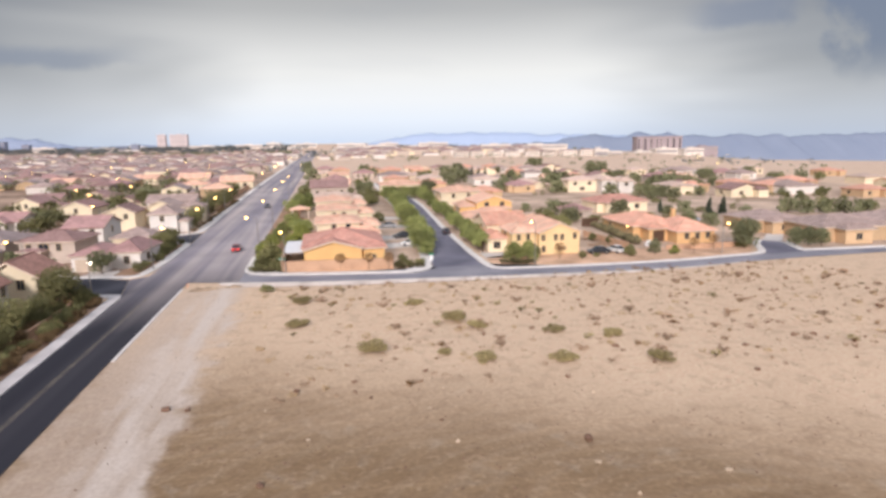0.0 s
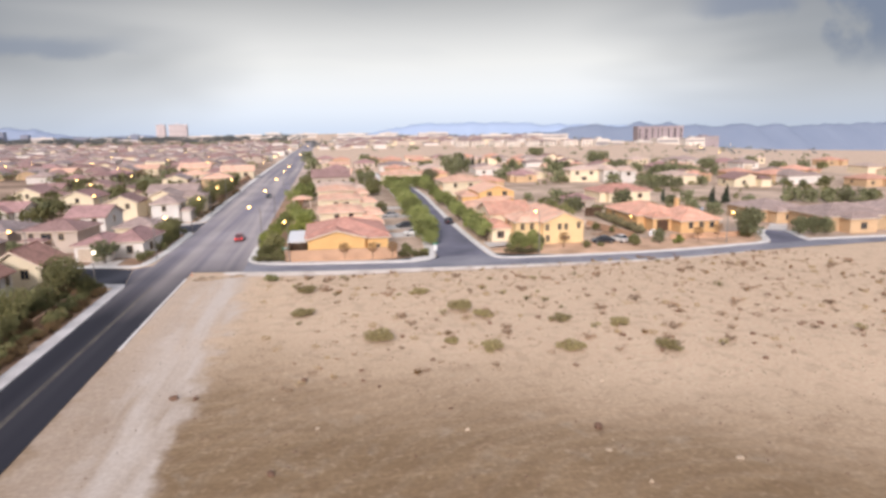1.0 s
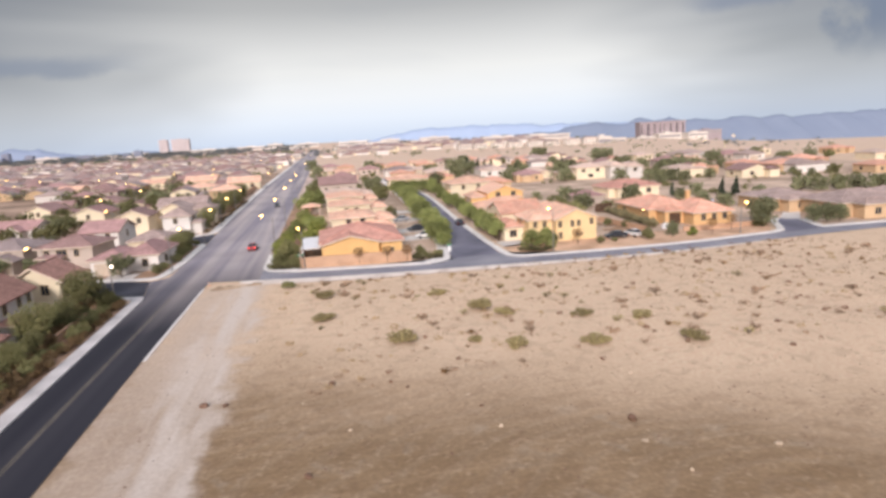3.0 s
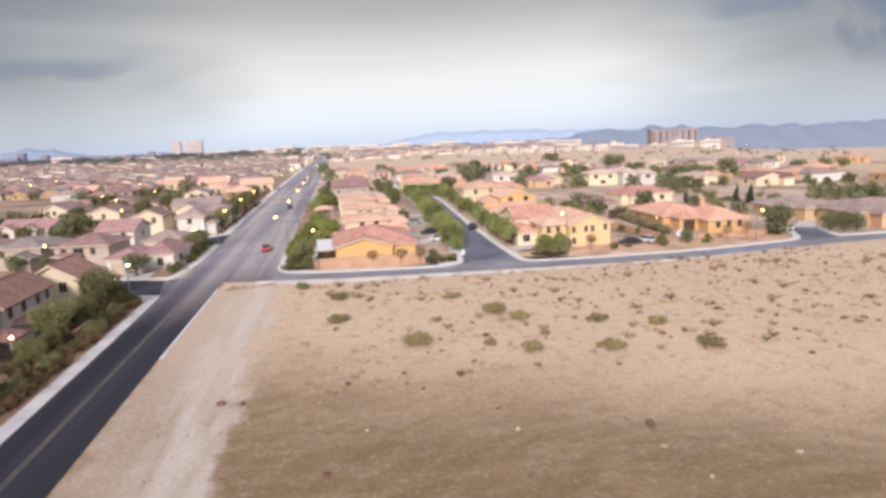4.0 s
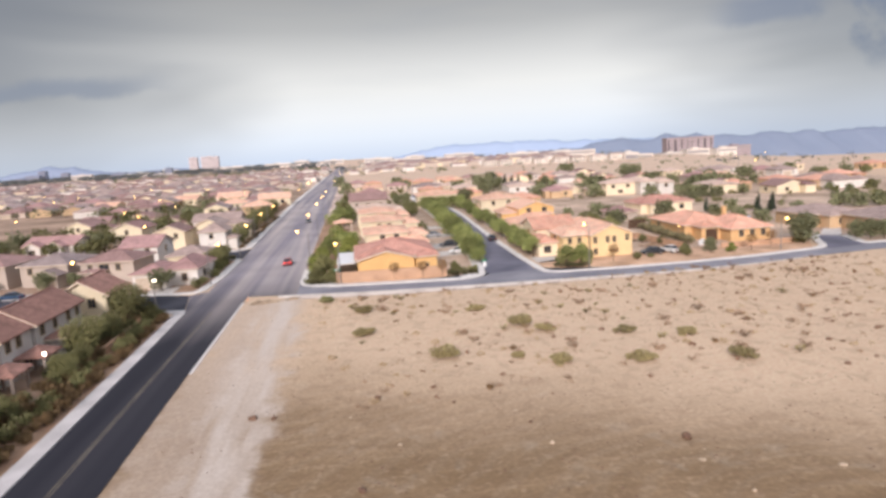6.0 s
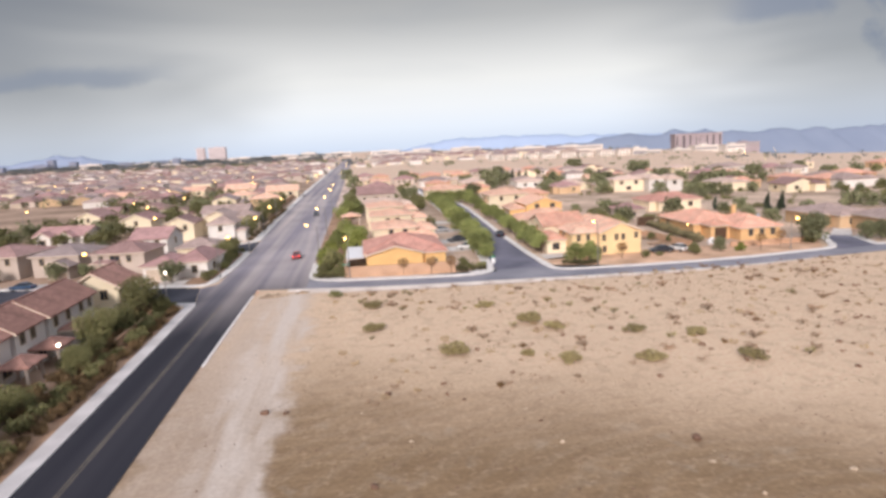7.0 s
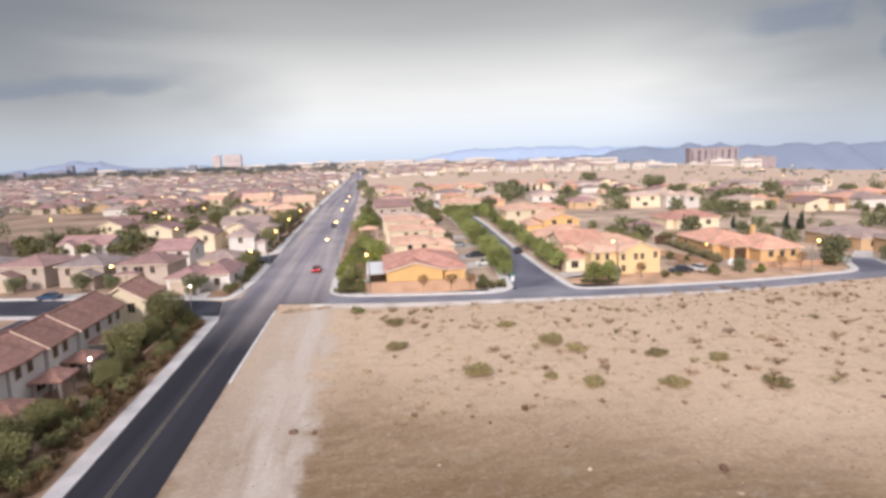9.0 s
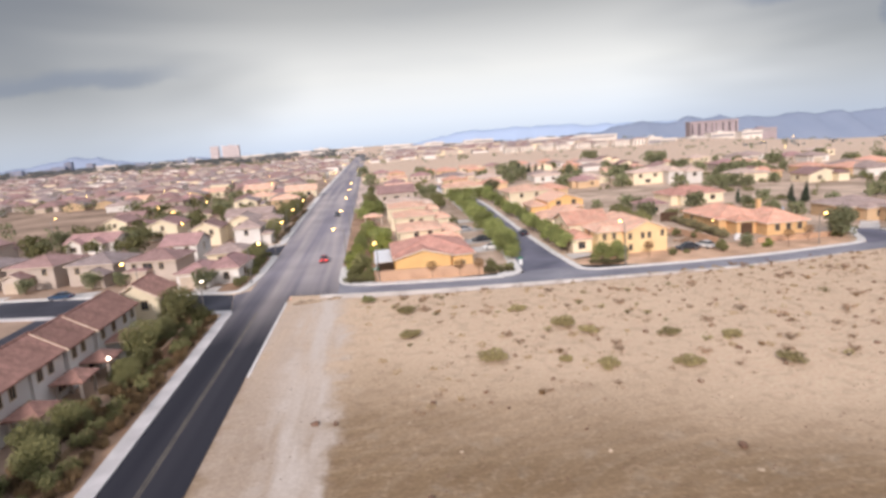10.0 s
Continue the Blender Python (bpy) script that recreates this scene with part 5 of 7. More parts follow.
house(at(-57.2, 174, 0), "two-storey cream stucco house with a brown gable roof", M_CREAM, R_BROWN, [(0, 0, 7.6, 9.4, 4.9, 1.9, "gy")], [win(0, "s", 2.4, 3.8, W2), win(0, "s", 5.4, 3.8, W2)], group="west houses")
house(at(-44, 166), "two-storey cream stucco house with a mauve-brown roof", M_PALE, R_TAN, [(0, 0, 6.5, 9, 4.9, 2.0, "hip"), (6.5, 1, 9, 8, 3.0, 0.8, "hip")], [win(0, "s", 3, 3.8, W2), win(0, "e", 4, 3.8, W2)], group="west houses")
house(at(-50.2, 184.5), "two-storey cream stucco house with a tan gable roof", M_CREAM, R_TAN, [(0, 0, 9, 10, 4.9, 2.0, "gy"), (9, 2, 15, 9, 4.6, 1.6, "hip")], [win(0, "s", 4, 3.8, W2)], group="west houses")
house(at(-54, 202), "two-storey pale stucco house with a tan roof", M_PALE, R_TAN, [(0, 0, 14, 10, 4.9, 1.9, "gx")], [win(0, "s", 4, 3.8, W2), win(0, "s", 9, 3.8, W2)], group="west houses")
house(at(-48, 254), "two-storey tan stucco house with a salmon roof", M_TAN, R_SALMON, [(0, 0, 11, 11, 4.9, 1.9, "hip")], [win(0, "s", 4, 3.8, W2), win(0, "s", 8, 3.8, W2)], group="west houses")
house(at(-62, 279), "two-storey cream stucco house with a salmon roof", M_CREAM, R_SALMON, [(0, 0, 12, 11, 4.9, 1.9, "hip")], [win(0, "s", 4, 3.8, W2), win(0, "s", 8, 3.8, W2)], group="west houses")

# the wide estate beyond: ten plans, set along its streets
PLANS = [
    (M_BEIGE, R_BROWN, [(-5.5, -5, 5.5, 6, 4.8, 1.8, "hip"), (-4.5, -8, 1, -5, 3, 0.9, "gy")], [win(0, "s", 8, 3.7), win(0, "e", 4, 3.7), win(0, "w", 4, 3.7), (1, "s", 2.7, 1.1, 4.4, 2.2, "garage_door")], "beige", "brown"),
    (M_CREAM, R_SALMON, [(-6, -5, 6, 6, 3.2, 2.0, "gx")], [win(0, "s", 3, 1.7), win(0, "s", 9, 1.7), win(0, "e", 5, 1.7)], "cream", "salmon"),
    (M_PALE, R_TAN, [(-5.5, -6, 5.5, 6, 3.1, 2.0, "hip"), (-5, -9, 0.5, -6, 3, 1.0, "hip")], [win(0, "s", 8, 1.6), (1, "s", 2.7, 1.1, 4.4, 2.2, "garage_door")], "pale", "tan"),
    (M_CREAM, R_BROWN, [(-6, -5, 6, 5, 3.1, 2.0, "gy"), (3, -8, 7, 4, 3.0, 1.1, "hip")], [win(0, "s", 4, 1.6), win(0, "w", 4, 1.6)], "cream", "brown"),
    (M_BEIGE, R_PINK, [(-6.5, -5.5, 6.5, 5.5, 3.2, 2.2, "hip")], [win(0, "s", 3, 1.7), win(0, "s", 6.5, 1.7), win(0, "s", 10, 1.7), win(0, "e", 5, 1.7)], "beige", "dusty pink"),
    (M_CREAM, R_GREY, [(-5, -6, 5, 6, 4.6, 1.9, "gy"), (5, -4, 9, 5, 3, 1.1, "hip")], [win(0, "s", 3, 3.6), win(0, "s", 7, 3.6), win(0, "e", 4, 3.6)], "cream", "grey-brown"),
    (M_BEIGE, R_BROWN, [(-6, -5, 6, 5.5, 3.1, 2.0, "hip"), (-5, -8, 0.5, -5, 3, 0.9, "hip")], [win(0, "s", 8.5, 1.6), win(0, "e", 5, 1.6), (1, "s", 2.7, 1.1, 4.4, 2.2, "garage_door")], "dusty beige", "brown"),
    (M_TAN, R_GREY, [(-5.5, -6, 5.5, 6, 3.2, 2.1, "gx")], [win(0, "s", 3, 1.6), win(0, "s", 8, 1.6), win(0, "w", 5, 1.6)], "dusty tan", "grey"),
    (M_CREAM, R_PALE, [(-6.5, -5, 6.5, 6, 3.4, 1.8, "hip"), (-6, -7.5, -1, -5, 3, 0.8, "hip")], [win(0, "s", 8, 1.8), win(0, "s", 11, 1.8), (1, "s", 2.5, 1.1, 4.0, 2.2, "garage_door")], "cream", "pale rose"),
    (M_TAN, R_CORAL, [(-6, -5.5, 6, 5.5, 3.2, 1.9, "hip"), (2, -8, 6, -5.5, 3, 0.8, "hip")], [win(0, "s", 3, 1.7), win(0, "w", 4, 1.7)], "warm tan", "coral"),
]
plans = []
for k, (wm, rm, bl, op, wn_, rn_) in enumerate(PLANS):
    plans.append(house(at(-112 - 15 * k, 176 + 3 * k, 176), "%s stucco estate house with a %s tile roof" % (wn_, rn_), wm, rm, bl, op, group="estate houses", trim=False))
estate = []
for row in range(13):
    y = 172 + row * 19 + row * row * 0.55
    for col in range(24):
        x = -52 - col * 15.5 - (row % 3) * 4
        if x < -0.9 * y - 10 or (x > -104 and y < 218) or (x > -66 and y < 300):
            continue
        if rnd.random() < 0.2 or in_west_lot(x, y):
            continue
        estate.append((x + rnd.uniform(-2.5, 2.5), y + rnd.uniform(-3, 3), rnd.choice((0, 90, 180, 270)) + rnd.uniform(-4, 4), rnd.uniform(0.9, 1.08)))
for k, p in enumerate(estate):
    scatter(plans[rnd.choice((2, 3, 6, 6, 7, 7, 4, 4, 0))], [p])
house(at(-93, 181, -10), "single-storey pale stucco house with two white gables and a pink roof", M_PALE, R_PINK, [(0, 0, 14, 9, 3.2, 1.9, "gx"), (2, -2.5, 6, 0, 3.1, 1.3, "gy"), (8, -2.5, 12, 0, 3.1, 1.3, "gy")], [win(1, "s", 2, 1.6), win(2, "s", 2, 1.6)], group="west houses")
house(at(-97, 216, -8), "two-storey cream stucco house with a brown gable roof", M_CREAM, R_BROWN, [(0, 0, 8, 10, 4.6, 1.9, "gy"), (8, 1, 15, 9, 3.0, 1.6, "hip")], [win(0, "s", 4, 3.6, W2)], group="west houses")
house(at(-76, 196, -6), "two-storey pale stucco house with a brown tile roof", M_CREAM, R_PINK, [(0, 0, 9, 10, 4.6, 1.9, "gy")], [win(0, "s", 4.5, 3.6, W2)], group="west houses")
scatter(plans[1], [(-98, 374, -6, 1.1), (-137, 364, -6, 1.0), (-69, 356, 0, 1.3), (-43, 322, 4, 1.25)])
scatter(plans[5], [(-60, 270, 0, 0.95), (-46, 275, 4, 0.95)])
# houses north and east

north = [(0, 398, 0), (23, 382, 0), (35, 322, 90), (52, 312, 0), (85, 390, 0), (89, 268, 90), (138, 344, 0), (150, 319, 0), (112, 296, 0), (52, 350, 0), (118, 345, 90),
         (48, 282, 0), (5, 290, 0), (5, 330, 90), (60, 232, 0), (150, 205, 0), (172, 215, 90), (195, 232, 0), (190, 190, 0), (225, 210, 0), (240, 240, 90), (205, 330, 0), (240, 320, 0), (265, 290, 0), (255, 205, 0), (100, 400, 0), (130, 405, 0), (60, 430, 0), (30, 440, 0), (0, 450, 0), (125, 300, 90), (182, 345, 0), (290, 250, 0)]
for yy, x0 in ((372, 10), (402, 44), (432, -6)):
    for k in range(8):
        if rnd.random() > 0.25:
            north.append((x0 + 17.5 * k + rnd.uniform(-3, 3), yy + rnd.uniform(-9, 9), rnd.choice((0, 0, 90))))
for _ in range(22):
    x, y, t = 62 + 150 * rnd.random(), 196 + 150 * rnd.random(), rnd.choice((0, 90))
    if not (50 < x < 130 and y < 262):
        north.append((x, y, t))
# paler roof colours favoured here, the lift of distance haze put into them
for x, y, t in north:
    scatter(plans[rnd.choice((1, 2, 8, 8, 9, 9, 3, 4, 2))], [(x, y, t + rnd.uniform(-5, 5), rnd.uniform(0.85, 1.02))])
house(at(30, 256), "single-storey cream stucco house with an orange tile roof", M_CREAM, R_SALMON, [(-8, -5, 8, 6, 4.4, 1.9, "hip"), (-5, -7.5, 1, -5, 3, 0.7, "hip")], [win(0, "s", 4, 2.9, W2), win(0, "s", 11, 2.9, W2)])
house(at(37, 346), "single-storey pale stucco house with a blue-grey roof", M_PALE, R_GREY, [(-8, -5, 8, 6, 3.3, 1.9, "hip")], [win(0, "s", 4, 1.7, W2), win(0, "s", 11, 1.7, W2)])
house(at(70.5, 291, -8), "low pale stucco house with a pale roof", M_PALE, R_PALE, [(0, 0, 13, 10, 3.2, 1.3, "hip")], [win(0, "s", 4, 1.6), win(0, "s", 9, 1.6)], group="east block houses")
house(at(75, 249, -4), "single-storey tan stucco house with a pink tile roof", M_TAN, R_PINK, [(0, 0, 11.5, 10, 3.1, 1.8, "hip"), (2, -2, 6, 0, 2.8, 0.7, "hip")], [win(0, "s", 8.5, 1.6, W2)], group="east block houses")
house(at(98.5, 242, -6), "two-storey cream stucco house with a pale salmon roof", M_CREAM, R_PALE, [(0, 0, 13, 10, 4.8, 1.6, "hip"), (-7, 2, 0, 9, 3.0, 1.2, "hip")], [win(0, "s", 3, 3.6), win(0, "s", 9, 3.6), win(0, "s", 6, 1.4, W3)], group="east block houses")
house(at(109.4, 231, -6), "two-storey pale stucco house with a pale grey roof", M_PALE, R_PALE, [(0, 3, 6, 12, 5.2, 1.6, "hip"), (6, 0, 12, 11, 4.8, 1.6, "hip")], [win(1, "s", 3, 3.6), win(0, "s", 3, 3.8)], group="east block houses")
house(at(64.8, 158, 0), "small single-storey house with a pink tile roof", M_BEIGE, R_PINK, [(0, 0, 6.5, 8, 2.8, 1.4, "hip")], [win(0, "s", 3, 1.5)], group="east block houses")
house(at(79.7, 173), "single-storey cream stucco house with a red tile roof", M_CREAM, R_RED, [(0, 0, 16.4, 11, 3.0, 1.9, "hip"), (2, -2.4, 7, 0, 3.0, 0.6, "hip")], [win(0, "s", 9, 1.6), win(0, "s", 13, 1.6)])
house(at(97.5, 126.0), "single-storey tan stucco house with a tan tile roof", M_TAN, R_TAN, [(0, 0, 12, 12, 2.9, 1.8, "hip"), (2, -3, 7, 0, 2.8, 0.9, "hip")], [win(0, "s", 9, 1.6), win(1, "s", 3, 1.5)], group="east corner houses")
house(at(101.5, 111.0, -4), "single-storey tan stucco house with a brown tile roof", M_TAN, R_TAN, [(0, 0, 16, 13, 3.1, 2.0, "hip"), (3, -3, 9, 0, 3, 1.0, "hip")], [win(0, "s", 11, 1.6), win(1, "s", 3, 1.5)], group="east corner houses")
house(at(121, 113.5), "single-storey tan stucco house with a tan tile roof", M_TAN, R_TAN, [(0, 0, 16, 13, 3.1, 2.0, "hip")], [win(0, "s", 5, 1.6), win(0, "s", 11, 1.6)], group="east corner houses")

# trees through the estate
blobs = []
for _ in range(170):
    y = 166 + 170 * rnd.random()
    x, s = -50 - rnd.random() * (0.95 * y - 24), rnd.uniform(0.7, 1.6)
    if in_west_lot(x, y):
        continue
    for _k in range(3):
        blobs.append((x + rnd.uniform(-1.6, 1.6) * s, y + rnd.uniform(-1.6, 1.6) * s, rnd.uniform(1.6, 3.0) * s, rnd.uniform(1.1, 2.0) * s, rnd.uniform(1.0, 1.7) * s))
tagged(new("estate_trees", leaf_mesh("estate_trees", blobs, 26000, 0.42, 91, F_OLIVE)), "dark trees and bushes between the estate houses", "trees", kind="stuff")


# ---- lamps ----
def glow(name, col, strength):
    m = bpy.data.materials.new(name)
    m.use_nodes = True
    b = m.node_tree.nodes["Principled BSDF"]
    b.inputs["Base Color"].default_value = rgb(col)
    b.inputs["Emission Color"].default_value, b.inputs["Emission Strength"].default_value = rgb(col), strength
    return m


M_SODIUM = glow("sodium_lens", (1.0, 0.58, 0.18), 9.0)
M_LANTERN = glow("white_lantern", (1.0, 0.86, 0.70), 7.0)
M_POLE = surface("galvanised_steel", (0.32, 0.30, 0.28), None, 1.0, 10.0, 0.5, 0.05, 0.1, metal=0.6)


def street_lamp(m, label, height=7.6, arm=1.8, light=M_SODIUM):
    """A tapered pole whose curved arm reaches along local +x to a lit head."""
    r = root("street_lamp", m, label, "street lamp", "street lamps")
    bm = bmesh.new()
    tube(bm, [(0, 0, -0.1), (0, 0, 0.25)], [0.20, 0.20], 8)
    tube(bm, [(0, 0, 0.25), (0, 0, height * 0.6), (0, 0, height - 0.5)], [0.11, 0.085, 0.065], 8)
    part("pole", bm, M_POLE, r)
    bm = bmesh.new()
    tube(bm, [(0, 0, height - 0.55), (arm * 0.35, 0, height - 0.05), (arm, 0, height + 0.12)], [0.05, 0.045, 0.04], 6)
    part("arm", bm, M_POLE, r)
    bm = bmesh.new()
    box(bm, arm - 0.1, -0.17, height + 0.04, arm + 0.65, 0.17, height + 0.2)
    part("head", bm, M_POLE, r)
    bm = bmesh.new()
    bmesh.ops.create_uvsphere(bm, u_segments=12, v_segments=8, radius=0.27)
    for v in bm.verts:
        v.co = Vector((arm + 0.28 + v.co.x, v.co.y * 0.85, height - 0.06 + v.co.z * 0.9))
    part("lens", bm, light, r, "glowing lamp lens", True)
    return r


lamp = street_lamp(pose(-31.4, 118.5, 0), "tall steel street lamp with a glowing sodium head", 7.6)
for y in (150, 179.6, 208.5, 313.7, 388, 424, 560, 760):
    copy_thing(lamp, pose(-31.4 if y < 160 else -32.2, y, 0))
for y in (129.5, 165, 205, 243, 279.5, 420, 640):
    copy_thing(lamp, pose(-13.9, y, 0, 0, 0, 180))
street_lamp(pose(-35.2, 99.0, 0, 0, 0, 100), "short steel street lamp with a glowing white head", 5.0, 1.0, M_LANTERN)
copy_thing(lamp, pose(-7.4, 108.6, 0, 0, 0, -100))
copy_thing(lamp, pose(36.5, 104.7, 0, 0, 0, 90))
street_lamp(pose(74.6, 105.6, 0, 0, 0, -90), "steel street lamp with a glowing sodium head", 6.1, 1.2)
for x, y in ((-48.4, 109.5), (-55, 165), (-68.5, 205), (-71, 240), (-141, 452), (-92, 300), (-84, 226), (-160, 380), (-90, 380), (-60, 330), (-160, 350), (-75, 430), (-118, 345), (-210, 450), (-110, 520), (-60, 560), (-112, 214), (-230, 380),
             (205, 300), (250, 380), (300, 420)):
    copy_thing(lamp, pose(x, y, 0, 0, 0, rnd.uniform(0, 360)))

# the hedge along the garden of the long house
hedge = shrub(at(63.8, 119), "clipped olive-green hedge bush", F_GREY, 1.25, 1.7, 620, 0.18, 64, group="hedge bushes")
scatter(hedge, [(63.8 + (y - 119) * 0.1, y, rnd.uniform(0, 360), rnd.uniform(0.9, 1.15)) for y in range(121, 153, 2)])
scatter(street[0], [(23 + 3.5 * k, 238 + rnd.uniform(-2, 2), 60 * k, 1.0) for k in range(5)])

# the dark board gate, lantern post and white pots of the same garden
gate = root("garden_gate", at(63.4, 146.4, -4), "tall dark board gate between garden walls", "gate")
for k in range(11):
    bm = bmesh.new()
    box(bm, 0.4 * k, -0.03, 0.05, 0.4 * k + 0.36, 0.03, 2.25 + 0.06 * (k % 2))
    part("board", bm, M_DOOR, gate)
for z in (0.5, 1.8):
    bm = bmesh.new()
    box(bm, 0, 0.03, z, 4.36, 0.09, z + 0.12)
    part("rail", bm, M_DOOR, gate)
post = root("lantern_post", at(64.8, 125.0), "garden lantern glowing on a thin dark post", "lantern")
bm = bmesh.new()
tube(bm, [(0, 0, -0.1), (0, 0, 2.8)], [0.05, 0.04], 8)
part("post", bm, M_POLE, post)
bm = bmesh.new()
bmesh.ops.create_icosphere(bm, subdivisions=2, radius=0.14, matrix=pose(0, 0, 2.95))
part("globe", bm, M_SODIUM, post, "glowing glass globe", True)
for x, y, k in ((64.6, 116.0, 1.0), (65.3, 116.4, 1.25), (66.2, 115.6, 0.9)):
    pot = root("plant_pot", at(x, y, 0, k), "large white glazed garden pot before the house", "plant pot", "white pots")
    bm = bmesh.new()
    tube(bm, [(0, 0, 0), (0, 0, 0.25), (0, 0, 0.75), (0, 0, 0.95), (0, 0, 1.0)], [0.24, 0.36, 0.46, 0.36, 0.42], 14)
    part("pot_body", bm, M_WHITE, pot, "", True)

# more garden greenery through the east blocks
est_olive = tree(at(58, 128), "olive-green garden tree beside a house", F_OLIVE, 4.2, 2.5, 0.4, 700, 0.34, 95, 8, group="east garden trees")
est_olive.matrix_basis = at(55.5, 150)
scatter(est_olive, [(x, y, rnd.uniform(0, 360), rnd.uniform(0.6, 1.15)) for x, y in ((56, 141), (57, 158), (58, 240), (64, 262), (96, 240), (116, 250), (140, 222), (150, 262),
                                                                                            (162, 256), (160, 192), (178, 196), (146, 160), (152, 150), (170, 150), (188, 160), (200, 180), (210, 200), (20, 252), (10, 268), (44, 268), (46, 290), (16, 310), (22, 345), (66, 330), (96, 330), (128, 318), (160, 340), (186, 310), (220, 270), (236, 262), (66, 396), (112, 398), (-8, 256), (-9, 270), (-7.5, 310))])


# ---- the desert plants and stones ----
creosote = shrub(at(-4.0, 87.4), "grey-green creosote bush on the sand", F_SCRUB, 1.75, 0.9, 1100, 0.12, 101, group="creosote bushes")
scatter(creosote, [(4.2, 65.0, 40, 1.12), (25.7, 66.9, 80, 0.78), (31.7, 63.9, 120, 0.8), (33.1, 55.7, 200, 0.9), (15.2, 74.5, 20, 1.1), (17.4, 70.8, 220, 0.8), (23.2, 57.6, 60, 0.9), (15.5, 59.5, 150, 0.85), (-4.1, 76.2, 310, 0.95), (11.7, 62.4, 10, 0.55), (11.3, 82.7, 100, 0.8)])
tuft = shrub(at(-9.5, 95.7), "dense olive bush at the edge of the sand", F_OLIVE, 1.25, 0.95, 600, 0.13, 102, group="creosote bushes")
dry = shrub(at(-1.6, 87.6), "small brown dry desert brush", F_DRY, 0.78, 0.5, 130, 0.09, 103, group="dry brush")
scatter(dry, [(52.5 + 6 * rnd.random(), 115 + 15 * rnd.random(), rnd.uniform(0, 360), rnd.uniform(0.8, 1.5)) for _ in range(16)])
rust = shrub(at(3.0, 95.1), "small rust-brown desert brush", F_RUST, 0.5, 0.38, 80, 0.085, 104, group="dry brush")
sage = shrub(at(0.0, 84.6), "small grey-green desert brush", F_SCRUB, 0.6, 0.5, 100, 0.085, 105, group="dry brush")
scatter(sage, [(1.8, 93.2, 0, 1), (8.4, 82.3, 40, 0.8), (22.5, 80, 80, 1.0), (24.7, 76.4, 10, 1.1), (39, 55.4, 60, 1.1), (20.3, 83, 5, 1.1)])
for k in range(150):
    x = -9 + 92 * rnd.random() ** 0.9
    y = 96.5 - 44 * rnd.random() ** 1.15
    s = rnd.uniform(0.4, 1.25)
    if x < 4 and y < 66:
        continue
    scatter((dry, dry, dry, rust, rust, sage)[rnd.randrange(6)], [(x, y, rnd.uniform(0, 360), s)])




def straw_tufts():
    """Golden tufts of dead grass between the bushes."""
    rng = np.random.default_rng(16)
    blobs = [(rng.uniform(-10, 80), 96 - 42 * rng.random() ** 1.3, 0.2, rng.uniform(0.18, 0.6), rng.uniform(0.15, 0.32)) for _ in range(150)]
    return tagged(new("straw_tufts", leaf_mesh("straw_tufts", blobs, 7500, 0.075, 16, F_STRAW)), "golden tufts of straw grass on the sand", "dead grass", kind="stuff")


def rust_tufts():
    """Low red-brown brush, a hand or two across."""
    rng = np.random.default_rng(18)
    blobs = [(-6 + 90 * rng.random() ** 0.7, 97 - 46 * rng.random() ** 1.2, 0.12, rng.uniform(0.14, 0.38), rng.uniform(0.12, 0.26)) for _ in range(190)]
    return tagged(new("rust_tufts", leaf_mesh("rust_tufts", blobs, 8000, 0.07, 18, F_REDBRUSH)), "low red-brown brush on the sand", "brush", kind="stuff")


straw_tufts()
rust_tufts()


def stone(m, size, seed, label):
    bm = bmesh.new()
    bmesh.ops.create_icosphere(bm, subdivisions=2, radius=size)
    for v in bm.verts:
        n = noise.noise(v.co * (1.6 / size) + Vector((seed, 0, 0)))
        v.co = Vector((v.co.x * (1 + 0.35 * n), v.co.y * (0.8 + 0.35 * n), v.co.z * (0.55 + 0.3 * n) + size * 0.2))
    ob = part("stone", bm, M_STONE)
    ob.matrix_basis = m
    return tagged(ob, label, "stone", "stones")


M_STONE = surface("desert_stone", (0.20, 0.12, 0.085), None, 2.0, 9.0, 0.9, 0.4, 0.2)
for k, (x, y, s) in enumerate(((-14.2, 54.0, 0.42), (-12.4, 53.6, 0.25), (18.8, 41.5, 0.4), (-5.1, 40.0, 0.33), (-3.4, 55.6, 0.3), (8.5, 47, 0.18), (3.2, 52.6, 0.2), (40.5, 51, 0.3), (44, 57.5, 0.3))):
    stone(at(x, y, 40 * k), s, k * 1.7, "brown desert stone lying on the sand")


def pebbles():
    """Loose stones and broken crust over the open ground, too many to count."""
    rng = np.random.default_rng(5)
    n = 2600
    xs, ys = -21 + 105 * rng.random(n) ** 0.75, 32 + 66 * rng.random(n)
    verts, faces = [], []
    for x, y in zip(xs, ys):
        s, h = rng.uniform(0.04, 0.13), rng.uniform(0.03, 0.09)
        a, i = rng.uniform(0, 6.28), len(verts)
        z = 0.28 * noise.noise((x * 0.09, y * 0.09, 0.3)) + 0.13 * noise.noise((x * 0.33, y * 0.33, 4.1)) - 0.03
        ring = [(x + s * math.cos(a + k * 1.2566) * rng.uniform(0.7, 1.2), y + s * math.sin(a + k * 1.2566), z) for k in range(5)]
        verts += ring + [(x, y, z + h)]
        faces += [(i + k, i + (k + 1) % 5, i + 5) for k in range(5)]
    me = bpy.data.meshes.new("pebbles")
    me.from_pydata(verts, [], faces)
    me.materials.append(M_STONE)
    return tagged(new("pebbles", me), "scattered small brown stones on the sand", "pebbles", kind="stuff")


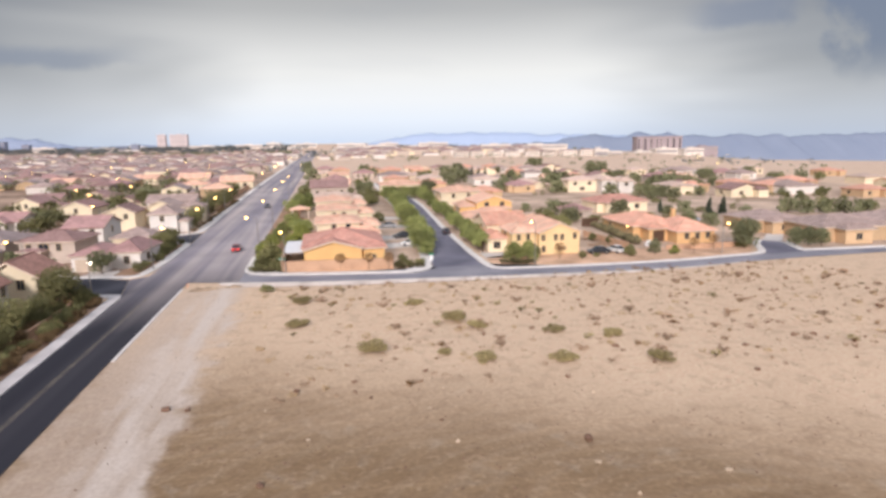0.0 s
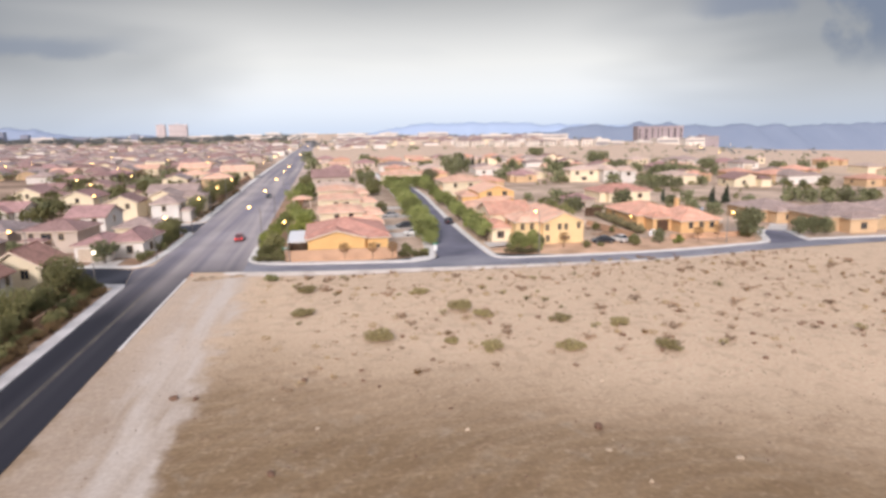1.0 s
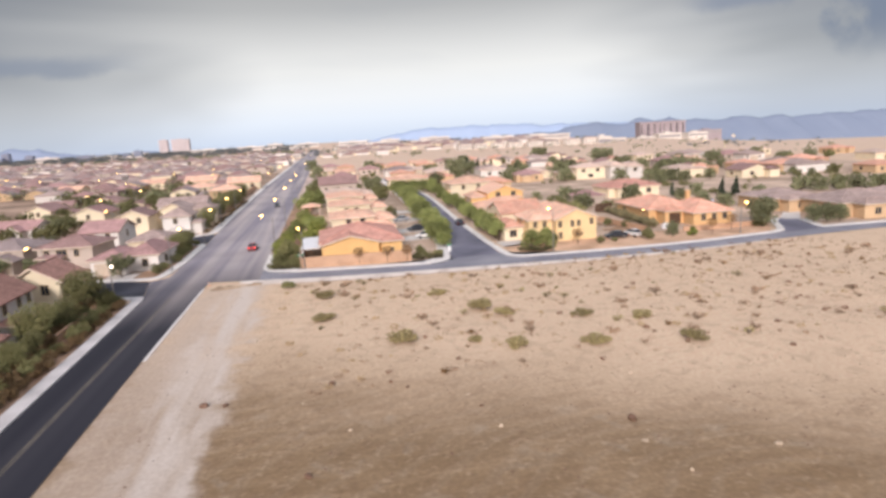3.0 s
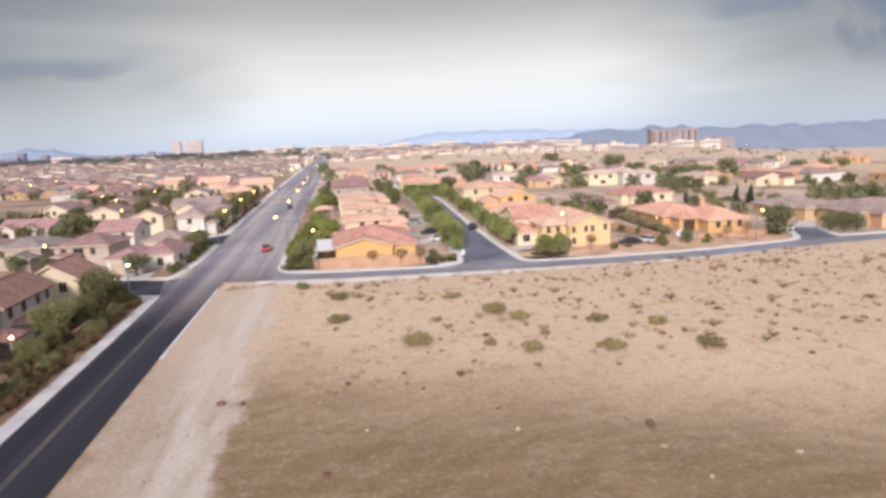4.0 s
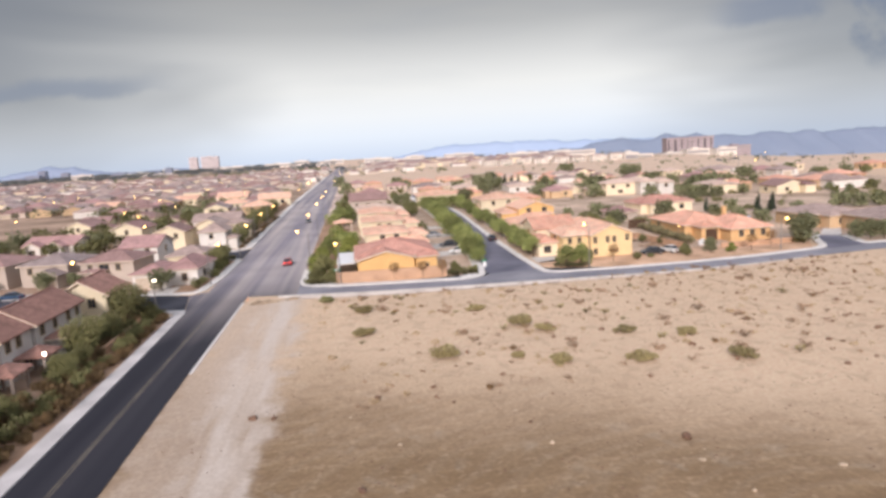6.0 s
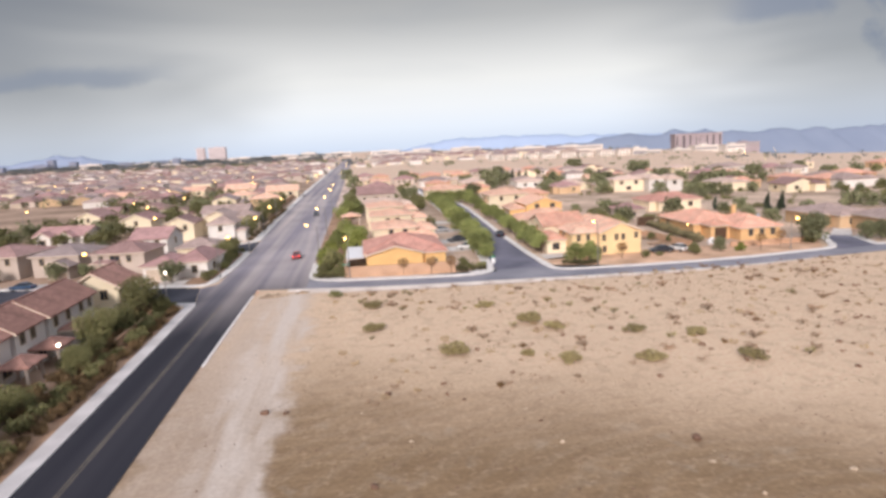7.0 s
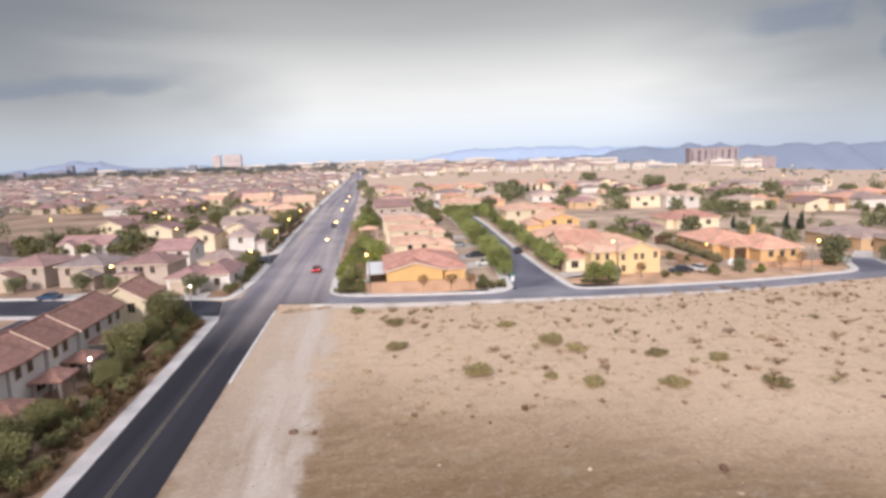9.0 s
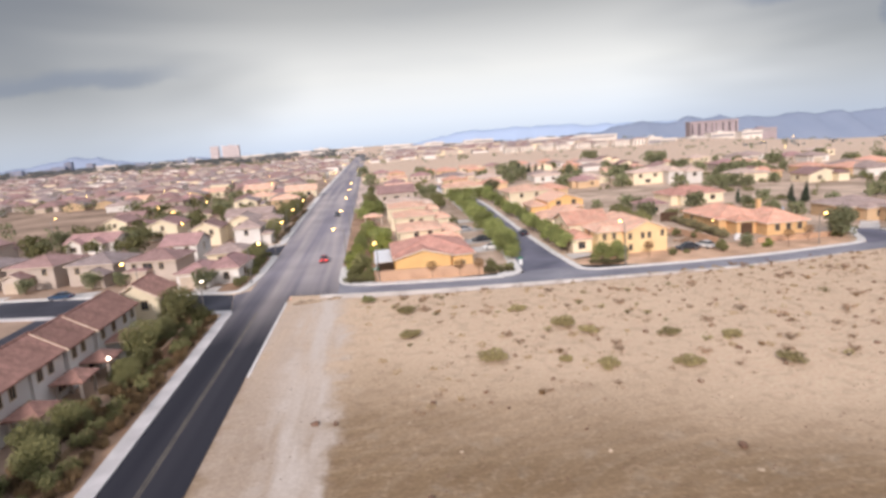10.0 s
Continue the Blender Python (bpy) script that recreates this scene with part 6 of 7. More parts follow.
def litter_brush():
    """Low dead grass and twigs strewn over the sand."""
    rng = np.random.default_rng(6)
    blobs = [(rng.uniform(-6, 84), 97 - 44 * rng.random() ** 1.2, 0.12, rng.uniform(0.12, 0.5), 0.12) for _ in range(460)]
    return tagged(new("dead_grass", leaf_mesh("dead_grass", blobs, 7000, 0.085, 6, F_DRY)), "strewn dead brown grass and twigs", "dead grass", kind="stuff")


def rubble():
    """Broken pale crust along the track's edge and strewn over the lot."""
    rng = np.random.default_rng(8)
    spots = np.concatenate([np.stack([rng.normal(-8.6, 2.2, 170), rng.normal(89, 4.5, 170)], 1), np.stack([rng.uniform(-10, 60, 34), rng.uniform(32, 66, 34)], 1)])
    verts, faces = [], []
    for x, y in spots:
        if y > 96:
            continue
        s, h, a, i = rng.uniform(0.08, 0.34), rng.uniform(0.03, 0.12), rng.uniform(0, 6.28), len(verts)
        z = 0.28 * noise.noise((x * 0.09, y * 0.09, 0.3)) + 0.13 * noise.noise((x * 0.33, y * 0.33, 4.1)) - 0.03
        low = [(x + s * math.cos(a + k * 1.0472) * rng.uniform(0.6, 1.2), y + s * math.sin(a + k * 1.0472) * rng.uniform(0.6, 1.1), z) for k in range(6)]
        verts += low + [(x + (px - x) * 0.6, y + (py - y) * 0.6, z + h * rng.uniform(0.7, 1.2)) for px, py, _ in low]
        faces += [(i + k, i + (k + 1) % 6, i + 6 + (k + 1) % 6, i + 6 + k) for k in range(6)] + [tuple(i + 6 + k for k in range(6))]
    me = bpy.data.meshes.new("rubble")
    me.from_pydata(verts, [], faces)
    me.materials.append(surface("pale_crust", (0.52, 0.39, 0.275), (0.60, 0.47, 0.35), 0.8, 6.0, 0.95, 0.4, 0.15))
    return tagged(new("rubble", me), "broken pale crust strewn on the sand", "rubble", kind="stuff")


pebbles()
rubble()
litter_brush()

# the mound of broken earth where the asphalt ends
M_EARTH = surface("broken_earth", (0.33, 0.235, 0.16), (0.42, 0.31, 0.22), 0.8, 5.0, 0.95, 0.5, 0.25, bump_dist=0.2)
for x, y, sx, sy, h in ((-19.3, 99.6, 2.6, 1.3, 0.35), (-14.8, 100.4, 1.6, 0.9, 0.3)):
    bm = bmesh.new()
    bmesh.ops.create_grid(bm, x_segments=16, y_segments=12, size=1.0)
    for v in bm.verts:
        d = max(0.0, 1 - (v.co.x ** 2 + v.co.y ** 2))
        v.co = Vector((v.co.x * sx, v.co.y * sy, -0.08 + h * d * (1 + 0.9 * noise.noise((v.co.x * 3 + x, v.co.y * 3, 2)))))
    ob = part("dirt_mound", bm, M_EARTH, None, "", True)
    ob.matrix_basis = at(x, y, 8)
    tagged(ob, "low mound of broken brown earth beside the road", "dirt mound", "dirt mounds")


# ---- the marker at the end of the asphalt ----
M_CONE = surface("orange_plastic", (0.75, 0.34, 0.20), None, 2, 9, 0.5, 0.0, 0.06)
cone = root("traffic_cone", at(-22.3, 102.6, 10, 0.75), "faded orange traffic cone at the end of the asphalt", "traffic cone")
bm = bmesh.new()
box(bm, -0.2, -0.2, 0.0, 0.2, 0.2, 0.05)
part("base", bm, M_CONE, cone)
bm = bmesh.new()
tube(bm, [(0, 0, 0.05), (0, 0, 0.42), (0, 0, 0.8)], [0.16, 0.10, 0.035], 12)
part("body", bm, M_CONE, cone)
bm = bmesh.new()
tube(bm, [(0, 0, 0.40), (0, 0, 0.55)], [0.112, 0.084], 12)
part("collar", bm, M_WHITE, cone, "white reflective collar")


# ---- cars ----
def paint(name, col):
    m, nt, b = node_mat(name, 0.3)
    b.inputs["Base Color"].default_value = rgb(col)
    b.inputs["Coat Weight"].default_value = 0.6
    return m


M_TYRE = surface("tyre_rubber", (0.02, 0.02, 0.02), None, 4, 20, 0.9, 0.1, 0.1)
M_RIM = surface("alloy", (0.5, 0.5, 0.52), None, 4, 20, 0.35, 0.0, 0.05, metal=0.9)
M_TAIL = glow("tail_lamp", (1.0, 0.08, 0.06), 1.4)
M_TAIL_OFF = surface("red_lens", (0.25, 0.01, 0.01), None, 4, 20, 0.3, 0.0, 0.05)
M_HEAD = surface("headlamp_glass", (0.7, 0.7, 0.7), None, 4, 20, 0.2, 0.0, 0.05)


def loft(bm, sections):
    """Rounded boxes lofted along y. Sections: (y, half width, bottom, top, rounding)."""
    rings = []
    for y, w, z0, z1, c in sections:
        pts = [(-w + c, z0), (w - c, z0), (w, z0 + c), (w, z1 - c), (w - c, z1), (-w + c, z1), (-w, z1 - c), (-w, z0 + c)]
        rings.append([bm.verts.new((x, y, z)) for x, z in pts])
    for a, b in zip(rings, rings[1:]):
        for k in range(8):
            bm.faces.new((a[k], b[k], b[(k + 1) % 8], a[(k + 1) % 8]))
    bm.faces.new(rings[0][::-1])
    bm.faces.new(rings[-1])
    bmesh.ops.recalc_face_normals(bm, faces=bm.faces)


def car(m, label, mat, lit=False):
    """A saloon car whose front points along local +y."""
    r = root("car", m, label, "car", "cars")
    bm = bmesh.new()
    loft(bm, [(-2.25, 0.72, 0.42, 0.80, 0.08), (-2.15, 0.84, 0.30, 0.92, 0.10), (-1.3, 0.89, 0.24, 0.96, 0.10), (0.9, 0.89, 0.24, 0.92, 0.10), (1.9, 0.85, 0.28, 0.80, 0.10), (2.2, 0.72, 0.36, 0.68, 0.08)])
    part("body", bm, mat, r)
    bm = bmesh.new()
    loft(bm, [(-1.75, 0.70, 0.88, 0.97, 0.03), (-1.1, 0.68, 0.88, 1.36, 0.10), (-0.2, 0.68, 0.88, 1.44, 0.12), (0.35, 0.67, 0.88, 1.38, 0.10), (1.15, 0.72, 0.88, 0.95, 0.03)])
    part("cabin", bm, M_GLASS, r, "dark glazed cabin")
    bm = bmesh.new()
    loft(bm, [(-1.05, 0.60, 1.36, 1.42, 0.02), (-0.3, 0.62, 1.42, 1.47, 0.02), (0.3, 0.60, 1.38, 1.43, 0.02)])
    part("roof_panel", bm, mat, r)
    for sx in (-1, 1):
        for y in (-1.38, 1.35):
            bm = bmesh.new()
            tube(bm, [(sx * 0.68, 0, 0), (sx * 0.90, 0, 0)], [0.32, 0.32], 14)
            t = part("tyre", bm, M_TYRE, r)
            t.matrix_basis = pose(0, y, 0.32)
            bm = bmesh.new()
            tube(bm, [(sx * 0.86, 0, 0), (sx * 0.915, 0, 0)], [0.20, 0.18], 12)
            part("rim", bm, M_RIM, t)
        bm = bmesh.new()
        box(bm, sx * 0.60 - 0.18, -2.31, 0.62, sx * 0.60 + 0.18, -2.2, 0.80)
        part("tail_light", bm, M_TAIL if lit else M_TAIL_OFF, r, "glowing red tail light" if lit else "")
        bm = bmesh.new()
        box(bm, sx * 0.56 - 0.16, 2.05, 0.54, sx * 0.56 + 0.16, 2.22, 0.66)
        part("headlight", bm, M_HEAD, r)
    return r


P_RED, P_DARK, P_SILVER, P_WHITE, P_BLUE = paint("red_car_paint", (0.36, 0.07, 0.08)), paint("dark_car_paint", (0.03, 0.035, 0.045)), paint("silver_car_paint", (0.35, 0.36, 0.38)), paint("white_car_paint", (0.75, 0.75, 0.74)), paint("blue_car_paint", (0.05, 0.09, 0.16))
P_PALE = paint("pale_blue_car_paint", (0.45, 0.50, 0.58))
car(pose(-18.9, 134.5, 0.05, 0, 0, 0), "red saloon car with lit tail lights on the avenue", P_RED, True)
car(pose(-20.2, 221, 0.05, 0, 0, 180), "dark saloon car on the avenue", P_DARK)
car(pose(30.0 - 2.0, 145, 0.06, 0, 0, -2), "dark saloon car parked at the kerb", P_DARK)
car(pose(17.0, 142, 0.02, 0, 0, 90), "dark saloon car parked on a driveway", P_DARK)
car(pose(15.5, 160, 0.02, 0, 0, 90), "silver saloon car parked on a driveway", P_SILVER)
car(pose(17.5, 131, 0.02, 0, 0, 90), "white saloon car parked on a driveway", P_WHITE)
car(pose(-66.5, 120.3, 0.02, 0, 0, 80), "dark blue saloon car parked before the houses", P_BLUE)
# added car, put where there is only a grey-dark shadow on the ground
car(pose(51.9, 111.6, 0.0, 0, 0, 84), "dark grey saloon car standing in for ground shadow beside the yellow house", P_DARK)
car(pose(55.6, 112.0, 0.0, 0, 0, 20), "white saloon car parked beside the yellow house", P_WHITE)
car(pose(94.6, 147.5, 0.02, 0, 0, 70), "pale blue saloon car parked in a yard", P_PALE)
car(pose(100.7, 136.8, 0.02, 0, 0, 60), "pale blue saloon car parked in a yard", P_PALE)

# driveways of the tree street and the west houses
M_DRIVE = surface("driveway_concrete", (0.62, 0.58, 0.55), None, 0.4, 7, 0.9, 0.1, 0.12)


def driveway(x0, y0, x1, y1):
    bm = bmesh.new()
    box(bm, x0, y0, -0.2, x1, y1, 0.02)
    tagged(part("driveway", bm, M_DRIVE), "pale concrete driveway", "driveway", kind="structure")


for y in (129, 140, 158, 176):
    driveway(11.5, y, 18.6 + (y - 116) * 0.045, y + 6)
for y in (130, 150, 172, 190):
    driveway(31.0 + (y - 124) * 0.05, y, 36, y + 5.5)
driveway(29.6, 112.5, 34.4, 118.4)
for x, y in ((-42, 113.9), (-56, 117.2), (-66, 119.6), (-84, 122.5)):
    driveway(x, y, x + 5, y + 5)
bm = bmesh.new()
sheet(bm, [(92.0, 116.6), (99.0, 124.2), (103.2, 124.0), (94.2, 113.4)], 0.03)
tagged(part("driveway", bm, M_DRIVE), "pale concrete driveway at the end of the side street", "driveway", kind="structure")


# ---- street furniture ----
M_SIGN = surface("green_sign_sheet", (0.02, 0.22, 0.12), None, 2, 9, 0.4, 0.0, 0.05)
M_TEXT = surface("white_sign_sheet", (0.8, 0.8, 0.8), None, 2, 9, 0.4, 0.0, 0.05)


def street_sign(m):
    r = root("street_sign", m, "green street-name sign on a thin steel post", "street sign", "street signs")
    bm = bmesh.new()
    tube(bm, [(0, 0, -0.1), (0, 0, 3.0)], [0.04, 0.035], 8)
    part("post", bm, M_POLE, r)
    for z, turn in ((2.75, 0), (3.02, 90)):
        bm = bmesh.new()
        box(bm, -0.6, -0.012, z - 0.13, 0.6, 0.012, z + 0.13)
        blade = part("sign_blade", bm, M_SIGN, r)
        blade.matrix_basis = pose(0, 0, 0, 0, 0, turn)
        bm = bmesh.new()
        for y in (-0.017, 0.013):
            box(bm, -0.42, y, z - 0.05, 0.42, y + 0.004, z + 0.05)
        part("lettering_bar", bm, M_TEXT, blade)
    return r


street_sign(at(-7.9, 107.6, 12))
ns = root("notice_sign", at(18.0, 107.3, 8), "white notice panel under a green blade on a post", "sign")
bm = bmesh.new()
tube(bm, [(0, 0, 0.1), (0, 0, 2.5)], [0.045, 0.04], 8)
part("post", bm, M_POLE, ns)
bm = bmesh.new()
box(bm, -0.33, -0.065, 1.15, 0.33, -0.045, 2.15)
part("panel", bm, M_TEXT, ns)
bm = bmesh.new()
box(bm, -0.42, -0.065, 2.2, 0.42, -0.045, 2.5)
part("sign_blade", bm, M_SIGN, ns)


def pergola(m, w, d, h, roof):
    r = root("garden_pavilion", m, "small garden pavilion with a tiled hip roof", "pavilion", "garden pavilions")
    for x in (-w / 2 + 0.2, w / 2 - 0.2):
        for y in (-d / 2 + 0.2, d / 2 - 0.2):
            bm = bmesh.new()
            box(bm, x - 0.12, y - 0.12, -0.1, x + 0.12, y + 0.12, h)
            part("post", bm, M_BEIGE, r)
    bm = bmesh.new()
    roof_mesh(bm, -w / 2, -d / 2, w / 2, d / 2, h + 0.1, 1.0, "hip", 0.3)
    part("roof", bm, roof, r)
    return r


pergola(at(-7.7, 187.5), 5.2, 5, 2.7, R_SALMON)
pergola(at(-40.2, 73.8), 2.8, 3.2, 2.2, R_TOWN)
pergola(at(-40.4, 67.6), 2.8, 3.4, 2.2, R_TOWN)
pergola(at(-40.4, 59), 2.8, 3.4, 2.2, R_TOWN)


# ---- the lit lantern in a back garden ----
gl = root("garden_lantern", at(-38.2, 71.0), "lit white lantern on a short post in a back garden", "garden lamp", "garden lamps")
bm = bmesh.new()
tube(bm, [(0, 0, -0.1), (0, 0, 2.7)], [0.06, 0.045], 8)
part("post", bm, M_POLE, gl)
bm = bmesh.new()
bmesh.ops.create_uvsphere(bm, u_segments=12, v_segments=8, radius=0.19)
for v in bm.verts:
    v.co.z += 2.95
part("globe", bm, M_LANTERN, gl, "glowing white globe", True)


# ---- the far town, the tall blocks and the mountains ----
M_TOWER = surface("mauve_concrete", (0.385, 0.325, 0.34), None, 0.05, 0.6, 0.8, 0.05, 0.1)
M_SLOT = surface("dark_window_band", (0.07, 0.06, 0.075), None, 0.2, 1.0, 0.3, 0.0, 0.1)
M_FAR = surface("far_pale_wall", (0.74, 0.68, 0.62), None, 0.05, 0.5, 0.9, 0.05, 0.1, 0.12)
M_BAND = surface("far_window_band", (0.33, 0.31, 0.32), None, 0.3, 2.0, 0.5, 0.0, 0.15)
# distance haze is put into the blue blocks and pales the tower walls
M_FARBLUE = surface("hazed_blue_block", (0.20, 0.24, 0.36), None, 0.05, 0.5, 0.4, 0.05, 0.1)
M_FARTOWER = surface("hazed_tower_wall", (0.68, 0.60, 0.61), None, 0.05, 0.5, 0.8, 0.05, 0.08)


def office_block(m, w, d, h, floors, bays):
    """The long mauve block: piers, and slots of windows between them."""
    r = root("office_block", m, "long mauve-brown concrete block with dark window slots", "building")
    bm = bmesh.new()
    box(bm, -w / 2, -d / 2, -8, w / 2, d / 2, h)
    part("wall", bm, M_TOWER, r)
    bm = bmesh.new()
    box(bm, -w / 2 - 0.8, -d / 2 - 0.8, h, w / 2 + 0.8, d / 2 + 0.8, h + 1.6)
    part("cornice", bm, M_TOWER, r)
    for x, bw in bays:
        for f in range(floors):
            z = 2.0 + f * (h - 3.5) / floors
            bm = bmesh.new()
            box(bm, x - bw / 2, -d / 2 - 0.12, z, x + bw / 2, -d / 2 + 0.2, z + (h - 3.5) / floors * 0.78)
            part("window", bm, M_SLOT, r)
    return r


office_block(pose(517.5, 908, -1.5, 0, 0, -12), 70, 26, 21.5, 6, ((-32, 2.4), (-22, 3.4), (-12.5, 2.4), (-3.4, 1.2), (2.6, 1.2), (12.5, 2.4), (22, 3.4), (31.5, 2.4)))


def plain_block(name, m, w, d, h, mat, label, floors=0, bays=0, group="far blocks"):
    r = root(name, m, label, "building", group)
    bm = bmesh.new()
    box(bm, -w / 2, -d / 2, -25, w / 2, d / 2, h)
    part("wall", bm, mat, r)
    bm = bmesh.new()
    box(bm, -w / 2 - 0.4, -d / 2 - 0.4, h, w / 2 + 0.4, d / 2 + 0.4, h + 0.8)
    box(bm, -w * 0.15, -d * 0.2, h + 0.8, w * 0.1, d * 0.2, h + 3)
    part("parapet", bm, mat, r)
    for f in range(floors):
        bm = bmesh.new()
        box(bm, -w * 0.47, -d / 2 - 0.15, h * (f + 0.35) / floors, w * 0.47, -d / 2 + 0.1, h * (f + 0.75) / floors)
        part("window_band", bm, M_BAND, r)
    return r


TW = "pale concrete tower far across the town"
plain_block("tower", pose(-596, 2500, 0), 29, 25, 54, M_FARTOWER, TW, 12, 6)
plain_block("tower", pose(-535, 2500, 0), 62, 30, 54, M_FARTOWER, TW, 12, 12)
BL = "dark blue block far across the town, haze in its colour"
for x, y, w, h in ((-585, 2000, 22, 14), (-552, 2000, 20, 20), (-1030, 2200, 44, 20), (-1012, 2230, 22, 34), (-930, 2200, 22, 24), (-765, 2200, 46, 14), (-1090, 2250, 30, 14), (-1190, 2250, 40, 16)):
    plain_block("glass_block", pose(x, y, 0), w, 22, h, M_FARBLUE, BL, max(3, int(h / 5)), max(4, int(w / 5)))
PL = "long pale low building far across the town"
for x, y, w, h in ((-670, 2100, 70, 10), (-860, 2150, 60, 14), (-62, 900, 54, 3.6), (-560, 1950, 60, 4), (333, 1200, 60, 10), (420, 1200, 120, 8), (80, 1500, 60, 8), (40, 1500, 30, 7), (150, 1650, 70, 9), (-140, 1800, 60, 8), (-80, 1800, 40, 7), (240, 1500, 80, 7), (-260, 2300, 90, 13), (-180, 2350, 50, 18), (-420, 2400, 120, 11), (-60, 2250, 70, 14), (90, 2100, 90, 12), (210, 2050, 60, 13), (330, 1900, 90, 12), (-700, 2500, 90, 12)):
    plain_block("warehouse", pose(x, y, 0, 0, 0, rnd.uniform(-8, 8)), w, 26, h, M_FAR, PL, 1, 6)
# the long rows of cream flats beyond the open field
for k in range(8):
    x = 166 + k * 20.5 + rnd.uniform(-3, 3)
    house(pose(x, 772 + rnd.uniform(-14, 14) - k * 9, 0, 0, 0, rnd.uniform(-6, 6)), "two-storey pale apartment house with a tan roof", M_FAR, R_TAN, [(-8.5, -6, 8.5, 6, 6.2 + rnd.uniform(-0.5, 1.2), 1.6, "hip")],
          [win(0, "s", u, z, W3) for u in (2.5, 6.5, 10.5, 14.5) for z in (1.6, 4.6)], group="apartment houses", name="apartment_house", trim=False)
for x, y, w, h in ((430, 800, 26, 4), (470, 806, 34, 7), (520, 818, 30, 6), (622, 945, 46, 6), (325, 705, 16, 10), (360, 760, 40, 6)):
    plain_block("low_block", pose(x, y, -3), w, 18, h, M_FAR if w != 46 else M_TOWER, "low pale building near the long block", 1, 5)


def far_estate():
    """The joined distant roofs of the town, past those that can be told apart."""
    rng = random.Random(17)
    vs, fs, mi = [], [], []

    def add(x, y, w, d, h, rise, a, wall, roof):
        i, c, s = len(vs), math.cos(a), math.sin(a)
        def p(u, v, z):
            vs.append((x + u * c - v * s, y + u * s + v * c, z))
        for z in (-0.5, h):
            for u, v in ((-w, -d), (w, -d), (w, d), (-w, d)):
                p(u, v, z)
        for k in range(4):
            fs.append((i + k, i + (k + 1) % 4, i + 4 + (k + 1) % 4, i + 4 + k)), mi.append(wall)
        j = len(vs)
        for u, v in ((-w - 0.4, -d - 0.4), (w + 0.4, -d - 0.4), (w + 0.4, d + 0.4), (-w - 0.4, d + 0.4)):
            p(u, v, h - 0.05)
        k = min(w, d) * 0.9
        p(-w + k, 0, h + rise), p(w - k, 0, h + rise)
        for f in ((j, j + 1, j + 5, j + 4), (j + 1, j + 2, j + 5), (j + 2, j + 3, j + 4, j + 5), (j + 3, j, j + 4)):
            fs.append(f), mi.append(roof)

    for _ in range(1500):
        y = 430 + 900 * rng.random() ** 1.2
        x = -40 - rng.random() * (1.0 * y)
        add(x, y, rng.uniform(5.5, 8), rng.uniform(5, 6.5), rng.choice((3.1, 3.1, 4.8)), 1.9, rng.choice((0, 1.57)) + rng.uniform(-0.1, 0.1), rng.randrange(3), 3 + rng.randrange(4))
    for _ in range(14):
        y = 760 + 120 * rng.random()
        x = -5 + rng.random() * (0.12 * y)
        add(x, y, rng.uniform(6, 9), rng.uniform(5, 6.5), rng.choice((3.1, 5.4)), 1.9, rng.uniform(-0.1, 0.1), rng.randrange(3), 3 + rng.randrange(4))
    for _ in range(260):
        y = 850 + 520 * rng.random()
        x = 20 + rng.random() * (0.34 * y)
        add(x, y, rng.uniform(6, 12), rng.uniform(5, 8), rng.choice((3.1, 5.4, 7)), 1.9, rng.uniform(-0.1, 0.1), rng.randrange(3), 3 + rng.randrange(4))
    me = bpy.data.meshes.new("distant_estate")
    me.from_pydata(vs, [], fs)
    for mt in (M_BEIGE, M_CREAM, M_PALE, R_BROWN, R_GREY, R_TAN, R_BROWN):
        me.materials.append(mt)
    me.polygons.foreach_set("material_index", mi)
    me.update()
    tagged(new("distant_estate", me), "distant tan and red roofs of the town", "houses", kind="stuff")
    blobs = []
    for _ in range(1900):
        y = 215 + 1000 * rng.random() ** 1.35
        x = -42 - rng.random() * y
        if not in_west_lot(x, y) or rng.random() < 0.1:
            blobs.append((x, y, rng.uniform(1.2, 2.6), rng.uniform(1.6, 3.4), rng.uniform(1.5, 2.8)))
    for _ in range(160):
        y = 1150 + 60 * rng.random()
        blobs.append((-60 - 360 * rng.random(), y, 3.0, rng.uniform(3, 6), rng.uniform(3, 4.5)))
    for _ in range(120):
        y = 280 + 420 * rng.random()
        x = 150 + 0.5 * y * rng.random()
        blobs.append((x, y, 1.3 - fall(x, y), rng.uniform(1.2, 3), rng.uniform(1, 1.9)))
    for _ in range(130):
        y = 640 + 700 * rng.random()
        blobs.append((0.0 + 0.5 * y * rng.random(), y, 1.8, rng.uniform(1.6, 4), rng.uniform(1.4, 2.8)))
    tagged(new("distant_trees", leaf_mesh("distant_trees", blobs, 72000, 0.7, 19, F_DARK)), "distant dark trees through the town", "trees", kind="stuff")


far_estate()
rng = random.Random(23)
woods = [(-60 - 1500 * rng.random(), 1330 + 260 * rng.random(), 4.0, rng.uniform(6, 14), rng.uniform(4, 7)) for _ in range(260)]
woods += [(300 + 130 * rng.random(), 400 + 120 * rng.random(), 0.8, rng.uniform(3, 8), rng.uniform(0.7, 1.2)) for _ in range(12)]
woods += [(-1500 + 1480 * rng.random(), 1750 + 900 * rng.random(), 5.0, rng.uniform(9, 22), rng.uniform(5, 10)) for _ in range(240)]
woods += [(20 + 560 * rng.random(), 1480 + 500 * rng.random(), 3.0, rng.uniform(6, 14), rng.uniform(3, 6)) for _ in range(70)]
woods += [(-40 + 330 * rng.random(), 860 + 500 * rng.random(), 2.4, rng.uniform(4, 9), rng.uniform(2.5, 4)) for _ in range(90)]
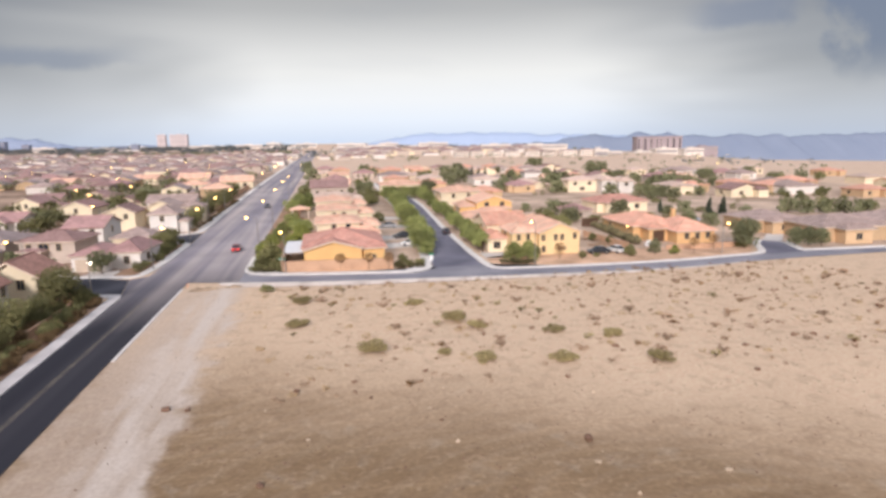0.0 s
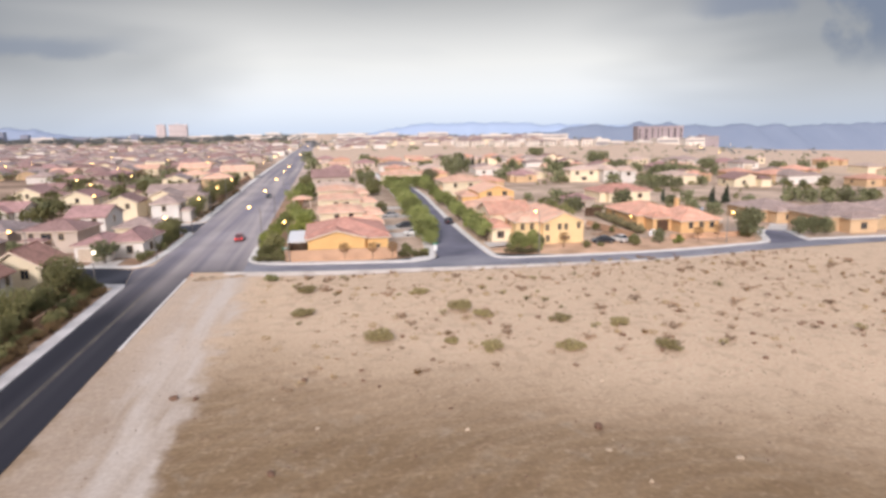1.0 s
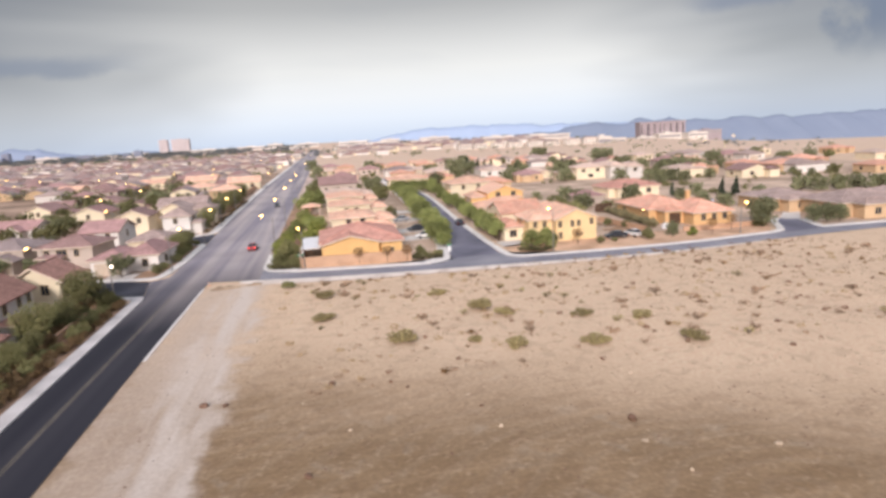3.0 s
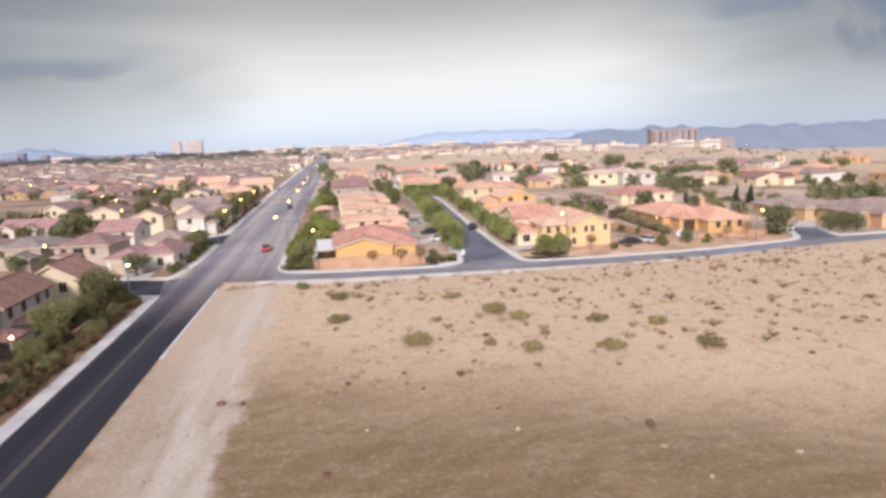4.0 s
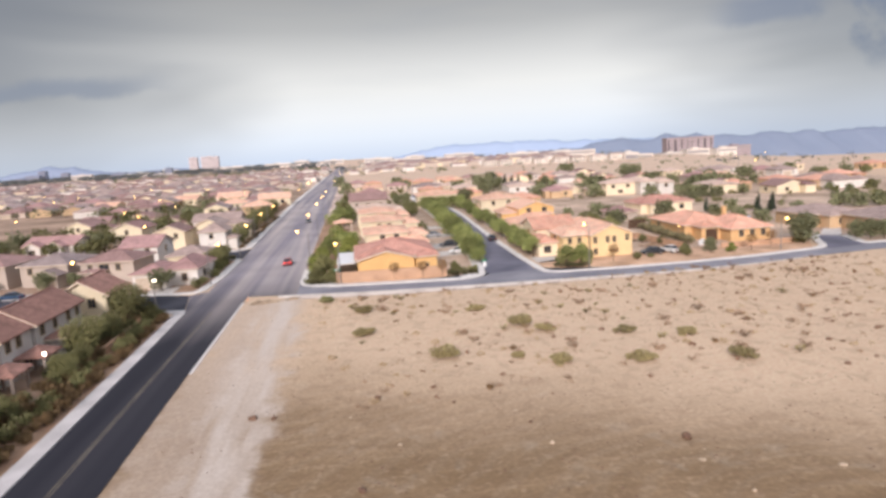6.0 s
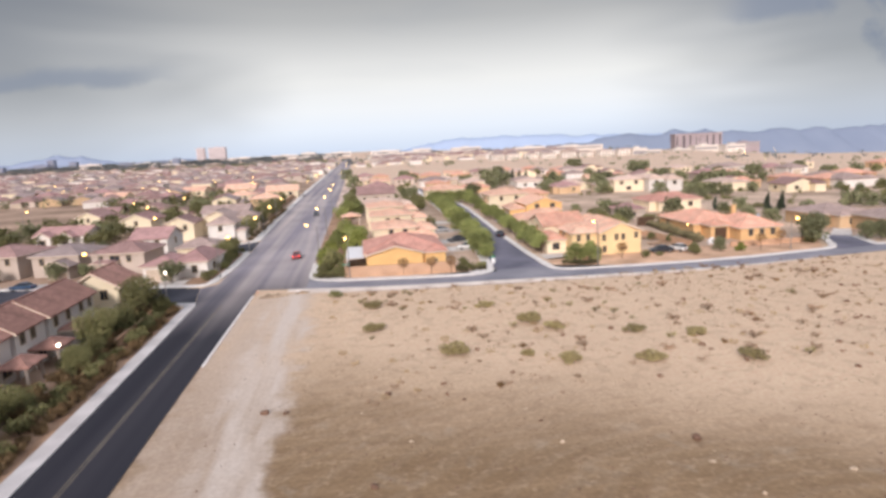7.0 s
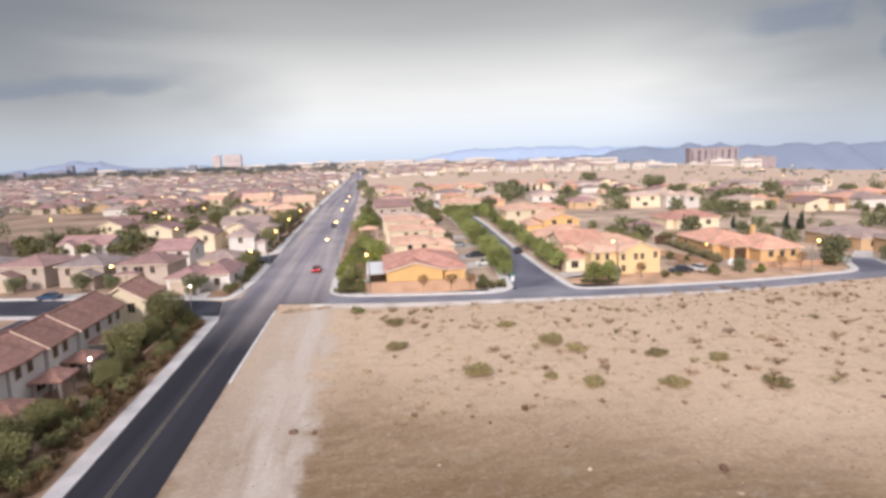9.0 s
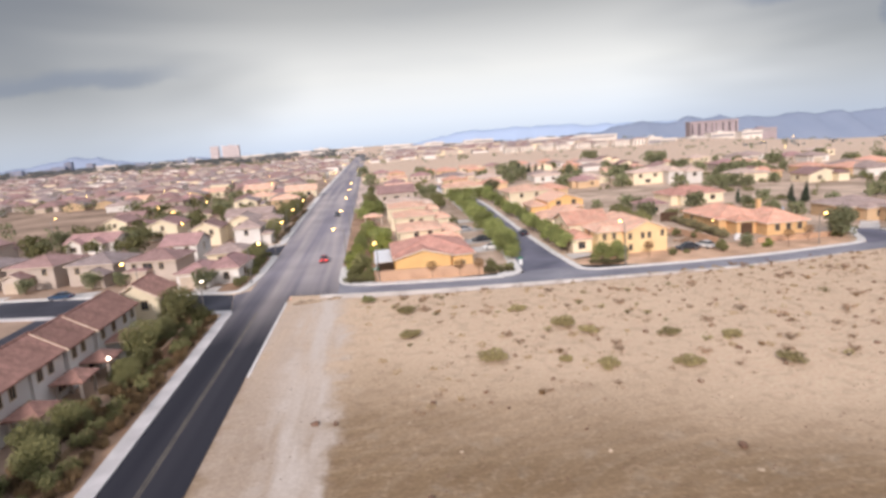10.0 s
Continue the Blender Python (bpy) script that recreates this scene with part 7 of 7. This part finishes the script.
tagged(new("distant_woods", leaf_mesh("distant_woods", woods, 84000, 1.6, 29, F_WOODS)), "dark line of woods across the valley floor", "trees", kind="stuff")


def mountains():
    """The ridges at the end of the valley, distance haze painted into their blue."""
    m, nt, b = node_mat("hazy_blue_rock", 1.0)
    n, l = nt.nodes, nt.links
    tex, co, ramp = n.new("ShaderNodeTexNoise"), n.new("ShaderNodeTexCoord"), n.new("ShaderNodeValToRGB")
    tex.inputs["Scale"].default_value, tex.inputs["Detail"].default_value = 0.006, 6
    ramp.color_ramp.elements[0].color, ramp.color_ramp.elements[1].color = (0.22, 0.268, 0.37, 1), (0.285, 0.332, 0.43, 1)
    l.new(co.outputs["Object"], tex.inputs["Vector"])
    l.new(tex.outputs["Fac"], ramp.inputs[0])
    l.new(ramp.outputs[0], b.inputs["Base Color"])
    m2, nt2, b2 = node_mat("pale_hazy_rock", 1.0)
    b2.inputs["Base Color"].default_value = (0.42, 0.52, 0.70, 1)
    m3, nt3, b3 = node_mat("haze_veiled_rock", 1.0)
    b3.inputs["Base Color"].default_value = (0.31, 0.37, 0.50, 1)
    for name, mat, crest, depth, y0 in (
            ("mountain_ridge", m, ((980, -10), (1120, 2), (1251, 20), (1370, 38), (1461, 20), (1540, 26), (1612, 44), (1700, 30), (1766, 36), (1850, 22), (1922, 25), (2048, 10), (2130, 20), (2207, 28), (2304, 10), (2400, 22), (2566, 6), (2680, 18), (2790, 14), (3200, 22)), 500, 3000),
            ("far_mountain_ridge", m2, ((0, -25), (225, 9), (448, 47), (729, 57), (1016, 44), (1300, 36), (1800, 20)), 500, 3150),
            ("west_mountain_ridge", m3, ((-2200, -5), (-1800, 16), (-1589, 18), (-1444, 44), (-1324, 58), (-1207, 40), (-1040, 14), (-793, 13), (-413, 2), (-200, -10)), 400, 3000)):
        bm = bmesh.new()
        xs = [crest[0][0] + (crest[-1][0] - crest[0][0]) * i / 160 for i in range(161)]
        rows = []
        for j in range(9):
            v = j / 8
            row = []
            for x in xs:
                c = np.interp(x, [p[0] for p in crest], [p[1] for p in crest])
                top = c + 9 * noise.fractal((x * 0.011, 3.0, y0 * 0.01), 0.8, 2.1, 5)
                z = -150 + (top + 150) * (v ** 0.8) + (1 - v) * 16 * noise.fractal((x * 0.004, v * 2.0, 9.0), 0.9, 2.0, 4)
                row.append(bm.verts.new((x, y0 - depth * (1 - v) * 0.5, z)))
            rows.append(row)
        rows.append([bm.verts.new((x, y0 + depth, -160)) for x in xs])
        for a, c2 in zip(rows, rows[1:]):
            for i in range(160):
                bm.faces.new((a[i], a[i + 1], c2[i + 1], c2[i]))
        tagged(part(name, bm, mat, None, "", True), "hazy blue mountain ridge at the horizon", "mountains", kind="structure")


mountains()
